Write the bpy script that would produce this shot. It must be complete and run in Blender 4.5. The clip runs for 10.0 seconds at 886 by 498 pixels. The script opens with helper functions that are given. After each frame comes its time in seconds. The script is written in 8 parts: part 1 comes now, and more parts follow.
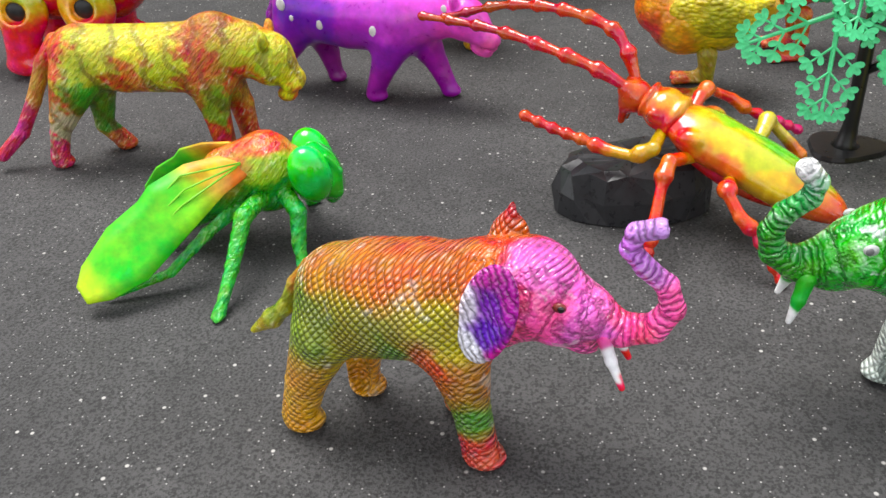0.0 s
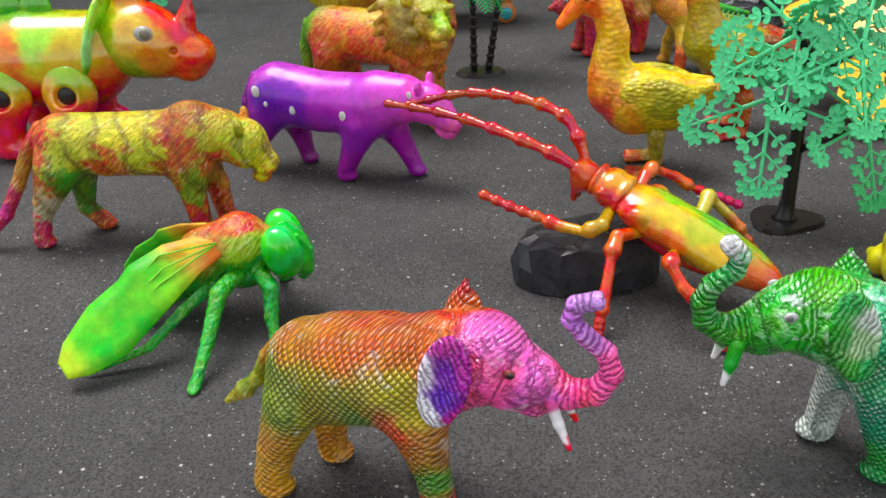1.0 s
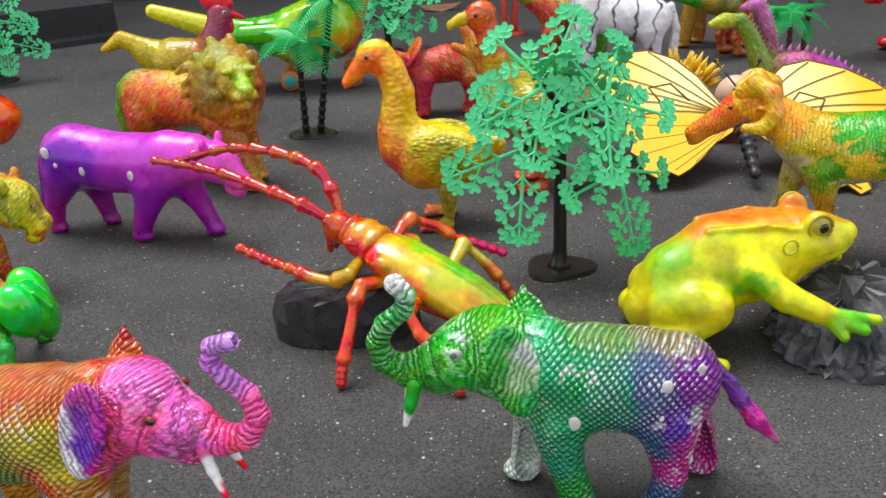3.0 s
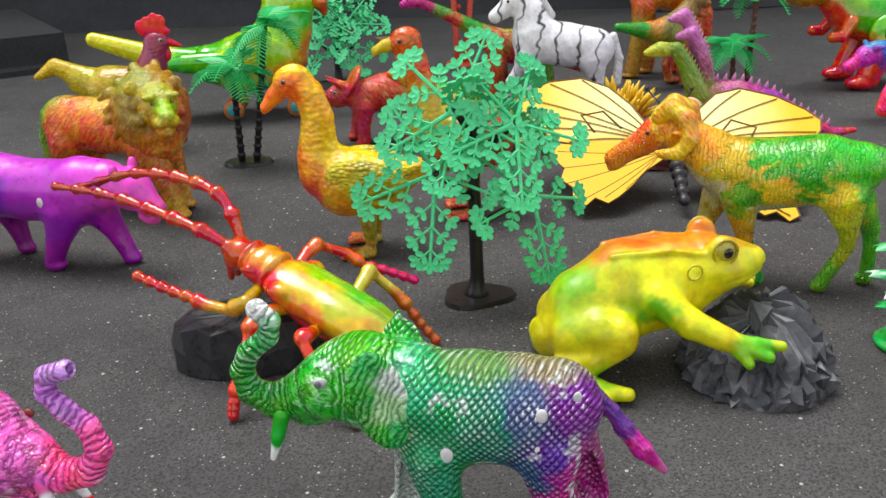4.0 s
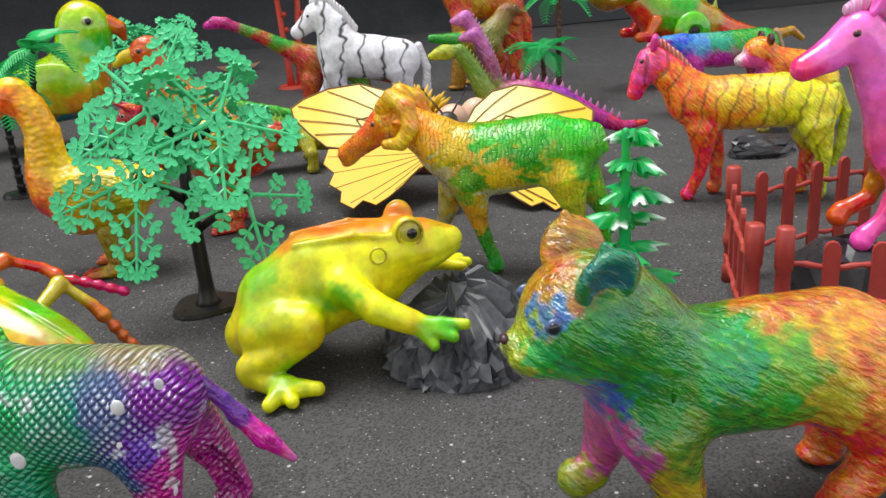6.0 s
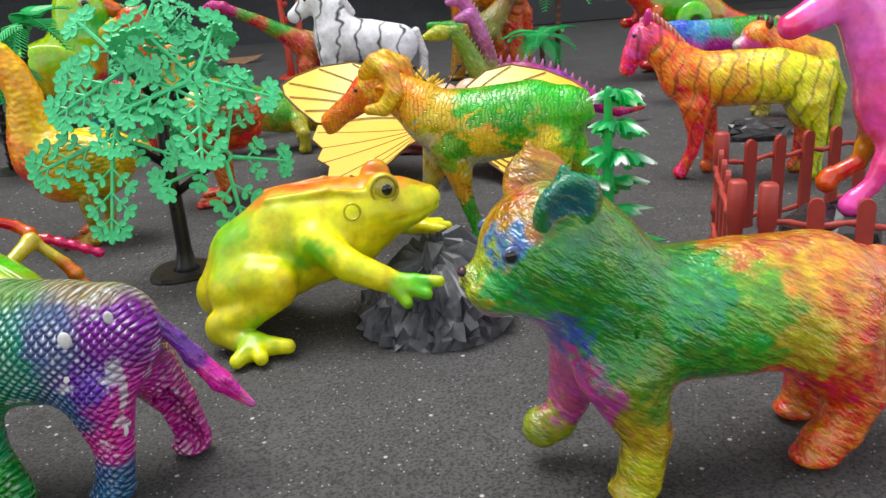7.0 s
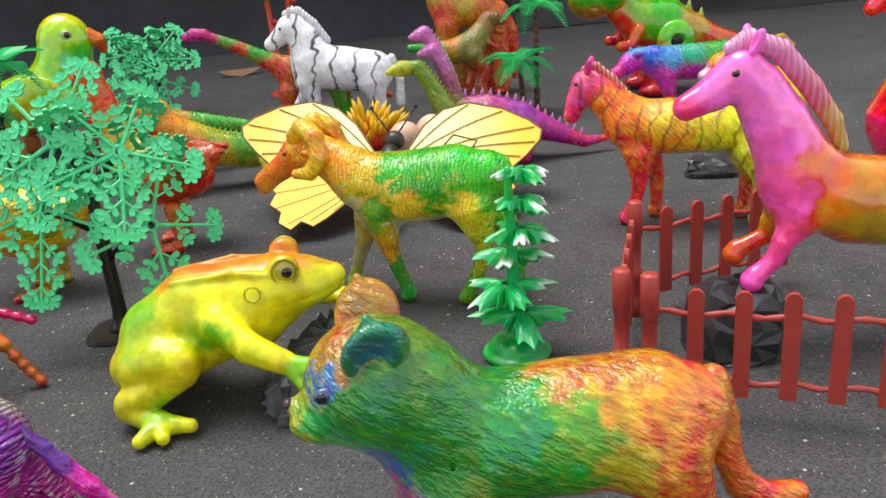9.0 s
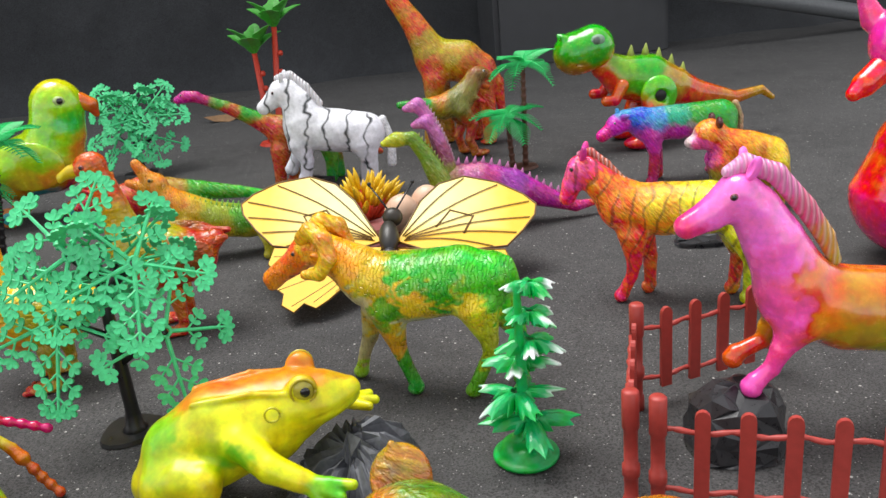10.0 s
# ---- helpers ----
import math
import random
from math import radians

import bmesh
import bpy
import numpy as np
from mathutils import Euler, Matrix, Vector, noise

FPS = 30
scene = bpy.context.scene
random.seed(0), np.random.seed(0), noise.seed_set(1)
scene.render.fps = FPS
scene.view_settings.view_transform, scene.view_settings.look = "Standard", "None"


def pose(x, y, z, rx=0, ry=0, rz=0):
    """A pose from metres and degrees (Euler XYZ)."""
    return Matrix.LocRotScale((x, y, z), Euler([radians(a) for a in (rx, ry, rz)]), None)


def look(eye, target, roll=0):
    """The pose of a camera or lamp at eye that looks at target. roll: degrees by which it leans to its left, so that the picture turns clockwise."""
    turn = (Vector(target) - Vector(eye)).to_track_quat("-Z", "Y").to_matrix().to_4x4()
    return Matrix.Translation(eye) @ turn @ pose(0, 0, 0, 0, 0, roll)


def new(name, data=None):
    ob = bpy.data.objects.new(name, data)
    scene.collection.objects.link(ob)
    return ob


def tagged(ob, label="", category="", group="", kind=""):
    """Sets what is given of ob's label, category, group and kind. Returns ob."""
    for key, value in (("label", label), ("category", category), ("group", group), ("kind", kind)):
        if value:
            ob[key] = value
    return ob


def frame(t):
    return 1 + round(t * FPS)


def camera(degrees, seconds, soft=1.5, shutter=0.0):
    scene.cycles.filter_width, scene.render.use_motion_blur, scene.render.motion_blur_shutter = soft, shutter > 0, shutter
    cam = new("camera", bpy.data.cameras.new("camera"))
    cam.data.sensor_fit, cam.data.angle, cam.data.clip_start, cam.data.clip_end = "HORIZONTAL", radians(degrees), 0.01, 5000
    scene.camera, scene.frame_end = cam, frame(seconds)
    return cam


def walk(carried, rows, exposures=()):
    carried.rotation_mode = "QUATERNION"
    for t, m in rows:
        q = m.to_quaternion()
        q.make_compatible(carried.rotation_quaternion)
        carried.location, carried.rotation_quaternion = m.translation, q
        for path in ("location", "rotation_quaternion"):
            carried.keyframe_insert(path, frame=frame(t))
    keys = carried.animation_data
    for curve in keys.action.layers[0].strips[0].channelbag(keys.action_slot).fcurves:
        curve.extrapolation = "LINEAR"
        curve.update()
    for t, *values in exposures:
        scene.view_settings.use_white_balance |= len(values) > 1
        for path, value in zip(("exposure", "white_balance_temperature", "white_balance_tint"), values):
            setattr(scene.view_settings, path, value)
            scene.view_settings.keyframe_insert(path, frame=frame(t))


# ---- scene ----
cam = camera(54.9, 10.0)
PATH = [
    (0, (0.015, -0.001, 0.253), (-0.065, 1.666, -0.848), -3.3),
    (0.5, (0.019, -0.013, 0.265), (0.005, 1.711, -0.749), -2.8),
    (1, (0.023, -0.024, 0.269), (0.003, 1.728, -0.694), -3.0),
    (1.5, (0.04, -0.033, 0.257), (-0.012, 1.745, -0.657), -4.1),
    (2, (0.07, -0.031, 0.253), (0.136, 1.745, -0.666), -2.8),
    (2.5, (0.098, -0.034, 0.254), (0.189, 1.751, -0.645), -2.4),
    (3, (0.129, -0.035, 0.256), (0.263, 1.781, -0.57), -2.4),
    (4.3, (0.191, -0.028, 0.239), (0.423, 1.815, -0.502), -1.5),
    (4.5, (0.207, -0.028, 0.234), (0.485, 1.815, -0.494), -1.3),
    (5, (0.245, -0.031, 0.225), (0.599, 1.806, -0.482), -2.5),
    (5.5, (0.263, -0.031, 0.22), (0.581, 1.815, -0.481), -4.3),
    (6, (0.297, -0.04, 0.211), (0.662, 1.802, -0.478), -4.2),
    (7.3, (0.323, -0.044, 0.175), (0.649, 1.819, -0.477), -3.2),
    (7.5, (0.341, -0.045, 0.172), (0.638, 1.826, -0.47), -3.4),
    (8, (0.373, -0.043, 0.192), (0.64, 1.799, -0.54), -4.2),
    (8.5, (0.383, -0.045, 0.21), (0.642, 1.82, -0.466), -4.6),
    (9, (0.384, -0.049, 0.228), (0.647, 1.806, -0.473), -4.8),
    (9.5, (0.382, -0.043, 0.262), (0.647, 1.8, -0.468), -5.8),
    (10, (0.372, -0.042, 0.287), (0.689, 1.812, -0.393), -5.2),
]
walk(cam, [(t, look(eye, target, roll)) for t, eye, target, roll in PATH], [(0.0, 1.45), (0.5, 1.3), (1.0, 1.14), (2.5, 1.17), (6.0, 1.16), (10.0, 1.25)])

# ---- light ----
world = bpy.data.worlds.new("sky")
world.use_nodes = True
scene.world = world
wn, wl = world.node_tree.nodes, world.node_tree.links
sky = wn.new("ShaderNodeTexSky")
sky.sky_type, sky.sun_disc = "NISHITA", False
sky.sun_elevation, sky.sun_rotation = radians(62), radians(-20)
soft_sky = wn.new("ShaderNodeHueSaturation")
soft_sky.inputs["Saturation"].default_value = 0.12
wl.new(sky.outputs[0], soft_sky.inputs["Color"])
wl.new(soft_sky.outputs[0], wn["Background"].inputs["Color"])
wn["Background"].inputs["Strength"].default_value = 0.125
sun = new("sun", bpy.data.lights.new("sun", "SUN"))
sun.data.energy, sun.data.angle, sun.data.color = 1.4, radians(35), (1.0, 0.98, 0.95)
sun.matrix_world = look((-0.5, 1.2, 3.0), (0.1, 0.5, 0.0))


# ---- materials ----
def rgb(code):
    """Linear colour from a hex code."""
    v = [int(code[i:i + 2], 16) / 255 for i in (0, 2, 4)]
    return tuple(c / 12.92 if c <= 0.04045 else ((c + 0.055) / 1.055) ** 2.4 for c in v)


class Graph:
    """A short way to write node materials."""

    def __init__(self, name, rough=0.4, coat=0.0):
        self.mat = bpy.data.materials.new(name)
        self.mat.use_nodes = True
        self.t = self.mat.node_tree
        self.shader = self.t.nodes["Principled BSDF"]
        self.shader.inputs["Roughness"].default_value = rough
        self.shader.inputs["Coat Weight"].default_value = coat
        self.shader.inputs["Coat Roughness"].default_value = 0.12
        self.co = self.t.nodes.new("ShaderNodeTexCoord").outputs["Object"]

    def set(self, node, key, value):
        if isinstance(value, bpy.types.NodeSocket):
            self.t.links.new(value, node.inputs[key])
        else:
            node.inputs[key].default_value = value

    def node(self, kind, out=0, **inputs):
        n = self.t.nodes.new(kind)
        for key, value in inputs.items():
            self.set(n, key.replace("_", " "), value)
        return n.outputs[out]

    def scaled(self, x, y, z):
        return self.node("ShaderNodeMapping", Vector=self.co, Scale=(x, y, z))

    def noise(self, scale, detail=4.0, vec=None, rough=0.6):
        return self.node("ShaderNodeTexNoise", Vector=vec or self.co, Scale=scale, Detail=detail, Roughness=rough)

    def ramp(self, fac, lo, hi, a=0.0, b=1.0):
        n = self.t.nodes.new("ShaderNodeMapRange")
        for key, value in (("Value", fac), ("From Min", lo), ("From Max", hi), ("To Min", a), ("To Max", b)):
            self.set(n, key, value)
        return n.outputs[0]

    def math(self, op, a, b=0.0):
        n = self.t.nodes.new("ShaderNodeMath")
        n.operation = op
        self.set(n, 0, a), self.set(n, 1, b)
        return n.outputs[0]

    def mix(self, fac, a, b):
        n = self.t.nodes.new("ShaderNodeMix")
        n.data_type = "RGBA"
        for key, value in ((0, fac), (6, a), (7, b)):
            self.set(n, key, (*value, 1) if isinstance(value, tuple) and len(value) == 3 else value)
        return n.outputs[2]

    def finish(self, colour=None, bump=None, strength=0.3, depth=0.001, rough=None):
        if colour is not None:
            self.set(self.shader, "Base Color", (*colour, 1) if isinstance(colour, tuple) else colour)
        if rough is not None:
            self.set(self.shader, "Roughness", rough)
        if bump is not None:
            b = self.node("ShaderNodeBump", Height=bump, Strength=strength, Distance=depth)
            self.set(self.shader, "Normal", b), self.set(self.shader, "Coat Normal", b)
        return self.mat


def painted(name, relief, rough=0.38, coat=0.25, dry=None, dry_amount=0.5, strength=0.5, wear=0.0, worn=(0.75, 0.75, 0.72), grain=300.0, lay=0.85, mottle=0.03):
    """Sprayed toy paint over moulded plastic. relief: scales, fur, feather, smooth or plates; dry: colour brushed over the raised spots."""
    g = Graph(name, rough, coat)
    a = g.t.nodes.new("ShaderNodeAttribute")
    a.attribute_name = "paint"
    col = a.outputs["Color"]
    blot = g.noise(140, 5)
    fine = g.noise(900, 3)
    hs = g.t.nodes.new("ShaderNodeHueSaturation")
    g.set(hs, "Color", col), g.set(hs, "Value", g.ramp(blot, 0.3, 0.7, 0.95, 1.48)), g.set(hs, "Hue", g.ramp(g.noise(75, 4), 0.3, 0.7, 0.475, 0.525)), g.set(hs, "Saturation", 1.1)
    col = hs.outputs[0]
    if relief == "scales":
        warp = g.noise(40, 2)
        bands = []
        for turn, size in ((0.85, 132.0), (-0.7, 145.0)):
            w = g.t.nodes.new("ShaderNodeTexWave")
            g.set(w, "Vector", g.node("ShaderNodeMapping", Vector=g.co, Rotation=(0.0, turn, 0.3))), g.set(w, "Scale", size), g.set(w, "Distortion", 3.4), g.set(w, "Detail", 2.0), g.set(w, "Detail Scale", 0.45)
            bands.append(g.math("POWER", w.outputs["Fac"], 0.45))
        net = g.math("MULTIPLY", bands[0], bands[1])
        along, ring = (g.t.nodes.new("ShaderNodeAttribute") for _ in range(2))
        along.attribute_name, ring.attribute_name = "along", "ring"
        turns = g.math("ADD", g.math("MULTIPLY", along.outputs["Fac"], 23.0), g.math("MULTIPLY", g.math("ADD", warp, g.math("MULTIPLY", g.noise(130, 3), 0.8)), 19.0))
        folds = g.math("POWER", g.math("ADD", g.math("MULTIPLY", g.math("SINE", turns), 0.5), 0.5), 0.6)
        folds = g.math("MULTIPLY", folds, g.ramp(g.noise(110, 3), 0.3, 0.6, 0.55, 1.0))
        part_ring = ring.outputs["Fac"]
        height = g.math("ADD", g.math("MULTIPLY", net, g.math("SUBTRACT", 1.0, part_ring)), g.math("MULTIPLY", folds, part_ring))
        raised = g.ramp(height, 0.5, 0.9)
        depth = 0.0019
    elif relief == "fur":
        lie = g.node("ShaderNodeMapping", Vector=g.node("ShaderNodeMapping", Vector=g.co, Rotation=(0.0, lay, 0.0)), Scale=(0.5, 1.0, 1.7))
        strand = g.noise(grain, 2, lie)
        height = g.math("ADD", strand, g.math("MULTIPLY", fine, 0.25))
        tint = g.t.nodes.new("ShaderNodeHueSaturation")
        g.set(tint, "Color", col), g.set(tint, "Hue", g.ramp(g.noise(grain * 0.8, 3, lie), 0.32, 0.68, 0.5 - mottle, 0.5 + mottle))
        col = tint.outputs[0]
        raised = g.ramp(height, 0.66, 0.82)
        depth = 0.0028
    elif relief == "feather":
        v = g.node("ShaderNodeTexVoronoi", Vector=g.scaled(0.7, 1, 1.2), Scale=300.0)
        height = g.math("ADD", g.ramp(v, 0.0, 0.8, 1.0, 0.0), g.math("MULTIPLY", g.noise(500, 3), 0.5))
        raised = g.ramp(height, 0.9, 1.2)
        depth = 0.0024
    elif relief == "plates":
        shake = g.t.nodes.new("ShaderNodeTexNoise")
        g.set(shake, "Vector", g.co), g.set(shake, "Scale", 130.0), g.set(shake, "Detail", 3.0)
        uneven = g.node("ShaderNodeMixRGB", Fac=0.0085, Color1=g.co, Color2=shake.outputs["Color"])
        br = g.t.nodes.new("ShaderNodeTexBrick")
        g.set(br, "Vector", g.node("ShaderNodeMapping", Vector=uneven, Rotation=(radians(90), 0.0, radians(90)))), g.set(br, "Scale", 96.0), g.set(br, "Mortar Size", 0.05), g.set(br, "Mortar Smooth", 0.8)
        g.set(br, "Color1", (1, 1, 1, 1)), g.set(br, "Color2", (0.8, 0.8, 0.8, 1)), g.set(br, "Mortar", (0, 0, 0, 1))
        height = g.math("ADD", br.outputs["Color"], g.math("MULTIPLY", blot, 0.8))
        raised = g.ramp(height, 1.2, 1.5)
        depth = 0.002
    else:
        height = g.math("ADD", g.math("MULTIPLY", g.noise(45, 3), 0.9), g.math("MULTIPLY", fine, 0.08))
        raised = g.ramp(g.noise(50, 5), 0.66, 0.7)
        depth = 0.0012
    if dry:
        col = g.mix(g.math("MULTIPLY", g.math("MULTIPLY", raised, g.ramp(g.noise(62, 5), 0.47, 0.66)), dry_amount), col, dry)
    if wear:
        col = g.mix(g.math("MULTIPLY", g.ramp(g.noise(85, 6), 0.60, 0.64), wear), col, worn)
    # Shade painted into the colour: low parts of scales and plates go darker.
    groove_shade = g.ramp(height, 0.1, 0.5, 0.5, 1.06)
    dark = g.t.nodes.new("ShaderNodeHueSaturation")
    # Fur and feathers too: hollows shaded and ridges lightened in the colour by height.
    g.set(dark, "Color", col), g.set(dark, "Value", groove_shade if relief in ("scales", "plates") else g.ramp(height, 0.45, 0.85, 0.7, 1.2) if relief == "fur" else g.ramp(height, 0.5, 1.1, 0.82, 1.2) if relief == "feather" else 1.0)
    return g.finish(dark.outputs[0], height, strength, depth, g.ramp(blot, 0.3, 0.7, rough - 0.1, rough + 0.12))


def plain(name, colour, rough=0.4, coat=0.0, vary=0.15, scale=200, bump=0.15, depth=0.0006):
    g = Graph(name, rough, coat)
    n = g.noise(scale, 5)
    lo, hi = tuple(c * (1 - vary) for c in colour), tuple(min(1, c * (1 + vary)) for c in colour)
    return g.finish(g.mix(g.ramp(n, 0.3, 0.7), lo, hi), g.math("ADD", n, g.math("MULTIPLY", g.noise(scale * 5, 3), 0.4)), bump, depth, g.ramp(n, 0.3, 0.7, rough - 0.06, rough + 0.08))


def concrete(name, colour, specks=1.0):
    """Dark trowelled cement with sand grains, pits, dust and pale specks."""
    g = Graph(name, 0.85)
    big, mid, grain = g.noise(6, 5), g.noise(38, 6), g.noise(720, 5)
    col = g.mix(g.ramp(big, 0.32, 0.68), tuple(c * 0.72 for c in colour), tuple(c * 1.25 for c in colour))
    col = g.mix(g.ramp(mid, 0.35, 0.75, 0.0, 0.45), col, tuple(c * 1.7 for c in colour))
    col = g.mix(g.ramp(grain, 0.46, 0.6, 0.0, 0.85), col, tuple(c * 0.28 for c in colour))
    v = g.t.nodes.new("ShaderNodeTexVoronoi")
    g.set(v, "Vector", g.co), g.set(v, "Scale", 150.0)
    here = g.math("MULTIPLY", g.ramp(v.outputs["Distance"], 0.10, 0.16, 1.0, 0.0), g.ramp(v.outputs["Color"], 0.72, 0.78))
    v2 = g.t.nodes.new("ShaderNodeTexVoronoi")
    g.set(v2, "Vector", g.co), g.set(v2, "Scale", 420.0)
    here2 = g.math("MULTIPLY", g.ramp(v2.outputs["Distance"], 0.12, 0.2, 1.0, 0.0), g.ramp(v2.outputs["Color"], 0.66, 0.72))
    col = g.mix(g.math("MULTIPLY", here, 0.8 * specks), col, (0.62, 0.6, 0.57))
    col = g.mix(g.math("MULTIPLY", here2, 0.8 * specks), col, (0.5, 0.49, 0.47))
    height = g.math("ADD", g.math("MULTIPLY", grain, 0.6), g.math("ADD", g.math("MULTIPLY", mid, 0.9), g.math("MULTIPLY", g.noise(260, 4), 0.7)))
    return g.finish(col, height, 0.9, 0.0022)


CEMENT = concrete("dark_cement", (0.068, 0.066, 0.066))
WALL = concrete("black_wall_paint", (0.036, 0.038, 0.042), 0.0)
PILLAR = plain("grey_wall_paint", (0.045, 0.046, 0.05), 0.7, scale=30, bump=0.3)
BLACK = plain("black_plastic", (0.014, 0.014, 0.015), 0.32)
STONE_BLACK = plain("black_moulded_rock", (0.03, 0.03, 0.033), 0.3, vary=0.3)
STONE_GREY = plain("grey_moulded_rock", (0.085, 0.088, 0.098), 0.42, vary=0.35, scale=300)
LEAF = plain("green_leaf_plastic", rgb("48ca86"), 0.38, vary=0.18)
PALM = plain("palm_leaf_plastic", rgb("1cb45c"), 0.4, vary=0.2)
FENCE = plain("brick_red_plastic", rgb("a83c34"), 0.42, vary=0.12)
EYE_DARK = plain("eye_dark", (0.01, 0.008, 0.008), 0.12, 0.6, bump=0.0)
EYE_WHITE = plain("eye_white", (0.5, 0.5, 0.5), 0.25, 0.4)
IVORY = plain("ivory_white", (0.7, 0.68, 0.68), 0.4)
SCREW = plain("screw_black", (0.012, 0.012, 0.012), 0.4)
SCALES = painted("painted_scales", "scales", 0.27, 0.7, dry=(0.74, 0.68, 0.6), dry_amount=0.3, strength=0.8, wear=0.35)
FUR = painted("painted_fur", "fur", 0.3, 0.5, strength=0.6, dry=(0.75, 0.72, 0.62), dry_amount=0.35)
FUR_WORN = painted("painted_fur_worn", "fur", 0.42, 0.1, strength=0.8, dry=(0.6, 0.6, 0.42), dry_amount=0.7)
FEATHER = painted("painted_feathers", "feather", 0.32, 0.4, strength=0.18)
WING_FEATHER = painted("painted_wing_feathers", "feather", 0.34, 0.3, strength=0.6)
SMOOTH = painted("painted_smooth", "smooth", 0.22, 0.8, strength=0.2)
SLEEK = painted("painted_sleek", "smooth", 0.34, 0.35, strength=0.6)
MATT = painted("painted_matt", "smooth", 0.45, 0.1, strength=0.3)
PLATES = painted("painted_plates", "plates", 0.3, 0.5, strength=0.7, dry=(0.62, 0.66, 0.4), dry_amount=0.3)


# ---- shaping ----
CM = 0.01


def C(*pts, k=0.5, cut=False):
    """A chain of round cones through (x, y, z, radius), in centimetres."""
    return ("chain", pts, k, cut)


def B(c, r, turn=(0, 0, 0), k=0.4, cut=False):
    """A blob: an ellipsoid with centre, radii and turn in degrees."""
    return ("blob", (c, r, turn), k, cut)


def solid(prims, cell):
    """Vertices and quads of the smooth union of chains and blobs, by surface nets."""
    lo, hi = [], []
    for kind, p, k, cut in prims:
        if cut:
            continue
        if kind == "chain":
            a = np.array(p, float)
            lo.append((a[:, :3] - a[:, 3:]).min(0)), hi.append((a[:, :3] + a[:, 3:]).max(0))
        else:
            c, r = np.array(p[0], float), max(p[1])
            lo.append(c - r), hi.append(c + r)
    lo, hi = np.min(lo, 0) - 0.3 - 2 * cell, np.max(hi, 0) + 0.3 + 2 * cell
    n = np.ceil((hi - lo) / cell).astype(int) + 1
    axes = [lo[i] + cell * np.arange(n[i]) for i in range(3)]
    field = np.full(n, 9.0)

    def merge(box_lo, box_hi, k, cut, f):
        s = tuple(slice(max(0, int((box_lo[i] - lo[i]) / cell) - 1), min(n[i], int((box_hi[i] - lo[i]) / cell) + 3)) for i in range(3))
        q = np.stack(np.meshgrid(*(axes[i][s[i]] for i in range(3)), indexing="ij"), -1)
        d, old = f(q), field[s]
        if cut:
            d = -d
            h = np.clip(0.5 - 0.5 * (old - d) / k, 0, 1)
            field[s] = old + (d - old) * h + k * h * (1 - h)
        else:
            h = np.clip(0.5 + 0.5 * (old - d) / k, 0, 1)
            field[s] = old + (d - old) * h - k * h * (1 - h)

    for kind, p, k, cut in prims:
        k = max(k, 1e-3)
        if kind == "chain":
            a = np.array(p, float)
            if len(a) == 1:
                a = np.vstack([a, a + [1e-3, 0, 0, 0]])
            pad = a[:, 3].max() + k + 2 * cell

            def f(q, a=a):
                best = None
                for u, v in zip(a[:-1], a[1:]):
                    w = v[:3] - u[:3]
                    t = np.clip(((q - u[:3]) @ w) / max(w @ w, 1e-9), 0, 1)
                    d = np.linalg.norm(q - u[:3] - t[..., None] * w, axis=-1) - (u[3] + t * (v[3] - u[3]))
                    best = d if best is None else np.minimum(best, d) - 0.25 * np.clip(0.12 - np.abs(best - d), 0, None) ** 2 / 0.12
                return best
            merge(a[:, :3].min(0) - pad, a[:, :3].max(0) + pad, k, cut, f)
        else:
            c, r, turn = np.array(p[0], float), np.array(p[1], float), p[2]
            m = np.array(Euler([radians(v) for v in turn]).to_matrix())
            pad = r.max() + k + 2 * cell

            def f(q, c=c, r=r, m=m):
                v = (q - c) @ m
                k0 = np.linalg.norm(v / r, axis=-1)
                k1 = np.linalg.norm(v / (r * r), axis=-1)
                return k0 * (k0 - 1) / np.maximum(k1, 1e-6)
            merge(c - pad, c + pad, k, cut, f)
    inside = field < 0
    corners = [(i, j, l) for i in (0, 1) for j in (0, 1) for l in (0, 1)]
    cut_at = lambda arr, o: arr[tuple(slice(o[i], n[i] - 1 + o[i]) for i in range(3))]
    count = sum(cut_at(inside, o).astype(int) for o in corners)
    mixed = (count > 0) & (count < 8)
    ids = np.full(mixed.shape, -1)
    cells = np.argwhere(mixed)
    ids[mixed] = np.arange(len(cells))
    total, weight = np.zeros((len(cells), 3)), np.zeros(len(cells))
    for o in corners:
        for ax in range(3):
            if o[ax]:
                continue
            o2 = list(o)
            o2[ax] = 1
            fa, fb = field[tuple((cells + o).T)], field[tuple((cells + o2).T)]
            cross = (fa < 0) != (fb < 0)
            t = np.where(cross, fa / np.where(cross, fa - fb, 1), 0)
            pt = cells + np.array(o, float)
            pt[:, ax] += t
            total += pt * cross[:, None]
            weight += cross
    verts = lo + cell * total / weight[:, None]
    quads = []
    for ax in range(3):
        b, c = (ax + 1) % 3, (ax + 2) % 3
        s0, s1 = [slice(1, n[i] - 1) for i in range(3)], [slice(1, n[i] - 1) for i in range(3)]
        s0[ax], s1[ax] = slice(0, n[ax] - 1), slice(1, n[ax])
        va, vb = inside[tuple(s0)], inside[tuple(s1)]
        at = np.argwhere(va != vb)
        flip = va[tuple(at.T)]
        base = at.copy()
        base[:, b] += 1
        base[:, c] += 1
        step = np.eye(3, dtype=int)
        quad = [ids[tuple((base - d).T)] for d in (step[b] + step[c], step[c], 0 * step[b], step[b])]
        quad = np.stack(quad, 1)
        quad[~flip] = quad[~flip][:, ::-1]
        quads.append(quad)
    return verts, np.concatenate(quads)


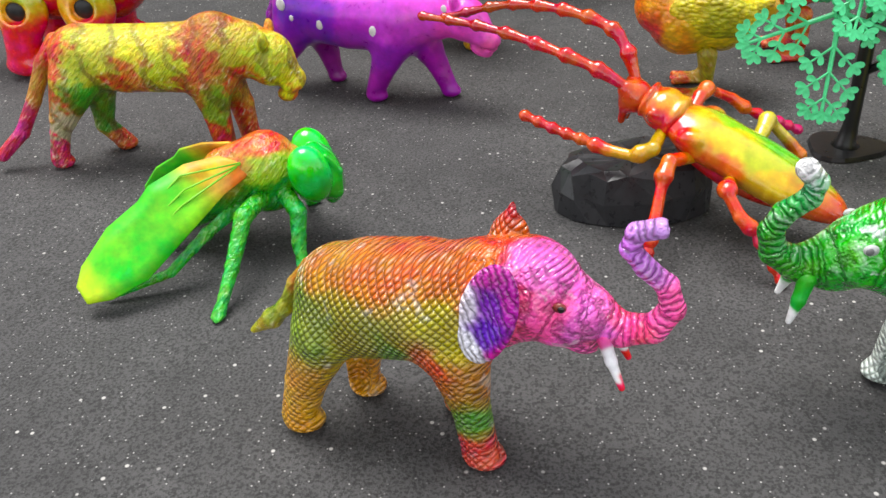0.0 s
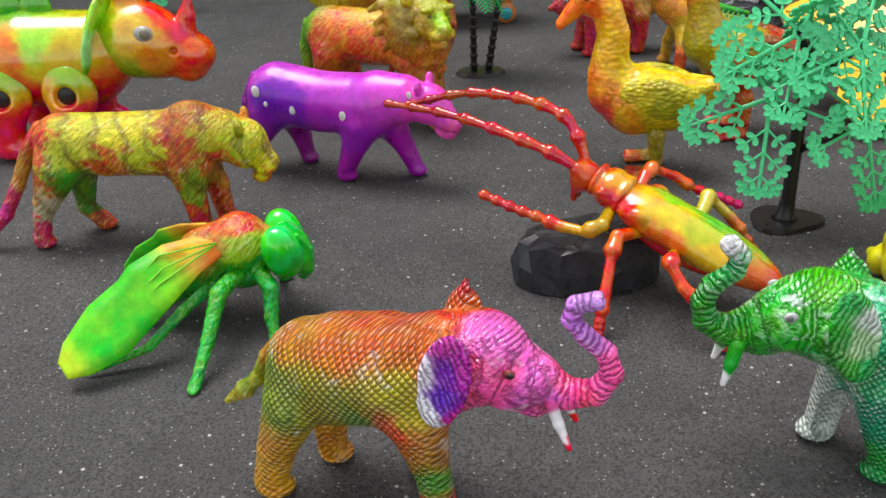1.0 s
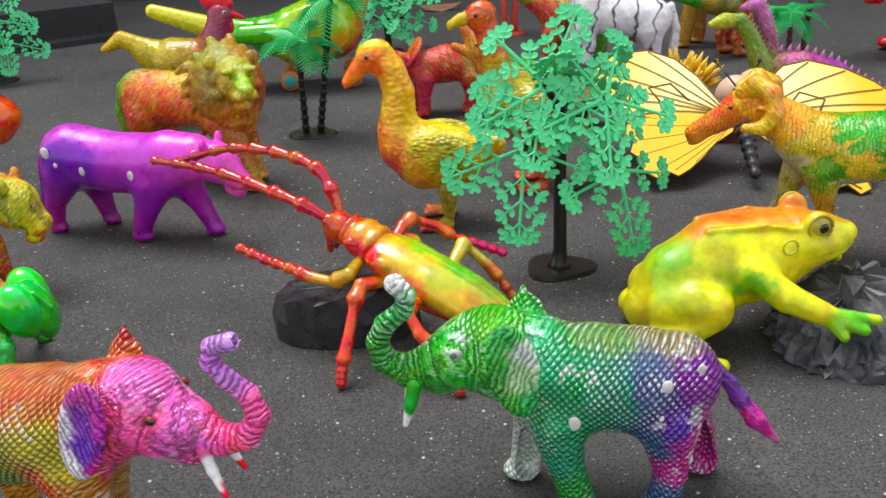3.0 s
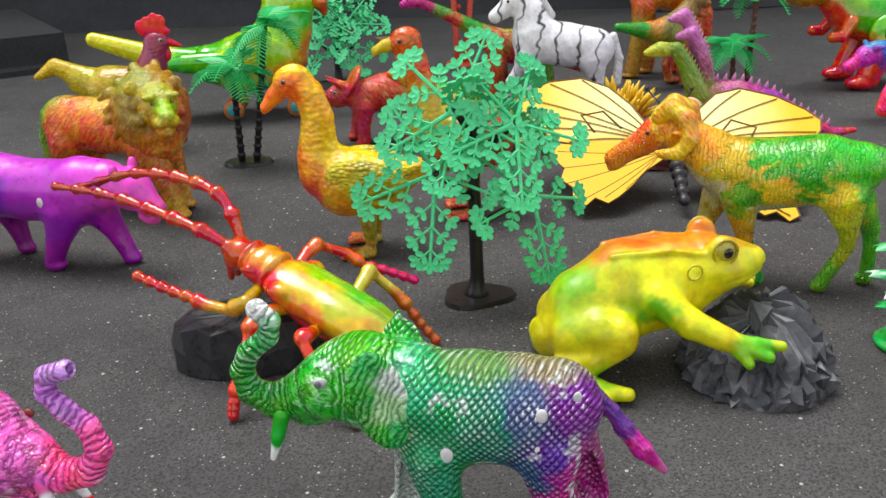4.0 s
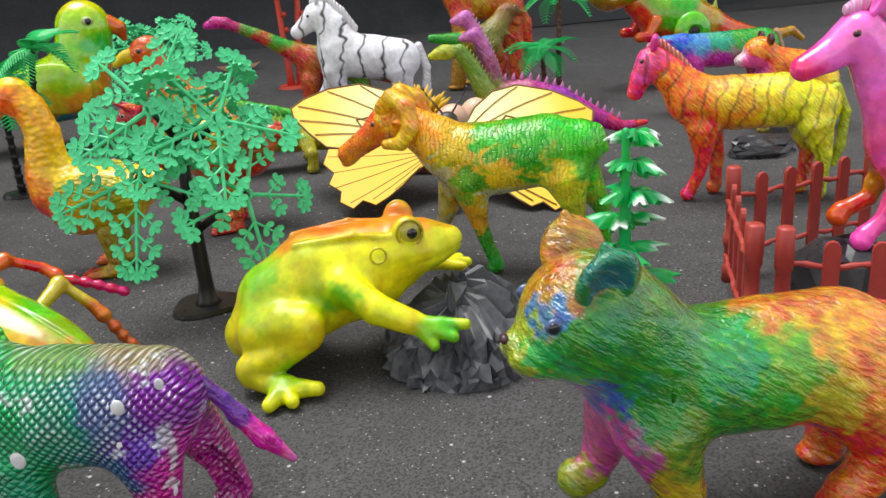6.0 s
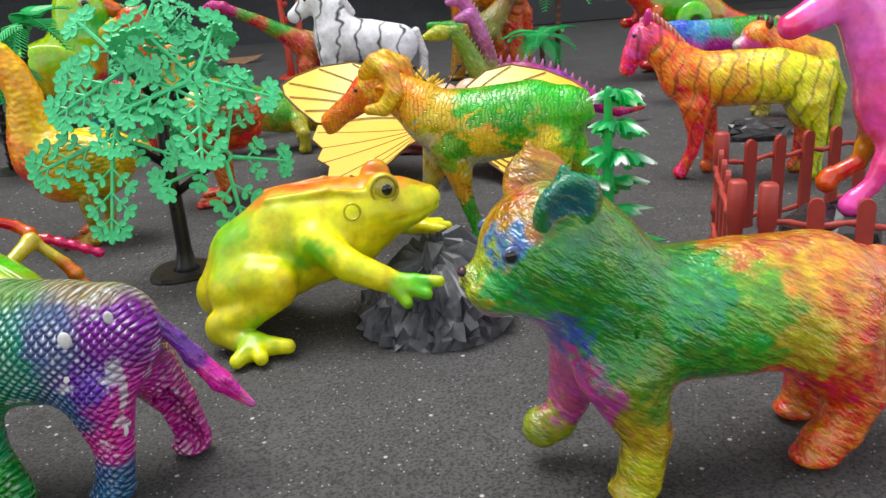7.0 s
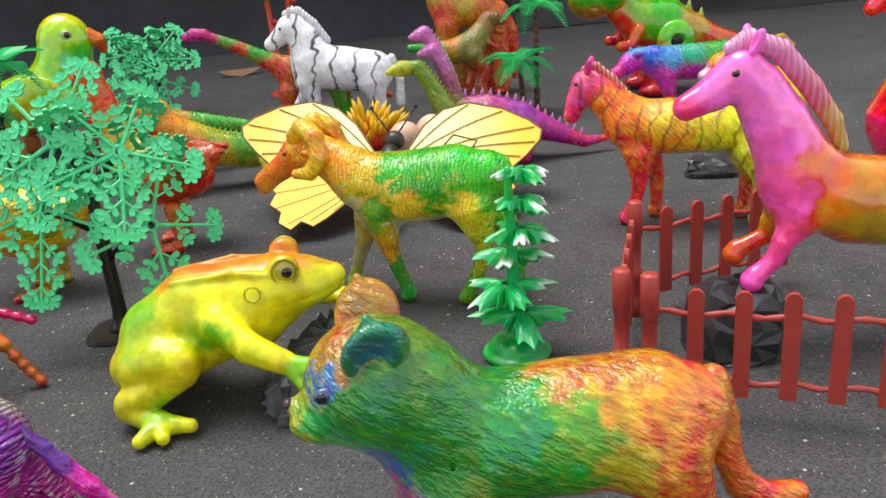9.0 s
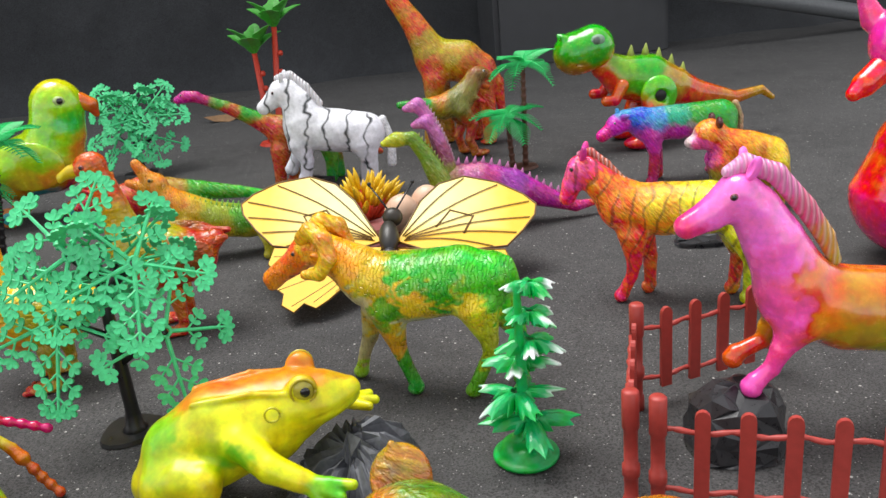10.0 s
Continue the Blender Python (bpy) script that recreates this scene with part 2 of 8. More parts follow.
def wobble(p, f):
    """A cheap smooth noise of places, about -1 to 1."""
    x, y, z = p[:, 0] * f, p[:, 1] * f, p[:, 2] * f
    return (np.sin(x * 1.7 + 2.1 * np.sin(y * 1.3 + z)) + np.sin(z * 2.3 + 1.7 * np.sin(x * 0.9 - y)) + np.sin(y * 1.9 + 1.3 * np.sin(z * 1.1 + x))) / 3


def spray(verts, spots, sharp=6.0, rough=0.3):
    """Colours of places from spots (x, y, z, hex), melting into one another with uneven borders."""
    p = np.array([s[:3] for s in spots], float)
    c = np.array([rgb(s[3]) for s in spots])
    v = verts + rough * np.stack([wobble(verts + 7 * i, 1.9) + 0.6 * wobble(verts - 3 * i, 5.0) for i in range(3)], 1)
    w = 1 / (np.linalg.norm(v[:, None] - p[None], axis=-1) + 0.1) ** (sharp + 2)
    out = (w[..., None] * c).sum(1) / w.sum(1)[:, None]
    top, low = out.max(1, keepdims=True), out.min(1, keepdims=True)
    chroma = np.clip(((top - low) / top - 0.3) * 3, 0, 1)
    cool = np.clip((out[:, 2:] - out[:, 1:2]) / top * 3, 0, 1) * chroma
    share = ((top - out) / np.maximum(top - low, 1e-4)) ** 3
    warm = np.clip((out[:, :1] - out[:, 1:2]) / top * 2, 0, 1) * (1 - cool)
    pure = out * (1 - share * chroma * (0.62 - 0.35 * cool))
    return np.clip(pure * (1 + warm * np.array((-0.03, 0.16, 0.0)) + cool * np.array((0.06, 0.0, -0.06))), 0.002, 1)


def part(name, data, material, parent, label=""):
    ob = new(name, data)
    if not data.materials:
        data.materials.append(material)
    ob.parent = parent
    return tagged(ob, label)


def mesh_from(name, verts, faces, smooth=True):
    me = bpy.data.meshes.new(name)
    me.from_pydata([tuple(v) for v in np.asarray(verts).tolist()], [], [tuple(f) for f in (faces.tolist() if isinstance(faces, np.ndarray) else faces)])
    me.shade_smooth() if smooth else me.shade_flat()
    return me


def moulded(name, prims, spots, material, parent, cell=0.1, sharp=4.0, rough=0.25, label="", bumpy=0.0, change=None, rings=()):
    """A moulded and sprayed plastic piece under its thing; all numbers in centimetres."""
    v, q = solid(prims, cell)
    v = (v + np.stack([wobble(v, 6), wobble(v + 5, 6), wobble(v - 5, 6)], 1) * bumpy) if bumpy else v
    colours = spray(v, spots, sharp, rough)
    if change:
        colours = change(v, colours)
    me = mesh_from(name, v * CM, q)
    att = me.color_attributes.new("paint", "FLOAT_COLOR", "POINT")
    att.data.foreach_set("color", np.hstack([colours, np.ones((len(v), 1))]).astype(np.float32).ravel())
    if rings:
        best, along, weight = np.full(len(v), 9.0), np.zeros(len(v)), np.zeros(len(v))
        for pts, share in rings:
            a, run = np.array(pts, float), 0.0
            for p, q in zip(a[:-1], a[1:]):
                w = q[:3] - p[:3]
                t = np.clip((v - p[:3]) @ w / (w @ w), 0, 1)
                d = np.linalg.norm(v - p[:3] - t[:, None] * w, axis=1) - (p[3] + t * (q[3] - p[3]))
                near = d < best
                best[near], along[near], weight[near] = d[near], (run + t * np.linalg.norm(w))[near], share
                run += np.linalg.norm(w)
        for key, values in (("along", along), ("ring", weight * np.clip(1.0 - (best - 0.1) / 0.35, 0, 1))):
            me.attributes.new(key, "FLOAT", "POINT").data.foreach_set("value", values.astype(np.float32))
    return part(name, me, material, parent, label)


def thing(name, x, y, heading, label, category, group="", z=0.0):
    root = new(name)
    root.empty_display_size = 0.02
    root.matrix_basis = pose(x, y, z, 0, 0, heading)
    return tagged(root, label, category, group)


def ball(name, c, r, material, parent, squash=(1, 1, 1), label="", seg=14):
    bm = bmesh.new()
    bmesh.ops.create_uvsphere(bm, u_segments=seg, v_segments=seg * 2 // 3, radius=r * CM)
    for v in bm.verts:
        v.co = Vector((v.co.x * squash[0] + c[0] * CM, v.co.y * squash[1] + c[1] * CM, v.co.z * squash[2] + c[2] * CM))
    me = bpy.data.meshes.new(name)
    bm.to_mesh(me), bm.free()
    me.shade_smooth()
    return part(name, me, material, parent, label)


def eyes(root, x, y, z, r, white=EYE_WHITE, pupil=EYE_DARK, sides=(1, -1), out=0.0):
    """Painted eyes at both sides of a head: a white bulge with a dark pupil on it."""
    for s in sides:
        e = ball("eye", (x, s * y, z), r, white, root, (1, 0.55, 0.8))
        ball("pupil", (x + 0.25 * r, s * (y + 0.38 * r), z), r * 0.55, pupil, e, (1, 0.5, 1))


def tube(name, pts, material, parent, seg=10, label=""):
    """A round bar through (x, y, z, radius), in centimetres."""
    v, f = tube_data(pts, seg)
    return part(name, mesh_from(name, v * CM, f), material, parent, label)


def tube_data(pts, seg=10):
    a = np.array(pts, float)
    verts, faces = [], []
    for i, p in enumerate(a):
        d = Vector(a[min(i + 1, len(a) - 1), :3] - a[max(i - 1, 0), :3]).normalized()
        side = d.cross(Vector((0.31, 0.2, 0.93))).normalized()
        up = side.cross(d)
        for j in range(seg):
            w = 2 * math.pi * j / seg
            verts.append(Vector(p[:3]) + (math.cos(w) * side + math.sin(w) * up) * float(p[3]))
    for i in range(len(a) - 1):
        for j in range(seg):
            j2 = (j + 1) % seg
            faces.append((i * seg + j, i * seg + j2, (i + 1) * seg + j2, (i + 1) * seg + j))
    faces += [tuple(range(seg))[::-1], tuple(range((len(a) - 1) * seg, len(a) * seg))]
    return np.array([tuple(v) for v in verts]), faces


def stripes(freq, colour, amount, lo=-99.0, lean=0.25, thin=0.55):
    """Uneven upright stripes sprayed or pressed over the base paint."""
    def change(v, c):
        s = np.sin(freq * (v[:, 0] + lean * v[:, 2] + 0.5 * wobble(v, 0.9)) + 0.6 * wobble(v, 2.2))
        m = np.clip((s - thin) / 0.12, 0, 1) * amount * np.clip((wobble(v + 4, 0.7) + 0.9) * 1.2, 0, 1) * (v[:, 0] > lo)
        return c * (1 - m[:, None]) + np.array(rgb(colour)) * m[:, None]
    return change


# ---- ground and walls ----
def box(bm, lo, hi):
    m = Matrix.Translation((Vector(lo) + Vector(hi)) / 2) @ Matrix.Diagonal((*(Vector(hi) - Vector(lo)), 1))
    return bmesh.ops.create_cube(bm, size=1, matrix=m)["verts"]


def ground_sheet():
    """One sheet, fine under the toys and coarse to the horizon."""
    def steps(a, b, fine, coarse):
        inner = np.arange(a, b + 1e-6, fine)
        far = np.array(coarse)
        return np.concatenate([a - far[::-1], inner, b + far])
    xs, ys = steps(-0.8, 1.4, 0.012, (0.3, 1, 4, 20, 100, 400)), steps(0.0, 2.2, 0.012, (0.3, 1, 4, 20, 100, 400))
    gx, gy = np.meshgrid(xs, ys, indexing="ij")
    flat = np.stack([gx.ravel(), gy.ravel(), np.zeros(gx.size)], 1)
    flat[:, 2] = 0.0006 * (wobble(flat, 22) + 0.5 * wobble(flat + 3, 60)) - 0.0006
    n, m = gx.shape
    i = np.arange(n * m).reshape(n, m)
    f = np.stack([i[:-1, :-1], i[1:, :-1], i[1:, 1:], i[:-1, 1:]], -1).reshape(-1, 4)
    ob = new("ground", mesh_from("ground", flat, f))
    ob.data.materials.append(CEMENT)
    tagged(ob, "dark grey sandy cement floor with pale specks and dust", "floor", kind="structure")


ground_sheet()


def rough_wall(name, x0, x1, y, h, thick, material, label):
    nx, nz = int((x1 - x0) / 0.03), int(h / 0.03)
    verts = []
    for i in range(nx + 1):
        for j in range(nz + 1):
            verts.append((x0 + (x1 - x0) * i / nx, y, h * j / nz))
    v = np.array(verts)
    v[:, 1] += 0.012 * wobble(v, 9) + 0.006 * wobble(v, 28) - 0.05 * np.exp(-v[:, 2] / 0.03) * (1 + 0.5 * wobble(v, 14))
    v[:, 2] -= 0.01
    faces = [(i * (nz + 1) + j, (i + 1) * (nz + 1) + j, (i + 1) * (nz + 1) + j + 1, i * (nz + 1) + j + 1) for i in range(nx) for j in range(nz)]
    back = len(v)
    v = np.vstack([v, [(x0, y + thick, -0.01), (x1, y + thick, -0.01), (x1, y + thick, h), (x0, y + thick, h)]])
    faces.append((back + 1, back, back + 3, back + 2))
    ob = new(name, mesh_from(name, v, faces))
    ob.data.materials.append(material)
    tagged(ob, label, "wall", kind="structure")


rough_wall("wall_north", -4.0, 4.0, 2.02, 2.2, 0.2, WALL, "black rough plastered wall behind the toys")
bm = bmesh.new()
box(bm, (-1.6, 0.0, -0.01), (0.0, 0.5, 0.06))
bmesh.ops.subdivide_edges(bm, edges=bm.edges[:], cuts=14, use_grid_fill=True)
for v in bm.verts:
    v.co.z += 0.004 * math.sin(31 * v.co.x) * (v.co.z > 0.03)
    v.co.y += 0.006 * math.sin(23 * v.co.x + 1.0) - 0.01 * (v.co.z < 0.01)
me = bpy.data.meshes.new("kerb")
bm.to_mesh(me), bm.free()
me.materials.append(WALL)
kerb = new("kerb", me)
kerb.matrix_basis = pose(-0.30, 1.50, 0, 0, 0, 27)
tagged(kerb, "low black rough plastered step along the floor", "kerb", kind="structure")
bm = bmesh.new()
box(bm, (0.86, 1.86, -0.01), (1.28, 2.1, 2.2))
bmesh.ops.bevel(bm, geom=bm.edges[:], offset=0.012, segments=2, affect="EDGES")
me = bpy.data.meshes.new("pillar")
bm.to_mesh(me), bm.free()
me.materials.append(PILLAR)
tagged(new("pillar", me), "dark grey painted wall pier at the back", "wall", kind="structure")


# ---- elephants ----
def feet(*chains):
    """Hoof and toe rolls at the last point of each leg."""
    out = []
    for c in chains:
        x, y, z, r = c[1][-1]
        out += [B((x + 0.3 * r, y, 0.35), (r * 1.15, r * 1.0, 0.4), k=0.3)]
    return out


def elephant_ear(root, x, y, z, spots, lean):
    s = 1 if y > 0 else -1
    moulded("ear", [B((x, y, z), (1.05, 0.28, 2.05), (s * 8, 14, s * lean), k=0.1), B((x - 0.1, y + s * 0.34, z + 0.05), (0.72, 0.3, 1.6), (s * 8, 14, s * lean), k=0.2, cut=True)],
            spots, SCALES, root, 0.07, 5, 0.1, rings=[([(x - 2, y, z - 0.8, 2.2), (x + 2, y, z + 0.8, 2.2)], 0.8)])


e1 = thing("toy_elephant", -0.015, 0.254, -17, "orange, olive and pink sprayed plastic elephant with raised trunk", "toy elephant", "toy elephants")
hn = C((-2.7, -1.1, 5.0, 1.3), (-3.7, -1.3, 2.6, 0.85), (-4.3, -1.3, 0.7, 0.74), k=0.7)
hf = C((-2.2, 1.0, 4.6, 1.25), (-2.4, 1.3, 2.4, 0.8), (-2.5, 1.3, 0.7, 0.68), k=0.7)
fn = C((2.6, -1.1, 5.0, 1.25), (3.1, -1.3, 2.8, 0.74), (3.4, -1.3, 0.7, 0.72), k=0.7)
ff = C((2.4, 1.0, 4.8, 1.15), (2.0, 1.3, 2.6, 0.74), (1.8, 1.3, 0.7, 0.68), k=0.7)
moulded("body", [
    C((-2.2, 0, 6.3, 1.9), (-1.0, 0, 6.2, 2.3), (1.2, 0, 6.5, 2.3), (3.2, 0, 6.9, 1.95), k=0.8), C((3.4, 0, 7.5, 1.7), (4.9, 0, 7.6, 1.75), (6.0, 0, 7.1, 1.4), k=0.7),
    C((6.2, 0, 7.2, 1.2), (7.1, 0, 7.0, 0.95), (8.2, 0, 6.5, 0.62), (9.3, 0, 6.75, 0.5), (9.85, 0, 7.7, 0.43), (9.6, 0, 8.6, 0.38), (8.85, 0, 9.2, 0.36), (8.3, 0, 9.85, 0.34), (8.45, 0, 10.5, 0.33), (9.2, 0, 10.75, 0.36), k=0.5),
    B((5.4, 0, 8.7, ), (1.3, 1.1, 0.75), (0, 20, 0), k=0.6), B((6.7, 0, 5.9), (0.9, 0.6, 0.5), (0, 25, 0), k=0.4), hn, hf, fn, ff, *feet(hn, hf, fn, ff),
    B((3.9, 1.5, 8.7), (0.75, 0.22, 0.9), (-14, 10, 0), k=0.3), C((3.8, 1.5, 9.0, 0.4), (4.0, 1.65, 10.0, 0.1), k=0.3),
    C((-2.4, 0.75, 3.2, 0.5), (-2.5, 0.8, 0.75, 0.5), k=0.1, cut=True), C((2.1, 0.75, 3.2, 0.5), (1.8, 0.8, 0.75, 0.48), k=0.1, cut=True),
    C((9.25, 0, 10.78, 0.2), (9.7, 0, 10.85, 0.24), k=0.05, cut=True)],
    [(-3, -2, 8.5, "c07a58"), (0, -1, 9, "c87858"), (3, -1, 9, "c06a50"), (4, 1.5, 9.6, "c85a34"), (-3, -2, 6, "6f8428"), (-1, -2, 5.2, "8f8a2a"), (0.5, -2, 5, "5e8a2a"), (1.6, -2, 5, "c8642c"), (2.6, -2, 6.5, "b4a02e"), (-3.5, -1, 3.5, "c08a28"), (-4.3, -1, 1, "cf9828"),
     (3, -1, 3.6, "b06c30"), (3.3, -1.5, 2.5, "4f8238"), (3.3, -1.4, 1.2, "cc6a70"), (4.8, -1.5, 8.2, "e07a94"), (6, -1.5, 7.6, "e878b0"), (5.4, -1, 9, "d07ab8"), (5.4, -1.5, 6, "ec7aa8"), (7.3, -1, 7.2, "d880c8"), (8.2, 0, 6.5, "f078a0"), (9.8, 0, 7.7, "ec78b4"), (8.4, 0, 9.8, "b880d0"), (9, 0, 10.7, "b89ad0"), (-2.5, 1.3, 1, "c88428")],
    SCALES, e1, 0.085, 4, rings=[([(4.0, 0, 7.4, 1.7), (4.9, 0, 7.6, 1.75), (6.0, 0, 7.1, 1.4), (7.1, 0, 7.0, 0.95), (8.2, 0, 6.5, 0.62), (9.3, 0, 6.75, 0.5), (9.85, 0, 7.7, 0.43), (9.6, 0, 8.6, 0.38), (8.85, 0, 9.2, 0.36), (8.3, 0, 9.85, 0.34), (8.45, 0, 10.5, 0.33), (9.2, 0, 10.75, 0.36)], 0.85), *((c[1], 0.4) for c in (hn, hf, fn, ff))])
moulded("tail", [C((-3.5, 0, 7.3, 0.3), (-4.3, 0, 6.3, 0.28), (-4.9, 0, 5.0, 0.3), k=0.2), C((-4.9, 0, 5.0, 0.3), (-5.6, 0, 4.3, 0.42), (-6.6, 0, 3.5, 0.15), k=0.3)],
        [(-3.6, 0, 7, "b0762c"), (-5, 0, 5, "7c8a28"), (-6.5, 0, 3.6, "a8a030")], FUR, e1, 0.07)
elephant_ear(e1, 4.0, -1.95, 7.75, [(3.4, -2, 6.4, "d8d4e0"), (3.0, -2, 8, "d8c8dc"), (3.8, -2, 9.6, "b04a9a"), (4.2, -2.1, 8.2, "7a3aa8"), (4.0, -2.1, 7, "6a3ab0"), (4.8, -2, 8.4, "a83f98"), (4.6, -2, 6.4, "c23f98")], 12)
for s in (1, -1):
    moulded("tusk", [C((7.7, s * 0.55, 6.5, 0.26), (8.05, s * 0.7, 5.6, 0.2), (8.5, s * 0.85, 4.6, 0.12), k=0.1)], [(7.8, 0, 6.4, "c8408c"), (8.2, s, 5.5, "dcdce0"), (8.5, s, 4.6, "d8506a")], MATT, e1, 0.05)
eyes(e1, 6.3, 1.28, 8.0, 0.24, plain("eye_brown", (0.2, 0.03, 0.02), 0.3))

e2 = thing("toy_elephant", 0.224, 0.257, 175, "green, teal and purple sprayed plastic elephant with white trunk tip", "toy elephant", "toy elephants")
fn = C((3.0, 1.1, 4.6, 1.15), (2.5, 1.3, 2.3, 0.74), (2.0, 1.3, 0.7, 0.74), k=0.7)
hn = C((-1.6, 1.1, 4.2, 1.3), (-1.8, 1.3, 2.1, 0.7), (-1.6, 1.3, 0.7, 0.7), k=0.7)
ff = C((3.5, -1.0, 4.4, 1.1), (3.8, -1.3, 2.3, 0.76), (4.0, -1.3, 0.7, 0.7), k=0.7)
hf = C((-2.6, -1.0, 4.4, 1.25), (-3.6, -1.3, 2.3, 0.74), (-4.0, -1.3, 0.7, 0.66), k=0.7)
moulded("body", [
    C((-2.0, 0, 5.9, 1.9), (-0.6, 0, 5.8, 2.2), (1.5, 0, 6.0, 2.25), (3.4, 0, 6.4, 2.0), k=0.8), C((4.0, 0, 7.1, 1.8), (5.2, 0, 7.2, 1.8), (6.7, 0, 7.3, 1.4), k=0.7),
    C((6.8, 0, 7.2, 1.2), (7.8, 0, 6.9, 0.95), (9.0, 0, 6.6, 0.68), (9.9, 0, 7.1, 0.52), (10.15, 0, 8.0, 0.46), (9.8, 0, 8.8, 0.43), (9.0, 0, 9.45, 0.4), (8.85, 0, 10.1, 0.38), (9.3, 0, 10.6, 0.42), k=0.5),
    B((5.8, 0, 8.6), (1.3, 1.1, 0.7), (0, 12, 0), k=0.6), B((7.6, 0, 6.0), (0.9, 0.6, 0.5), k=0.4), B((4.0, -1.4, 8.3), (0.8, 0.22, 0.9), (14, 10, 0), k=0.3), C((4.1, -1.4, 8.6, 0.4), (4.1, -1.55, 9.5, 0.1), k=0.3), hn, hf, fn, ff, *feet(hn, hf, fn, ff), C((3.7, -0.75, 3.2, 0.52), (4.0, -0.8, 0.75, 0.5), k=0.1, cut=True), C((-3.2, -0.75, 3.2, 0.52), (-4.0, -0.8, 0.75, 0.48), k=0.1, cut=True)],
    [(8, 0, 6.8, "2f9a34"), (9.9, 0, 7.2, "2c8c30"), (9.9, 0, 8.8, "2a8a3c"), (8.9, 0, 9.6, "2f9050"), (9.4, 0, 10.8, "e0e0e0"), (6.6, 1, 7.8, "3fa83a"), (5.6, 1, 8.8, "62b04a"), (5.0, 1, 6.6, "3a9a3c"), (3.6, 1.6, 8.2, "58a878"), (2.4, 2, 6.4, "3f9a6e"), (0.8, 2, 6.4, "3c8a6a"), (1, 1, 4.5, "2f8a58"), (1, 0, 8.2, "7a9a70"), (-1.6, 0, 8, "9a8a78"), (-0.6, 2, 6.6, "5a6a90"),
     (-1.6, 2, 5.2, "5a2a98"), (-2.6, 1.6, 6.4, "7a3a98"), (-2.2, 1.5, 4.2, "b82f98"), (-2, 1.3, 2.8, "c22f90"), (-1.6, 1.3, 1.0, "2f5a80"), (2.8, 1.3, 3.2, "2a8a6a"), (2.2, 1.3, 1.6, "2f8a48"), (3.9, -1.3, 2, "b8c0b8"), (-3.8, -1.3, 2, "a02f80"), (-0.4, 2, 4, "3a5a80")],
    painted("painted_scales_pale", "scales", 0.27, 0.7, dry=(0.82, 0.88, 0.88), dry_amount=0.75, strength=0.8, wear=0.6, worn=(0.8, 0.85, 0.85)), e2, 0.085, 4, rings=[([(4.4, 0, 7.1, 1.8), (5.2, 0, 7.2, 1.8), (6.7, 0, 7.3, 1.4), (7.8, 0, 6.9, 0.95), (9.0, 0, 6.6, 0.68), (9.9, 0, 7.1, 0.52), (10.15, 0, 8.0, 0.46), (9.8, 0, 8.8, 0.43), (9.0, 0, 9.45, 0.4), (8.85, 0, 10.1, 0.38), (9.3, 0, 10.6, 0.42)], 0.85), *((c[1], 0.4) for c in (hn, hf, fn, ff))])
moulded("tail", [C((-3.2, 0, 6.8, 0.3), (-4.3, 0, 5.5, 0.3), (-4.8, 0, 4.7, 0.34), k=0.2), C((-4.8, 0, 4.7, 0.34), (-5.6, 0, 3.6, 0.42), (-6.6, 0, 2.5, 0.15), k=0.3)],
        [(-3.3, 0, 6.7, "5a3a78"), (-4.4, 0, 5.3, "6a3f90"), (-5.6, 0, 3.6, "c02f9a"), (-6.6, 0, 2.5, "c87aa8")], FUR, e2, 0.07)
elephant_ear(e2, 4.75, 1.95, 7.6, [(4.2, 2, 6, "3f9a5a"), (4.0, 2, 8.4, "c8d4c8"), (4.9, 2, 9.4, "5aa860"), (5.4, 2, 7.4, "2f8a38"), (4.6, 2.1, 7.4, "a8c8a0"), (4.8, 2, 6, "38a040")], 14)
for s in (1, -1):
    moulded("tusk", [C((8.7, s * 0.6, 6.3, 0.34), (8.9, s * 0.8, 5.5, 0.26), (9.15, s * 0.95, 4.6, 0.12), k=0.1)], [(8.7, 0, 6.2, "2f9038"), (8.95, s, 5.6, "3a9a40"), (9.15, s, 4.7, "e8e8e8")], MATT, e2, 0.05)
eyes(e2, 7.0, 1.25, 8.05, 0.28, EYE_WHITE, plain("eye_grey", (0.16, 0.16, 0.16), 0.3))

for x, y, z, rr in ((-1.2, 2.02, 6.7, 0.24), (-1.0, 2.12, 5.3, 0.2), (-2.3, 1.75, 3.0, 0.26), (2.4, 2.1, 5.2, 0.28), (-2.6, 1.6, 7.2, 0.18)):
    ball("paint_spot", (x, y, z), rr, IVORY, e2, (1, 0.35, 1.3), "white paint drop", 10)


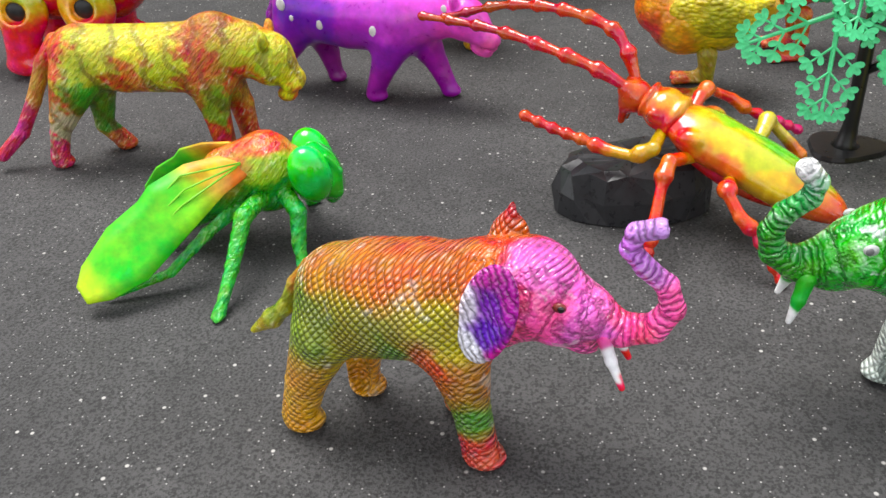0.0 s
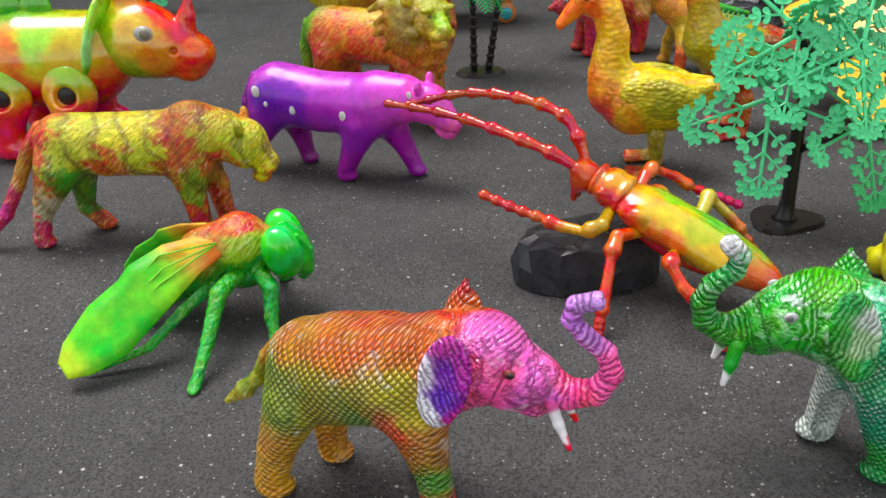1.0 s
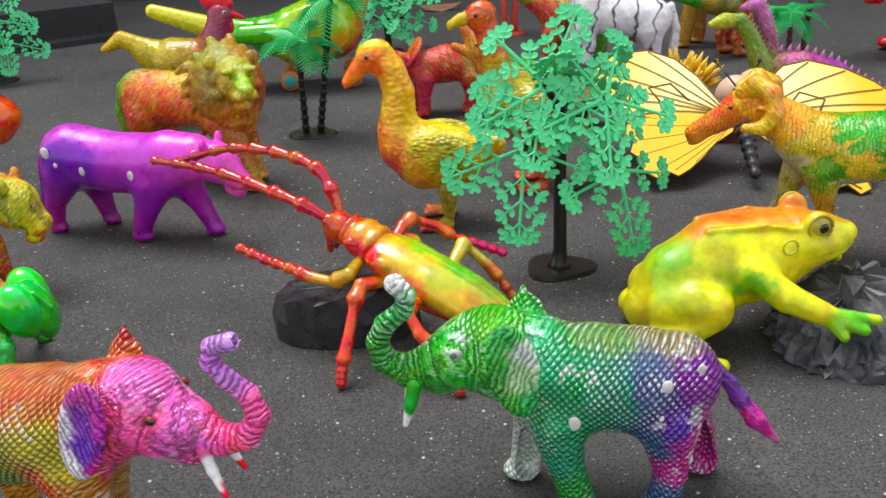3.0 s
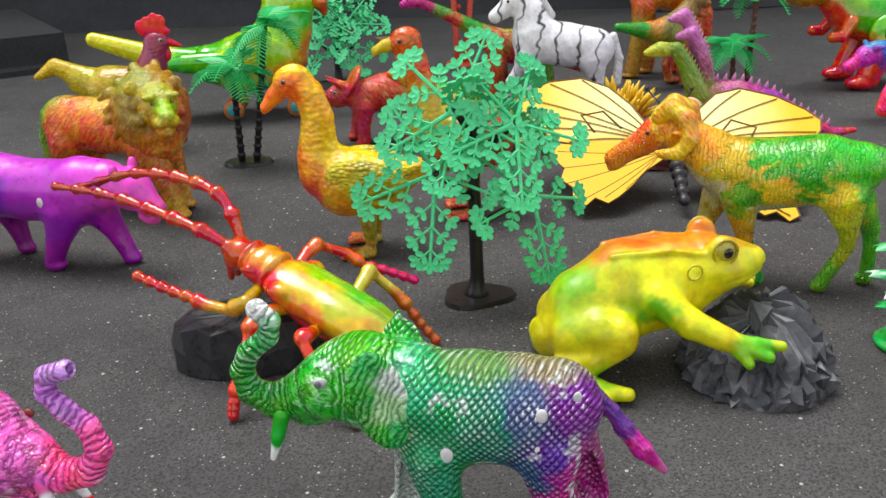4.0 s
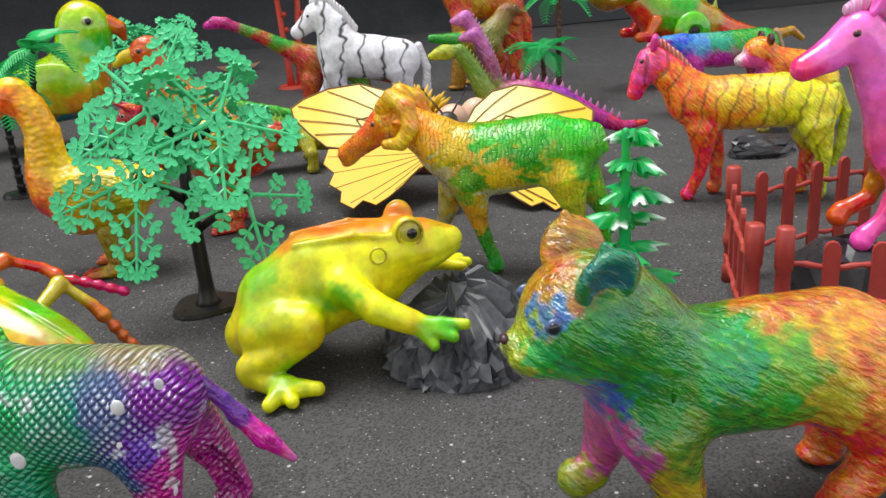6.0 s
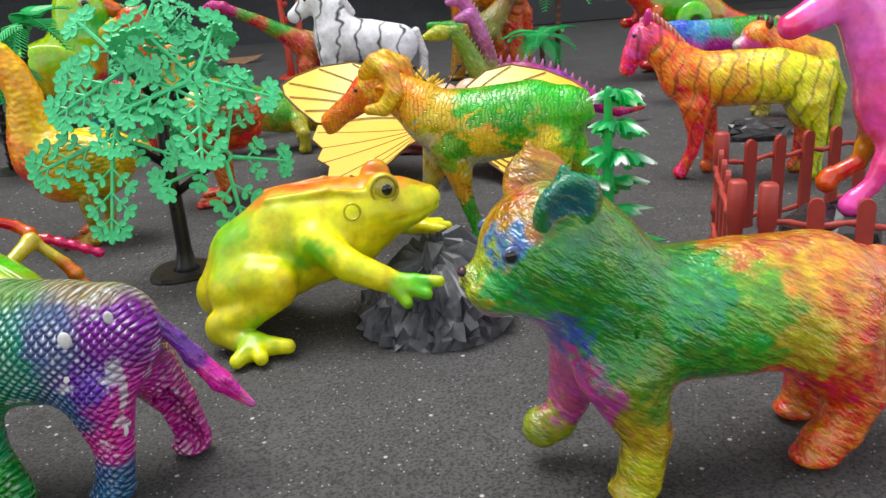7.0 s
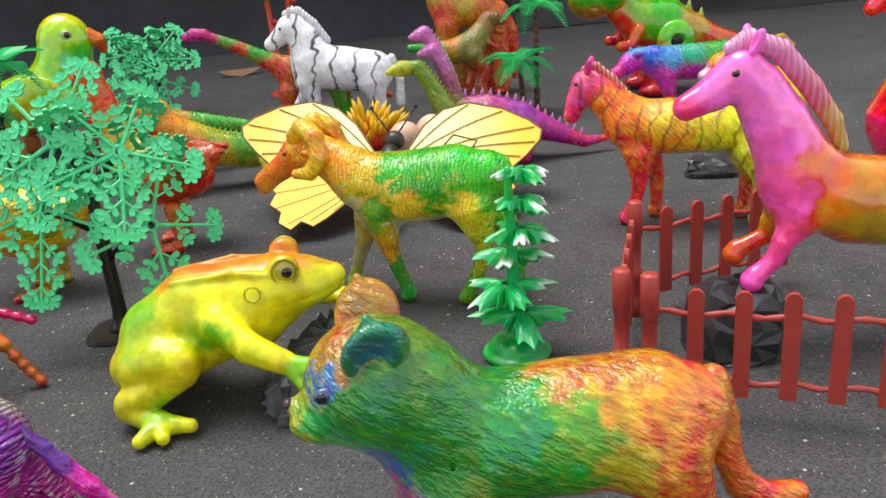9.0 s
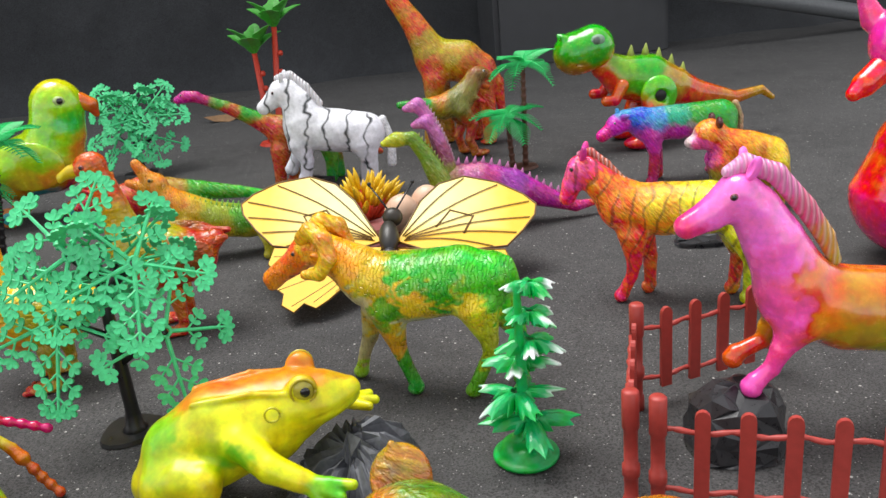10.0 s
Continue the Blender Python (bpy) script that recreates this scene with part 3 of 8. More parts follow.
# ---- fly ----
def plate_wing(name, outline, thick, material, parent, spots, cell_label="", ribs=()):
    """A thin flat wing from an outline of (x, y, z) in centimetres, bevelled, with raised veins."""
    bm = bmesh.new()
    top = [bm.verts.new(Vector(p) * CM) for p in outline]
    face = bm.faces.new(top)
    bmesh.ops.triangulate(bm, faces=[face])
    bmesh.ops.subdivide_edges(bm, edges=bm.edges[:], cuts=3, use_grid_fill=True)
    bmesh.ops.smooth_vert(bm, verts=[v for v in bm.verts if not v.is_boundary], factor=0.5, use_axis_x=True, use_axis_y=True, use_axis_z=True)
    bmesh.ops.recalc_face_normals(bm, faces=bm.faces[:])
    bmesh.ops.solidify(bm, geom=bm.faces[:], thickness=thick * CM)
    me = bpy.data.meshes.new(name)
    bm.to_mesh(me), bm.free()
    me.shade_smooth()
    v = np.array([tuple(x.co) for x in me.vertices]) / CM
    att = me.color_attributes.new("paint", "FLOAT_COLOR", "POINT")
    att.data.foreach_set("color", np.hstack([spray(v, spots, 3, 0.15), np.ones((len(v), 1))]).astype(np.float32).ravel())
    ob = part(name, me, material, parent)
    for r in ribs:
        vv, ff_ = tube_data([(*p, 0.05) for p in r], 6)
        part("vein", mesh_from("vein", vv * CM, ff_), RIB, ob)
    return ob


WING_SKIN = painted("painted_wing_skin", "smooth", 0.5, 0.0, strength=0.5)
RIB = plain("lime_vein", rgb("7cc828"), 0.35)
fly = thing("toy_fly", -0.10, 0.40, 5, "bright green plastic housefly with orange thorax and folded wings", "toy fly")
moulded("body", [C((-1.7, 0, 4.2, 1.4), (0.4, 0, 4.6, 1.75), (1.4, 0, 4.3, 1.3), k=0.6), C((-1.6, 0, 3.4, 1.4), (-4.4, 0, 2.2, 1.15), (-6, 0, 1.6, 0.5), k=0.6), B((0.4, 0, 2.8), (1.5, 1.3, 0.9), k=0.4)],
        [(-1, 0, 6, "c8603a"), (0.6, -0.5, 6, "d0683f"), (-1.6, -1, 5, "b06a30"), (0.8, -1.5, 4.9, "9ab83a"), (1.4, -1, 3.6, "2f9a34"), (0, -1.5, 3.3, "2a8a30"), (-3, -1, 3, "2f9a2c"), (-5, 0, 2, "3fae2a")], FUR, fly, 0.1, 4)
moulded("head", [B((3.1, 0, 4.0), (1.0, 1.5, 1.6), (0, -10, 0)), B((3.8, 0, 3.6), (0.65, 1.1, 1.4), (0, -10, 0)), C((3.7, -0.9, 5.2, 0.16), (4.3, -0.7, 4.2, 0.18), (4.2, -0.6, 2.8, 0.16), k=0.15), B((3.7, 0, 2.4), (0.35, 0.4, 0.5)), C((3.9, 0.3, 4.2, 0.14), (4.3, 0.4, 3.7, 0.12), k=0.2), C((3.9, -0.3, 4.2, 0.14), (4.3, -0.4, 3.7, 0.12), k=0.2)],
        [(3, -1, 4.5, "30b84a"), (3.6, 0, 3, "2a9a30"), (3, -1, 2.6, "249a34")], SMOOTH, fly, 0.08)
for s in (1, -1):
    moulded("eye", [B((2.8, s * 0.95, 4.25), (1.15, 1.1, 1.7), (s * -12, -8, s * 14))], [(2.7, s, 5.5, "4ccc62"), (2.9, s * 1.6, 3.2, "2aa840")], SMOOTH, fly, 0.08)
GREEN_LEG = [(0, 0, 3, "2f9a30"), (0, 0, 0, "38a838"), (0, -4, 1, "34a034")]
for s in (1, -1):
    moulded("leg", [C((1.2, s * 0.8, 3.4, 0.5), (2.0, s * 2.0, 2.6, 0.46), (1.9, s * 2.7, 1.2, 0.38), (2.0, s * 3.4, 0.25, 0.28), k=0.2), B((2.3, s * 3.5, 0.15), (0.4, 0.25, 0.15))], GREEN_LEG, FUR, fly, 0.08, bumpy=0.03)
    moulded("leg", [C((0.2, s * 1.0, 3.2, 0.5), (-0.6, s * 3.2, 3.3, 0.46), (-1.2, s * 5.2, 1.6, 0.36), (-1.8, s * 7.0, 0.25, 0.28), k=0.2), B((-1.9, s * 7.3, 0.15), (0.3, 0.45, 0.15))], GREEN_LEG, FUR, fly, 0.08, bumpy=0.03)
    moulded("leg", [C((-1.0, s * 1.0, 2.8, 0.4), (-2.6, s * 3.0, 2.4, 0.32), (-4.6, s * 4.2, 0.9, 0.26), (-7.6, s * 5.0, 0.25, 0.14), k=0.2)], GREEN_LEG, FUR, fly, 0.08, bumpy=0.03)
    side = -1 if s < 0 else 1
    ol = [(-0.2, 1.3, 5.2), (-1.8, 1.0, 5.7), (-3.6, 1.5, 5.6), (-5.4, 2.5, 5.0), (-6.0, 3.0, 4.4), (-7.6, 3.9, 3.5), (-9.0, 5.0, 2.0), (-9.3, 5.6, 1.2), (-8.7, 6.3, 0.6), (-7.4, 6.3, 0.75), (-5.6, 5.6, 1.3), (-3.6, 4.0, 2.7), (-1.6, 2.3, 4.1), (-0.4, 1.7, 4.7)]
    ol = [(x * (0.95 if s < 0 else 0.8), side * y * (1 if s < 0 else 0.62), z + 0.04 * y) for x, y, z in ol]
    rib = [[(-0.6, 1.4, 5.25), (-3.4, 2.5, 4.6), (-8.0, 5.4, 1.45)], [(-0.8, 1.5, 5.15), (-3.6, 3.0, 3.95), (-7.4, 5.7, 1.25)], [(-0.6, 1.35, 5.3), (-3.6, 2.0, 5.15), (-6.6, 4.1, 2.95)]]
    plate_wing("wing", ol, 0.16, WING_SKIN, fly, [(-0.5, side * 1.5, 5, "cf7a4a"), (-1.6, side * 1.6, 5, "e0b090"), (-2.4, side * 1.2, 5.6, "b88a30"), (-3.4, side * 3, 4, "78c020"), (-5, side * 4, 2.6, "38ac14"), (-6.8, side * 5, 1.6, "48b414"), (-8.6, side * 5.8, 0.8, "a8c818"), (-4.6, side * 2.6, 4.6, "4ca81c")], ribs=[[(x, side * y, z + 0.12) for x, y, z in r] for r in rib] if s < 0 else ())


# ---- big cats ----
tg = thing("toy_tiger", -0.19, 0.51, 2, "worn orange and olive painted plastic tiger walking", "toy tiger")
hn = C((-4.5, -0.9, 5.6, 1.55), (-5.7, -1.2, 3.4, 0.85), (-6.2, -1.2, 2.4, 0.62), (-6.7, -1.2, 0.7, 0.6), k=0.6)
hf = C((-3.8, 0.9, 5.2, 1.4), (-4.0, 1.2, 3.2, 0.8), (-4.2, 1.2, 1.8, 0.62), (-3.2, 1.2, 0.6, 0.6), k=0.6)
fn = C((4.0, -1.0, 5.2, 1.5), (4.1, -1.2, 3.2, 0.85), (4.3, -1.2, 0.7, 0.68), k=0.6)
ff = C((4.4, 0.9, 5.0, 1.3), (5.2, 1.2, 2.8, 0.8), (5.4, 1.2, 0.7, 0.65), k=0.6)
moulded("body", [C((-4.0, 0, 7.1, 1.9), (-1.2, 0, 6.7, 2.1), (1.8, 0, 6.6, 2.15), (4.1, 0, 6.5, 2.3), k=0.7), B((4.4, 0, 8.4), (1.3, 0.8, 0.9), k=0.7), C((4.8, 0, 7.3, 1.8), (6.3, 0, 6.9, 1.75), k=0.6),
    B((7.8, 0, 6.2), (1.55, 1.7, 1.7), k=0.5), C((8.5, 0, 5.5, 1.0), (9.1, 0, 4.8, 0.8), k=0.4), B((9.0, 0.4, 4.5), (0.65, 0.5, 0.5), k=0.25), B((9.0, -0.4, 4.5), (0.65, 0.5, 0.5), k=0.25), B((8.6, 0, 3.8), (0.65, 0.6, 0.5), k=0.3), B((7.8, 1.3, 7.75), (0.3, 0.5, 0.6), k=0.2), B((7.8, -1.3, 7.75), (0.3, 0.5, 0.6), k=0.2),
    hn, hf, fn, ff, *feet(hn, hf, fn, ff), C((9.3, -0.6, 4.15, 0.12), (9.6, 0, 4.1, 0.12), (9.3, 0.6, 4.15, 0.12), k=0.15, cut=True)],
    [(-5, -1, 7.5, "c86a44"), (-5.5, -1, 5, "b8604a"), (-6.7, -1.2, 1, "c85a78"), (-6, -1.4, 3, "a89a88"), (-3.6, -2, 7, "a8b060"), (-3.8, -1.5, 5, "4f8a2c"), (-2, -2, 7.6, "c0bc70"), (-1, -2, 6, "c8722f"), (0.4, -2, 8.6, "c8b83a"), (1.6, -2, 6.6, "b8b45a"), (2.6, -2, 5, "a8602c"), (3.6, -2.3, 7, "b0582c"), (4.6, -1, 8.8, "a86a44"), (4.4, -2, 4, "7a8a2c"),
     (4.4, -1.2, 2, "c85038"), (6, -1.5, 7.4, "b0a050"), (6.4, -1.5, 5.6, "c8765a"), (7.8, -1.3, 6.6, "a8b430"), (8.6, 0, 6.8, "c8b838"), (9, -0.6, 4.8, "d8c83a"), (8.8, 0, 3.9, "d88a58"), (7.6, 1, 7.6, "d08a38"), (-3.4, 1.2, 2, "4a7a30"), (-3.2, 1.2, 0.6, "c0604a"), (0, 0, 4.6, "b8909a")],
    FUR_WORN, tg, 0.1, 5, 0.7, change=stripes(3.6, "5a3c18", 0.5, thin=0.62))
moulded("tail", [C((-5.3, 0, 8.0, 0.6), (-6.5, 0, 6.6, 0.52), (-7.6, -0.4, 4.4, 0.46), (-8.8, -0.8, 2.4, 0.45), (-10.4, -1.2, 1.0, 0.42), k=0.3)], [(-5.4, 0, 8, "c85a3c"), (-7, 0, 5.5, "a87a5a"), (-8.6, -0.8, 2.6, "b0406a"), (-10.4, -1, 1, "b03a60")], FUR_WORN, tg, 0.09)
eyes(tg, 8.95, 0.78, 6.2, 0.26, plain("eye_olive", (0.25, 0.25, 0.04), 0.3))

pr = thing("toy_panther", -0.07, 0.605, -22.7, "purple and magenta plastic tiger with white paint spots", "toy tiger")
hn = C((-4.5, -0.9, 4.6, 1.6), (-5.6, -1.2, 2.4, 0.8), (-5.9, -1.2, 0.6, 0.62), k=0.7)
hf = C((-3.6, 0.9, 4.4, 1.4), (-3.1, 1.2, 2.2, 0.8), (-2.7, 1.2, 0.6, 0.6), k=0.7)
fn = C((3.6, -0.9, 4.4, 1.5), (2.7, -1.2, 2.2, 0.85), (2.0, -1.2, 0.6, 0.68), k=0.7)
ff = C((5.0, 0.9, 4.4, 1.4), (6.0, 1.2, 2.4, 0.8), (6.9, 1.2, 0.6, 0.62), k=0.7)
moulded("body", [C((-3.9, 0, 6.1, 2.4), (0, 0, 5.7, 2.3), (4.0, 0, 5.8, 2.35), k=0.7), C((5.0, 0, 6.4, 2.0), (6.8, 0, 6.5, 1.8), k=0.7), B((8.8, 0, 6.3), (1.7, 1.5, 1.5), (0, 22, 0), k=0.5), C((9.8, 0, 5.6, 1.0), (10.6, 0, 4.9, 0.8), k=0.4), B((10.0, 0, 4.2), (0.85, 0.6, 0.4), (0, 20, 0), k=0.3),
    B((8.5, 1.1, 7.8), (0.3, 0.4, 0.55), k=0.2), B((8.5, -1.1, 7.8), (0.3, 0.4, 0.55), k=0.2), hn, hf, fn, ff, *feet(hn, hf, fn, ff), C((10.6, -0.6, 4.5, 0.14), (11.2, 0, 4.55, 0.14), (10.6, 0.6, 4.5, 0.14), k=0.15, cut=True)],
    [(-5, -1, 8, "b85cc4"), (-5.6, -1.5, 5, "9a44b4"), (-4, -2.3, 6.4, "7a42b8"), (-1.5, -2.3, 5.6, "8644be"), (1, -2.3, 5.4, "a850c4"), (0, 0, 8.2, "c468d0"), (3.6, -2.2, 6.4, "b858c8"), (3.4, -1.5, 4, "9846bc"), (2.2, -1.2, 1.4, "9a38a8"), (6.4, -1.5, 7, "d068d4"), (8.6, -1.2, 6.4, "e470cc"), (9.8, 0, 5.8, "e478cc"), (10.4, 0, 4.2, "e078b8"), (6.6, 1.2, 1.4, "a038b0"), (-5.9, -1.2, 1, "a83aa0"), (-2.7, 1.2, 1, "8a2f90")],
    SLEEK, pr, 0.11, 5, 0.3, change=lambda v, c: c * 0.8)
moulded("tail", [C((-5.8, 0, 7.2, 0.55), (-6.9, 0, 5.2, 0.5), (-7.4, 0, 2.6, 0.42), (-8.2, 0, 1.6, 0.35), (-9.6, 0.3, 2.2, 0.3), k=0.3)], [(-6, 0, 7, "8a3aa0"), (-8, 0, 2, "6a2f90")], FUR, pr, 0.09)
for x, y, z, r in ((-4.4, -2.35, 6.9, 0.42), (-1.4, -2.28, 5.7, 0.36), (2.9, -2.3, 5.6, 0.38), (-3.6, -2.42, 6.0, 0.2), (7.9, -1.35, 7.3, 0.25)):
    ball("paint_spot", (x, y, z), r, IVORY, pr, (0.9, 0.25, 1.1), "raised white paint drop", 10)
eyes(pr, 9.6, 0.95, 6.5, 0.2, plain("eye_magenta", (0.25, 0.03, 0.2), 0.3))

ln = thing("toy_lion", -0.03, 0.72, -25, "orange and olive plastic lion with a thick brown mane", "toy lion")
hn = C((-4.8, -0.9, 6.0, 1.7), (-5.6, -1.2, 3.6, 0.9), (-6.0, -1.2, 0.8, 0.7), k=0.7)
hf = C((-4.4, 0.9, 5.8, 1.6), (-4.0, 1.2, 3.4, 0.9), (-3.8, 1.2, 0.8, 0.7), k=0.7)
fn = C((3.6, -1.1, 5.8, 1.7), (5.0, -1.3, 3.4, 1.0), (5.8, -1.3, 0.8, 0.85), k=0.7)
ff = C((3.6, 1.1, 5.8, 1.6), (4.2, 1.3, 3.4, 1.0), (4.6, 1.3, 0.8, 0.8), k=0.7)
moulded("body", [C((-5.2, 0, 7.7, 2.2), (-0.8, 0, 7.4, 2.4), (3, 0, 7.4, 2.4), k=0.8), hn, hf, fn, ff, *feet(hn, hf, fn, ff)],
    [(-7, -1, 8, "6a9a28"), (-5.5, -2, 7, "c8583a"), (-3.5, -2, 7.6, "d87a2c"), (-1, -2, 7, "d8642c"), (0, 0, 9.6, "cfa034"), (-5.8, -1, 3, "b8702a"), (5, -1, 3, "b86a28"), (5.8, -1, 1, "c89028")], FUR, ln, 0.12)
locks = []
rnd = random.Random(12)
for i in range(46):
    a, row = i * 2.4, i / 46
    ra = 2.2 + 1.5 * row
    y, z = math.cos(a) * ra, math.sin(a) * ra * 1.15
    x0 = 6.4 - 3.4 * row
    locks.append(C((x0 + 0.3, y * 0.72, 9.2 + z * 0.72, 0.55), (x0 - 0.5, y * 0.9, 9.0 + z * 0.9, 0.42), (x0 - 1.4 + rnd.uniform(-0.3, 0.3), y * 1.08, 8.2 + z * 1.04, 0.25), k=0.35))
mane = moulded("mane", [B((4.5, 0, 8.9), (2.3, 3.1, 3.6), (0, -8, 0), k=0.5), C((4.6, 0, 6.0, 1.9), (4.6, 0, 4.6, 1.0), k=0.6), *locks, *(C((5.6, 0.5 * i, 6.8, 0.5), (5.4, 0.6 * i, 5.2, 0.45), (5.0, 0.6 * i, 4.2, 0.15), k=0.12) for i in (-2, -1, 0, 1, 2))],
    [(2, -2, 9, "a8863a"), (3.5, -2.6, 8.6, "a8702a"), (4.2, -2, 5, "b85a1c"), (5, -1, 12, "8a8a34"), (4.6, 1, 12, "a87a34"), (3, 2.5, 8, "b8581c"), (5.5, 0, 6, "c87a1c"), (6, -2, 10, "8a7028"), (5.6, 2, 9, "a85a20")], FUR, ln, 0.1)
lion_head = moulded("head", [B((6.3, 0, 9.9), (1.7, 1.75, 1.9), k=0.4), C((7.3, 0, 10.2, 0.75), (8.5, 0, 9.3, 0.66), k=0.35), B((8.1, 0.5, 8.85), (0.85, 0.62, 0.55), k=0.2), B((8.1, -0.5, 8.85), (0.85, 0.62, 0.55), k=0.2), B((7.6, 0, 8.0), (0.85, 0.8, 0.6), k=0.3), B((7.6, 0.95, 10.85), (0.45, 0.6, 0.25), k=0.25), B((7.6, -0.95, 10.85), (0.45, 0.6, 0.25), k=0.25), B((8.75, 0, 9.45), (0.35, 0.5, 0.3), k=0.15), B((5.8, 1.8, 11.4), (0.4, 0.6, 0.6)), B((5.8, -1.8, 11.4), (0.4, 0.6, 0.6)),
    C((8.5, -0.8, 8.4, 0.13), (8.9, 0, 8.45, 0.13), (8.5, 0.8, 8.4, 0.13), k=0.12, cut=True), B((8.1, 0.85, 10.35), (0.4, 0.4, 0.22), k=0.15, cut=True), B((8.1, -0.85, 10.35), (0.4, 0.4, 0.22), k=0.15, cut=True)],
    [(7.4, 0, 11.2, "a8a838"), (8.4, 0, 9.8, "9ac83a"), (8.4, 0, 8.8, "c8a828"), (7.8, 0, 7.7, "c8801c"), (7.0, 1.6, 9.6, "c09028"), (7.0, -1.6, 9.6, "b89028"), (6, 1.6, 11, "a07030")], FUR, ln, 0.085)
moulded("tail", [C((-7.3, 0, 8.2, 0.6), (-8.0, 0, 6.0, 0.55), (-7.9, 0, 3.5, 0.5), (-7.5, 0, 1.2, 0.7), k=0.3)], [(-7.4, 0, 8, "6a9a28"), (-7.6, 0, 1.2, "8a9a2a")], FUR, ln, 0.12)
eyes(lion_head, 7.75, 0.8, 10.35, 0.24, plain("eye_amber", (0.3, 0.2, 0.04), 0.3))

for ob in (mane, lion_head):
    ob.matrix_basis = Matrix.Translation((0.036, 0, 0)) @ pose(0, 0, 0, 0, 0, -38) @ Matrix.Translation((-0.036, 0, 0))


# ---- rhino on wheels ----
rh = thing("toy_rhino", -0.28, 0.70, 0, "glossy orange, green and pink toy rhino with screwed legs", "toy rhino")
moulded("body", [C((-9, 0, 7.6, 3.4), (-4.7, 0, 7.8, 3.9), (0.5, 0, 7.8, 3.6), k=0.8), C((-9, 0, 6.2, 2.4), (0, 0, 6, 2.6), k=0.8)],
    [(-8, -3, 10, "7aae30"), (-5, -3, 9, "d87a34"), (-3, -3, 9.5, "a8d080"), (-5, 0, 12, "6a9a30"), (-1, -3, 8, "c8a034"), (-5, -3, 5, "d85a50"), (0, -2, 5, "d05a58"), (-10, -2, 7, "d8703a")], SMOOTH, rh, 0.16)
moulded("head", [B((4.6, 0, 8.8), (3.9, 3.1, 3.3), (0, 12, 0), k=0.8), C((7.0, 0, 7.9, 2.5), (8.4, 0, 7.4, 2.1), k=0.9), B((9.4, 0, 7.3), (1.5, 1.8, 1.5), (0, 20, 0), k=0.5), B((8.6, 0, 5.9), (1.3, 1.5, 0.9), k=0.5), C((4, 0, 11.5, 1.4), (4.6, 0, 14.0, 0.5), k=0.5), C((8.6, 0, 9.3, 1.0), (9.0, 0, 10.6, 0.75), (9.3, 0, 11.7, 0.4), k=0.4),
    C((9.6, -2.1, 6.5, 0.16), (10.9, -0.9, 6.4, 0.16), (11.1, 0, 6.4, 0.16), (10.9, 0.9, 6.4, 0.16), k=0.15, cut=True), B((8.0, -2.2, 8.2), (0.32, 0.5, 0.32), k=0.15, cut=True)],
    [(2, -2.5, 10, "9ab83a"), (5, -3, 9.8, "d8b088"), (6, -2.6, 7.4, "c87a34"), (4.6, -3, 6.6, "8a9a2c"), (7, 0, 10.6, "d86a68"), (9.2, 0, 10.8, "c83a58"), (10.4, 0, 7.6, "d8603c"), (8.6, -1.5, 6, "d8642c"), (3.5, 0, 12.8, "c8583a"), (3, 0, 12, "a8b43a")], SMOOTH, rh, 0.13)
moulded("frill", [B((1.6, 0, 9.4), (0.8, 4.4, 4.4), (0, 18, 0), k=0.3), B((2.3, -2.6, 9.3), (0.5, 1.3, 1.9), (0, 18, 0), k=0.3, cut=True)], [(1.5, -3, 12, "8ac04a"), (1.5, -3.6, 9, "a8d8a0"), (1.5, -3, 6.5, "7aa83a")], SMOOTH, rh, 0.14)
for x in (-8.2, -5.8, -3.4):
    moulded("back_plate", [B((x, 0, 11.8), (1.4, 0.5, 1.3), (0, -25, 0))], [(x, 0, 12, "5a9a38")], SMOOTH, rh, 0.14)
for s in (1, -1):
    for x, tip in ((-6.4, "d84a60"), (-0.9, "d85a78")):
        leg = moulded("leg", [B((x, s * 3.4, 5.4), (2.3, 1.0, 2.5), k=0.5), C((x - 0.1, s * 3.5, 4.5, 1.5), (x - 0.6, s * 3.6, 1.6, 1.4), k=0.6), B((x - 0.2, s * 3.7, 1.0), (2.1, 1.3, 1.0), k=0.4), B((x, s * 4.5, 5.4), (0.95, 0.7, 0.95), k=0.15, cut=True)],
                      [(x, s * 3.4, 7.4, "8ab04a"), (x - 1, s * 3.4, 5.6, "d8a070"), (x, s * 3.5, 3.2, tip), (x, s * 3.6, 1, tip)], SMOOTH, rh, 0.13)
        ball("screw", (x, s * 4.0, 5.4), 0.8, SCREW, leg, (1, 0.35, 1))
eyes(rh, 6.0, 2.75, 9.9, 0.8, plain("eye_silver", (0.4, 0.4, 0.38), 0.2), plain("eye_lid", (0.2, 0.18, 0.12), 0.3))


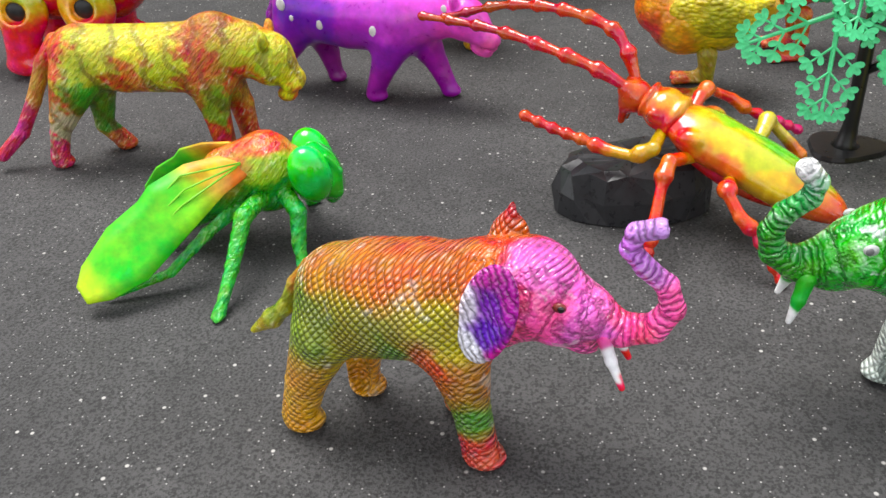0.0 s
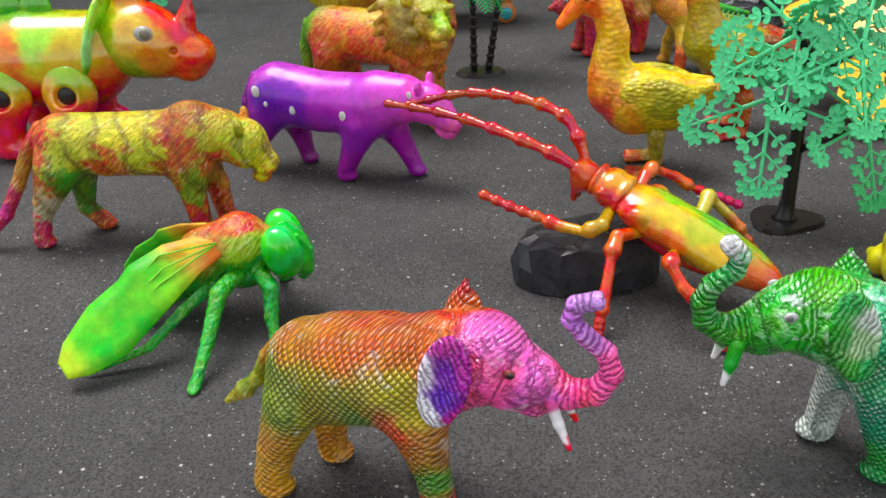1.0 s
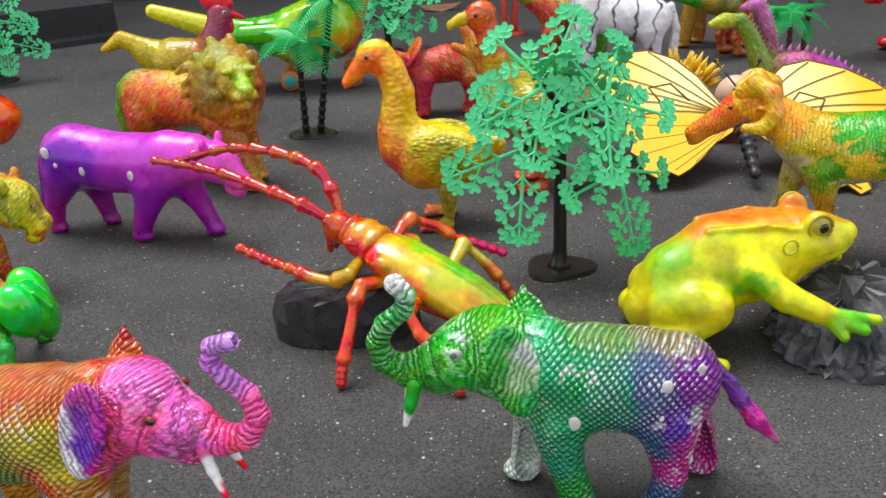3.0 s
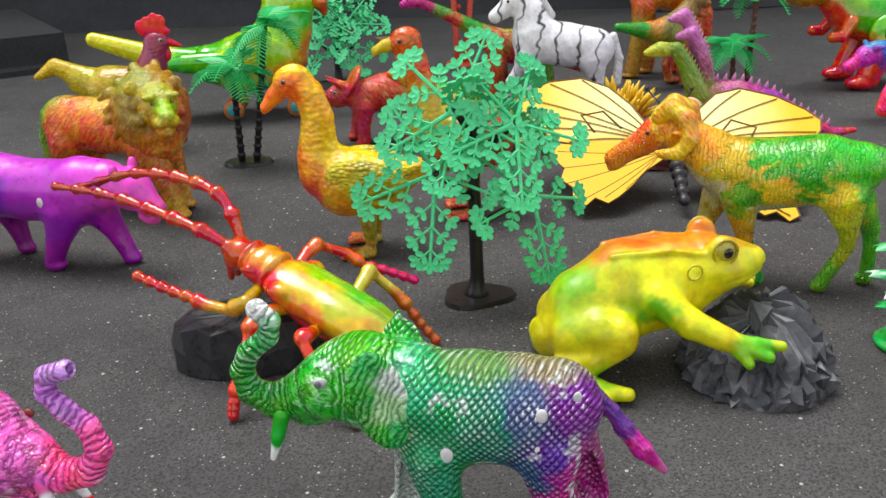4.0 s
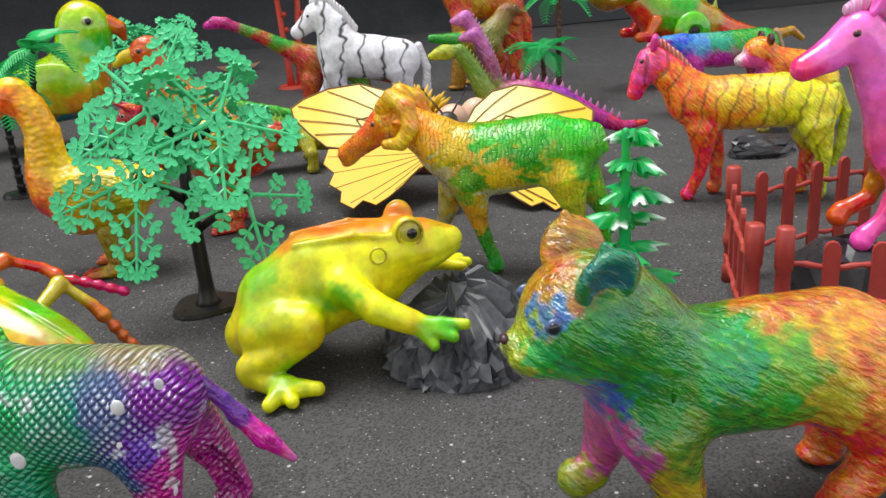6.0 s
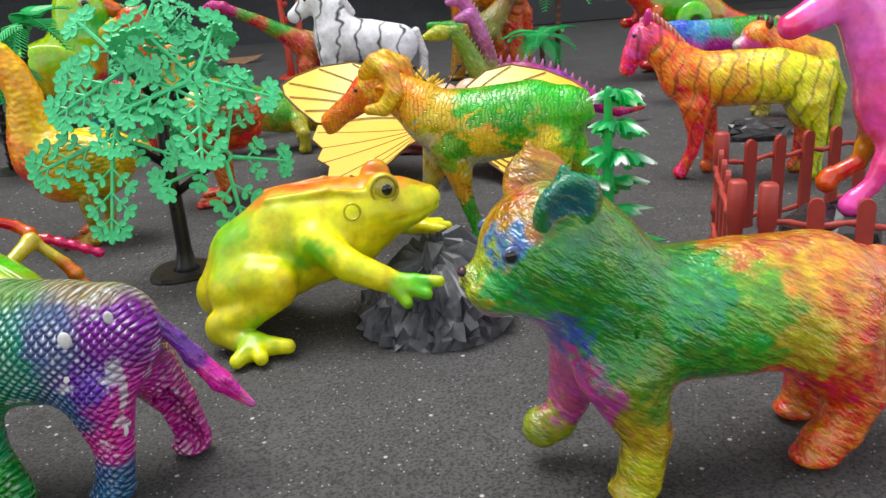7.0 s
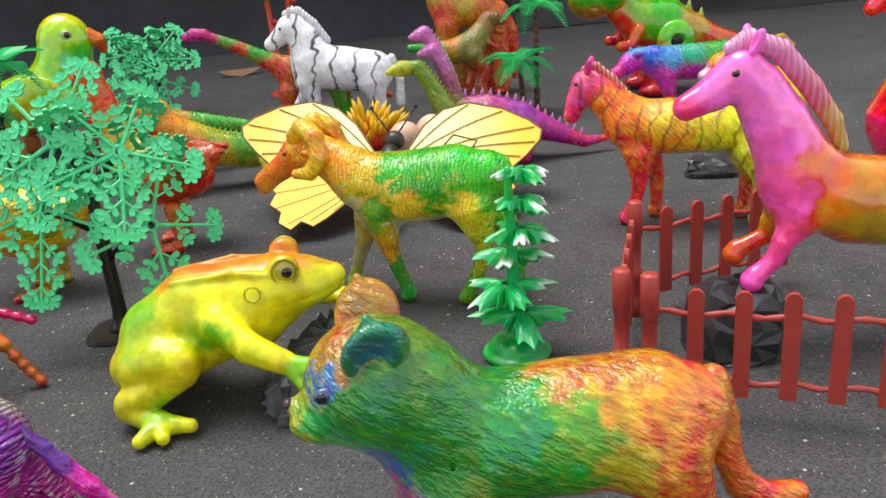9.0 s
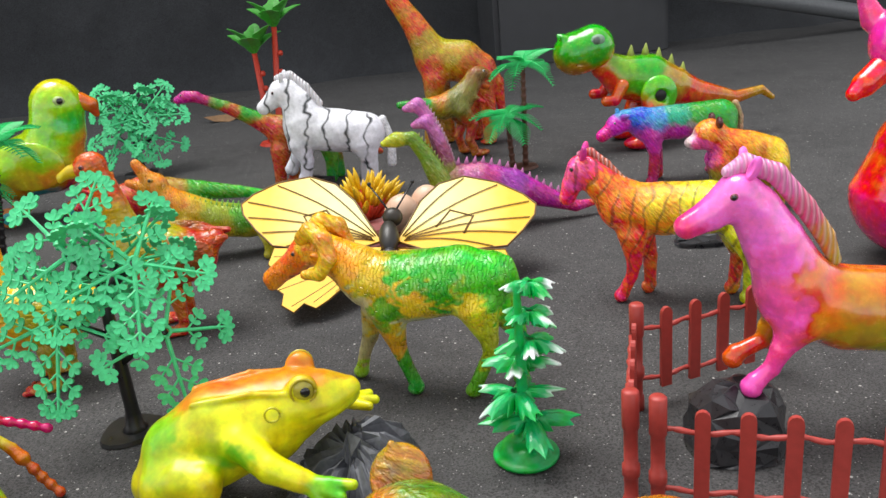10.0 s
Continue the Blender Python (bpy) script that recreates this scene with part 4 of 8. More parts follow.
# ---- beetle ----
bt = thing("toy_beetle", 0.15, 0.40, 147, "glossy red and lime plastic longhorn beetle with long antennae", "toy beetle")
RED = [(0, 0, 5, "b83c2c"), (8, 0, 8, "b4483e"), (18, 0, 9, "a03c3a"), (0, 4, 1, "b84438"), (0, -4, 1, "a85a48")]
moulded("wing_case", [B((-1.2, 0, 3.9), (5.2, 1.95, 1.25), (0, -21, 0), k=0.3), B((1.6, 0, 4.9), (2.2, 1.9, 1.1), (0, -21, 0), k=0.6), B((1.8, 1.75, 5.4), (0.6, 0.4, 0.4)), B((1.8, -1.75, 5.4), (0.6, 0.4, 0.4)),
    C((3.4, 0, 7.1, 0.07), (-1.2, 0, 5.35, 0.09), (-6.2, 0, 2.8, 0.08), k=0.12, cut=True)],
    [(2.6, 1.5, 5.6, "c8502c"), (2.4, -1.5, 5.6, "b8602c"), (1.4, 0.8, 5.9, "c8a068"), (0, 0.9, 5.2, "c8a83a"), (-1.5, 0.7, 4.6, "a8b030"), (0.5, -0.4, 5.6, "8ab828"), (-2, -0.5, 4.8, "6aa828"), (0, 1.8, 4.2, "c8602c"), (-2.4, 1.6, 3.2, "c89a2c"), (-4.6, 0.8, 2.6, "c0602c"), (-5.6, 0, 2.2, "b85030"), (-4, -0.6, 3.4, "7a9a28")], SMOOTH, bt, 0.08, 4)
moulded("thorax", [B((3.9, 0, 5.9), (1.15, 1.35, 1.15), (0, -20, 0), k=0.3), B((3.2, 0, 5.6), (0.5, 1.45, 1.2), (0, -20, 0), k=0.25), C((4.1, 1.3, 6.0, 0.3), (4.1, 1.75, 6.3, 0.1), k=0.3), C((4.1, -1.3, 6.0, 0.3), (4.1, -1.75, 6.3, 0.1), k=0.3), B((4.8, 0, 6.3), (0.3, 1.15, 1.0), (0, -20, 0), k=0.2), B((0, 0, 3.4), (3.6, 1.5, 0.9), (0, -21, 0), k=0.3)],
    [(3.4, 0.6, 6.8, "c8906a"), (3.8, 1.2, 5.6, "c03f28"), (4.8, 0, 7, "b83a2c"), (0, 1, 3, "b8402c"), (-3, 0, 2, "a84a2c")], SMOOTH, bt, 0.08)
moulded("head", [B((5.6, 0, 6.3), (0.95, 0.95, 0.9), (0, 30, 0), k=0.3), B((6.0, 0.55, 6.9), (0.4, 0.35, 0.4)), B((6.0, -0.55, 6.9), (0.4, 0.35, 0.4)), C((6.0, 0.4, 5.8, 0.3), (6.2, 0.3, 4.9, 0.2), k=0.3), C((6.0, -0.4, 5.8, 0.3), (6.2, -0.3, 4.9, 0.2), k=0.3)], RED, SMOOTH, bt, 0.07)


def jointed(name, way, r0, r1, n, root, spots, material=SMOOTH, knob=1.35):
    """A leg or antenna of joints that swell at their ends along a bent way."""
    p = np.array(way, float)
    d = np.concatenate([[0], np.cumsum(np.linalg.norm(np.diff(p, axis=0), axis=1))])
    pts = []
    for i in range(n):
        for u, swell in ((0.02, 0.8), (0.6, 1.0), (0.9, knob), (0.98, 0.85)):
            s = d[-1] * (i + u) / n
            r = r0 + (r1 - r0) * (i + u) / n
            pts.append((*(np.interp(s, d, p[:, a]) for a in range(3)), r * swell))
    return moulded(name, [C(*pts, k=0.05)], spots, material, root, 0.065)


def arc(*p, n=8):
    """A soft curve through the given places."""
    a = np.array(p, float)
    t = np.linspace(0, len(a) - 1, n * (len(a) - 1) + 1)
    out = []
    for u in t:
        i = min(int(u), len(a) - 2)
        f = u - i
        p0, p1, p2, p3 = a[max(i - 1, 0)], a[i], a[i + 1], a[min(i + 2, len(a) - 1)]
        out.append(tuple(0.5 * (2 * p1 + (p2 - p0) * f + (2 * p0 - 5 * p1 + 4 * p2 - p3) * f * f + (3 * p1 - p0 - 3 * p2 + p3) * f ** 3)))
    return out


jointed("antenna", arc((6.0, 0.55, 7.0), (8.2, 0.9, 8.0), (13.7, 0.9, 9.0), (19.2, 0.7, 9.0)), 0.36, 0.2, 7, bt, RED)
jointed("antenna", arc((5.9, -0.55, 7.1), (7.2, -0.9, 9.2), (10.0, -1.0, 10.0), (14.0, -0.9, 9.9), (18.4, -0.4, 8.6)), 0.36, 0.2, 9, bt, RED)
jointed("leg", [(3.6, 1.0, 5.0), (3.4, 2.6, 4.8), (4.6, 2.9, 4.1), (6.8, 2.9, 4.5)], 0.42, 0.3, 2, bt, [(3.4, 2, 5, "a8882c"), (4.6, 2.9, 4, "c8842c"), (7, 2.9, 4.5, "c8442f")])
jointed("foot", [(6.6, 2.9, 4.5), (8.8, 2.9, 4.8), (10.9, 2.9, 5.25)], 0.26, 0.24, 5, bt, RED)
jointed("leg", [(1.6, 1.2, 4.2), (2.4, 3.2, 4.6), (2.0, 5.2, 2.2), (1.9, 6.0, 1.2)], 0.42, 0.3, 2, bt, [(1.6, 1.2, 4, "b8882c"), (2.4, 3.2, 4.6, "c84a2c"), (1.9, 6, 1, "c8442f")])
jointed("foot", [(1.9, 6.0, 1.2), (1.8, 6.4, 0.3)], 0.25, 0.22, 3, bt, RED)
jointed("leg", [(-0.4, 1.3, 3.4), (-0.9, 3.6, 4.0), (-1.3, 4.0, 3.4), (-2.6, 4.0, 2.4)], 0.42, 0.3, 2, bt, [(-0.4, 1.3, 3.4, "b8882c"), (-1, 3.6, 4, "c84a2c")])
jointed("foot", [(-2.6, 4.0, 2.4), (-3.6, 4.2, 1.2), (-4.4, 4.4, 0.3)], 0.26, 0.22, 4, bt, RED)
jointed("leg", [(3.0, -1.2, 5.0), (3.0, -3.4, 6.0), (2.2, -5.0, 5.2), (0.9, -5.4, 4.3)], 0.4, 0.28, 2, bt, [(3, -1, 5, "c84a2c"), (1, -5, 4.4, "c8644a")])
jointed("foot", [(0.9, -5.4, 4.3), (-0.4, -6.4, 3.6), (-1.6, -7.4, 2.8)], 0.24, 0.22, 5, bt, [(0, -5, 4, "c84a5a"), (-1.6, -7, 3, "d05a78")])
jointed("leg", [(-0.6, -1.3, 3.7), (-0.6, -3.8, 4.7), (-1.6, -4.4, 3.6), (-2.6, -4.6, 2.4)], 0.42, 0.3, 2, bt, [(-0.6, -1.3, 3.7, "a8a050"), (-0.6, -4, 4.6, "b8a070"), (-2.6, -4.6, 2.4, "b86a4a")])
jointed("foot", [(-2.6, -4.6, 2.4), (-3.4, -4.8, 1.2), (-4.2, -5.0, 0.3)], 0.26, 0.22, 4, bt, RED)


# ---- moulded rocks ----
def rock(label, x, y, rx, ry, h, material, seed, turn=0, spikes=0.0, name="toy_rock", n=15):
    """A flat-faceted hollow plastic rock with steep broken sides."""
    rnd = random.Random(seed)
    rings = [(0.0, 1.01), (0.05, 1.0), (0.25, 0.97), (0.48, 0.94), (0.7, 0.87), (0.86, 0.72), (0.96, 0.46), (1.0, 0.2)]
    verts, faces = [], []
    for lv, (hz, s) in enumerate(rings):
        for i in range(n):
            a = 2 * math.pi * (i + 0.5 * (lv % 2) + rnd.uniform(-0.3, 0.3) * (lv > 1)) / n
            k = s * (1 + (1 + 3 * spikes) * rnd.uniform(-0.09, 0.07) * (lv > 0) + 0.05 * math.sin(5 * a + seed))
            verts.append((rx * k * math.cos(a), ry * k * math.sin(a), h * (hz + (rnd.uniform(-0.09, 0.09) + spikes * rnd.uniform(-0.5, 1.0) * (lv > 3)) * (lv > 1))))
    for lv in range(len(rings) - 1):
        for i in range(n):
            a, b, c, d = lv * n + i, lv * n + (i + 1) % n, (lv + 1) * n + (i + 1) % n, (lv + 1) * n + i
            faces += [(a, b, c), (a, c, d)] if (i + lv) % 2 else [(a, b, d), (b, c, d)]
    verts.append((0, 0, h * 1.02))
    top = (len(rings) - 1) * n
    faces += [(top + i, top + (i + 1) % n, len(verts) - 1) for i in range(n)]
    faces.append(tuple(range(n))[::-1])
    ob = new(name, mesh_from(name, np.array(verts) * CM, faces, False))
    ob.data.materials.append(material)
    ob.matrix_basis = pose(x, y, 0, 0, 0, turn)
    return tagged(ob, label, "toy rock", "toy rocks")


def chipped_rock(label, x, y, rx, ry, h, material, seed, n=46, levels=9, slope=0.42, jag=1.0, lean=0.24):
    """A grey moulded rock of upright splintered shards stepping up to an uneven top."""
    rnd = random.Random(seed)
    verts, faces = [], []
    for lv in range(levels):
        u = lv / (levels - 1) if slope > 0.3 else min(1.0, lv / (levels - 3))
        for i in range(n):
            a = 2 * math.pi * (i + rnd.uniform(-0.35, 0.35)) / n
            k = (1 - slope * u ** 1.6) if lv < levels - 2 else ((0.42 if slope > 0.3 else 0.7) if lv == levels - 2 else 0.16)
            k *= 1 + (0.0 if lv == 0 else 1.0) * (rnd.uniform(-0.07, 0.07) * jag + 0.06 * (i % 2))
            tilt = 1 + lean * math.sin(a + 1.1)
            z = h * (u * 0.9 if lv < levels - 2 else 0.96) * tilt + (h * jag * rnd.uniform(-0.07, 0.09) if lv else 0)
            verts.append((rx * k * math.cos(a), ry * k * math.sin(a), max(z, 0)))
    for lv in range(levels - 1):
        for i in range(n):
            a, b, c, d = lv * n + i, lv * n + (i + 1) % n, (lv + 1) * n + (i + 1) % n, (lv + 1) * n + i
            faces += [(a, b, c), (a, c, d)] if rnd.random() < 0.5 else [(a, b, d), (b, c, d)]
    faces += [tuple((levels - 1) * n + i for i in range(n)), tuple(range(n))[::-1]]
    ob = new("toy_rock", mesh_from("toy_rock", np.array(verts) * CM, faces, False))
    ob.data.materials.append(material)
    ob.matrix_basis = pose(x, y, 0)
    return tagged(ob, label, "toy rock", "toy rocks")


chipped_rock("grey chipped plastic rock under the frog's front feet", 0.382, 0.362, 3.9, 4.3, 3.6, STONE_GREY, 5, 74, 10, 0.42, 1.35)
chipped_rock("black fluted plastic rock under the beetle", 0.104, 0.422, 4.4, 2.4, 3.3, STONE_BLACK, 3, 22, 5, 0.1, 0.7, 0.06)
rock("glossy black plastic rock under the pink horse", 0.598, 0.345, 2.9, 2.6, 3.9, STONE_BLACK, 8, 0)
rock("flat black plastic rock under the white zebra", 0.385, 0.985, 4.6, 3.2, 2.7, STONE_BLACK, 9, 10)
rock("low black plastic rock behind the striped zebra", 0.745, 0.66, 3.4, 2.4, 1.6, STONE_BLACK, 10, 10)


# ---- ducks ----
def duck(label, x, y, heading, body, neck, head, beak, legs, colours, beak_colour, leg_colour, eye, wing_colour):
    d = thing("toy_duck", x, y, heading, label, "toy duck", "toy ducks")
    moulded("body", [C(*body, k=0.8), C(*neck, k=0.9), B(head[:3], (head[3] * 1.15, head[3] * 0.9, head[3]), (0, 20, 0), k=0.6)], colours, FEATHER, d, 0.11, bumpy=0.03)
    moulded("beak", [C(*beak, k=0.3), B((beak[-1][0] - 0.3, 0, beak[-1][2] + 0.1), (0.75, 0.45, 0.22), (0, 50, 0), k=0.3)], [(*beak[0][:3], beak_colour), (*beak[-1][:3], beak_colour)], MATT, d, 0.08)
    for s in (1, -1):
        bx, bz = body[1][0], body[1][2]
        moulded("wing", [B((bx - 1.6, s * body[1][3] * 0.78, bz + 0.7), (2.9, 0.7, 1.5), (0, -8, 0), k=0.3), C((bx - 3, s * body[1][3] * 0.7, bz + 0.9, 0.7), (bx - 5.4, s * body[1][3] * 0.35, bz + 1.3, 0.25), k=0.5)],
                [(bx, s * 2, bz + 1, wing_colour[0]), (bx - 2, s * 2, bz + 0.5, wing_colour[1]), (bx - 4.6, s, bz + 1, wing_colour[2])], WING_FEATHER, d, 0.1)
        lx, lz = legs
        leg = moulded("leg", [C((lx, s * 1.5, lz, 0.7), (lx - 0.2, s * 1.6, 1.2, 0.4), (lx, s * 1.6, 0.35, 0.36), k=0.4), *(C((lx, s * 1.6, 0.35, 0.34), (lx + 1.9, s * 1.6 + w, 0.2, 0.2), k=0.4) for w in (-0.8, 0, 0.8)), B((lx + 0.9, s * 1.6, 0.2), (1.2, 0.8, 0.14), k=0.3)],
                      [(lx, s * 1.5, 2, leg_colour[0]), (lx, s * 1.6, 0.6, leg_colour[1]), (lx + 1.8, s * 1.6, 0.2, leg_colour[2])], FUR, d, 0.1)
    eyes(d, head[0] + 0.35, head[3] * 0.8, head[2] + 0.15, 0.26, plain(eye[0], eye[1], 0.25))
    return d


duck("yellow and orange plastic duck with mottled wings", 0.20, 0.578, 170, [(5.2, 0, 6.0, 1.9), (3.6, 0, 5.4, 2.6), (1.2, 0, 5.3, 2.2), (-1.6, 0, 6.2, 0.9)], [(5.6, 0, 7.6, 1.5), (5.4, 0, 10.3, 1.15), (5.9, 0, 12.0, 1.1)], (7.0, 0, 12.9, 1.25),
     [(7.8, 0, 12.5, 0.75), (8.4, 0, 11.9, 0.6), (9.2, 0, 11.1, 0.36)], (2.0, 3.2),
     [(7, 0, 14, "f0bc20"), (7, 1, 12.6, "f08a20"), (5.8, 0, 12, "f0a420"), (5.6, 1, 9.5, "f0b020"), (6.6, 0, 7, "f09438"), (5.8, 1, 4.6, "d07a7a"), (4, 2, 4, "e09428"), (2, 2, 5, "d0b030"), (0, 0, 6, "e0b030"), (4, 0, 8, "f0c428")], "f07c24", ("9a8a28", "b88a28", "c8604a"), ("eye_orange", (0.45, 0.14, 0.06)), ("ccb030", "a8a038", "d8b838"))
duck("red-headed plastic duck with brown ribbed wings", 0.25, 0.65, 175, [(1.4, 0, 7.6, 2.0), (-0.8, 0, 6.4, 2.8), (-3.0, 0, 6.2, 2.2), (-5.2, 0, 7.4, 0.8)], [(1.9, 0, 9.4, 1.3), (2.2, 0, 11.0, 1.15), (2.7, 0, 13.0, 1.05)], (3.3, 0, 14.4, 1.15),
     [(4.2, 0, 14.3, 0.6), (4.8, 0, 14.1, 0.5), (5.7, 0, 13.8, 0.3)], (-1.6, 3.4),
     [(3.4, 0, 15.4, "c8604a"), (3.2, 1, 14.2, "c06a50"), (2.6, 0, 12, "c8683a"), (2, 1, 10, "b0902c"), (1.8, 0, 8, "a8982c"), (-0.5, 2, 8, "9a9a40"), (-1, 2.5, 5.4, "c85a48"), (-3, 2, 4.8, "c84a40"), (-4.8, 0, 7, "b05a48")], "b89a30", ("c87034", "c85a34", "c84a34"), ("eye_red", (0.3, 0.06, 0.05)), ("a08a50", "8a5a48", "b06050"))


# ---- goat ----
gt = thing("toy_goat", 0.44, 0.475, 155, "orange and green plastic ewe with ridged plated coat", "toy goat")
fn = C((1.9, 0.9, 6.2, 1.3), (1.3, 1.0, 3.4, 0.55), (1.0, 1.0, 2.4, 0.46), (0.3, 1.0, 0.6, 0.46), k=0.6)
ff = C((3.2, -0.8, 5.8, 1.1), (4.0, -1.0, 3.2, 0.56), (4.5, -1.0, 2.0, 0.42), (4.9, -1.0, 0.6, 0.46), k=0.6)
hn = C((-4.3, 0.9, 6.4, 1.45), (-4.9, 1.0, 4.2, 0.62), (-4.9, 1.0, 3.2, 0.46), (-3.7, 1.0, 0.6, 0.46), k=0.6)
hf = C((-5.0, -0.8, 6.4, 1.4), (-6.4, -1.0, 4.0, 0.6), (-6.6, -1.0, 2.8, 0.46), (-6.6, -1.0, 0.6, 0.46), k=0.6)
moulded("body", [C((3.1, 0, 7.9, 1.9), (0.2, 0, 7.5, 2.35), (-3.1, 0, 8.0, 2.25), (-5.1, 0, 8.3, 1.6), k=0.7), C((4.2, 0, 8.8, 1.6), (6.0, 0, 9.9, 1.2), k=0.7), B((7.3, 0, 10.0), (1.35, 1.05, 1.1), (0, 30, 0), k=0.5), C((8.2, 0, 9.2, 0.9), (10.2, 0, 7.9, 0.66), k=0.5), B((10.0, 0, 7.5), (0.7, 0.5, 0.35), (0, 35, 0), k=0.3),
    B((6.6, 0, 11.3), (0.8, 0.9, 0.55), (0, -20, 0), k=0.3), C((-6.2, 0, 9.2, 0.4), (-6.7, 0, 8.0, 0.25), k=0.3), hn, hf, fn, ff, *feet(hn, hf, fn, ff)],
    [(10, 0, 7.8, "e8902c"), (9, 0.6, 8.8, "e0801c"), (8, 0.8, 9.6, "e0641c"), (7, 0, 11.4, "e8ac2c"), (6, 1, 9.4, "e8962c"), (4.4, 1.5, 9, "e8a02f"), (4, 1, 7, "b8a890"), (2.4, 1.8, 8.6, "c89a30"), (1.6, 1.9, 7, "5a922c"), (0.6, 2, 9, "48a038"), (0.2, 2.2, 7.4, "e0a82a"), (-1.0, 2.2, 6.8, "d8a43a"), (-1.8, 2, 8.8, "2a9a30"), (-2.2, 2.1, 7.6, "4a9a34"), (-3.4, 2, 7.0, "e0c038"), (-4.4, 1.6, 9, "3fae2c"), (-5.6, 1, 7, "5ab428"), (-4.6, 1.6, 5.6, "c8cc30"), (0, 1, 5.8, "b8b498"), (-3, 1, 6.2, "b8b478"),
     (1.4, 1, 4, "c8902c"), (0.8, 1, 2, "4a8a2c"), (0.3, 1, 0.5, "3f9a2c"), (4.4, -1, 2, "a89a80"), (4.9, -1, 0.6, "8ab030"), (-4.8, 1, 4, "a8b030"), (-3.8, 1, 0.8, "6aa830"), (-6.6, -1, 3, "5aa82c")], PLATES, gt, 0.085, 5, 0.8)
for s in (1, -1):
    moulded("ear", [B((5.9, s * 1.5, 10.0), (0.5, 0.75, 0.42), (s * 25, 20, s * -20)), B((6.05, s * 1.75, 9.95), (0.35, 0.5, 0.3), (s * 25, 20, s * -20), k=0.15, cut=True)], [(6, s * 1.4, 10, "d8902c"), (6, s * 2, 9.8, "d0782c")], MATT, gt, 0.06)
    moulded("horn", [C((7.3, s * 0.5, 11.0, 0.55), (6.5, s * 0.95, 11.7, 0.6), (5.5, s * 1.4, 11.2, 0.6), (5.2, s * 1.7, 10.0, 0.58), (5.9, s * 1.85, 9.0, 0.48), (6.9, s * 1.8, 8.9, 0.32), k=0.2)], [(6.5, 0, 11.6, "dca42c"), (5.6, s, 10, "d8902c"), (6.4, s * 1.6, 9.2, "e0b048")], FUR, gt, 0.06)
eyes(gt, 7.9, 0.85, 10.0, 0.24, plain("eye_rust", (0.4, 0.1, 0.03), 0.3))


# ---- frog ----
fg = thing("toy_frog", 0.330, 0.381, 0, "yellow and green plastic frog leaning on a rock", "toy frog")
fg.matrix_basis = pose(0.3325, 0.381, 0) @ Matrix.Diagonal((0.94, 0.95, 0.99, 1))
SK = [(-1.2, 0, 7.9, "c8702c"), (1.6, 0, 7.8, "c8782c"), (-3.4, 0, 7.4, "b8782c"), (3.6, 0, 7.3, "c07830"), (5.2, 0, 6.9, "b88a34"), (-4.9, -1.2, 5.6, "78a81c"), (-5.2, -1.9, 4.6, "98b01c"), (-3.6, -1.9, 5.6, "c4c01c"), (-3.4, -2.4, 4.4, "d0c81c"), (-2.6, -1.9, 6.4, "b0b828"), (-1.4, -2.2, 6.2, "d0d860"), (-2.6, -2.4, 4.8, "a8b81c"), (-0.4, -2.4, 5.4, "d4cc18"), (1.4, -2, 5.4, "d4cc1c"), (-1, -2, 3, "d0c428"), (1.5, -1.4, 3.8, "d4cc30"), (3.0, -1.8, 6.2, "ccc41c"), (5.4, -0.8, 6.2, "c4c828"), (4.2, 0, 4.9, "d4d040"), (-6.4, -0.6, 2.6, "b8a820"), (-4.6, -2.6, 4.4, "a0ac1c"), (-3.0, -3.4, 3.4, "d4c028"), (-5.4, -2.8, 2.2, "c8b81c"),
      (-6.0, -2.8, 1.0, "b0a81c"), (-4.6, -3.8, 0.8, "88b020"), (-4.2, -5, 0.5, "ccd028"), (-2.8, -4.1, 0.8, "d0cc20"), (-1.3, -3.4, 4.7, "6aa41c"), (-0.6, -2.6, 5.9, "d4cc1c"), (0.8, -3.9, 4.2, "ccc820"), (2.0, -4.4, 3.5, "ccc424"), (3.2, -4.9, 3.2, "7ab020"), (4.0, -5.3, 3.2, "6aac1c"), (5.0, -5.7, 3.5, "a8c020"), (6, 3, 3.6, "ccc424"), (2, 3.4, 4.2, "c8c424"), (-4, 3, 3, "c8bc20")]
fingers = lambda a, tips, r: [C((*a, r * 1.25), (*(0.5 * (p + q) for p, q in zip(a, tip)), r), (*tip, r * 0.8), k=0.25) for tip in tips]


def frog_leg(s):
    """A folded hind leg with three spread toes."""
    return [C((-5.4, s * 1.5, 2.8, 1.5), (-4.2, s * 2.3, 3.3, 1.35), (-3.2, s * 2.8, 3.4, 1.1), k=0.5), C((-3.2, s * 2.9, 2.9, 0.9), (-4.8, s * 2.9, 2.0, 0.85), (-6.3, s * 2.5, 1.3, 0.85), k=0.35), C((-6.3, s * 2.6, 1.0, 0.7), (-5.2, s * 3.5, 0.7, 0.6), (-4.5, s * 3.9, 0.6, 0.55), k=0.3),
            *fingers((-4.7, s * 3.8, 0.6), [(-5.6, s * 5.0, 0.4), (-4.4, s * 5.0, 0.4), (-3.0, s * 4.3, 0.5)], 0.47)]


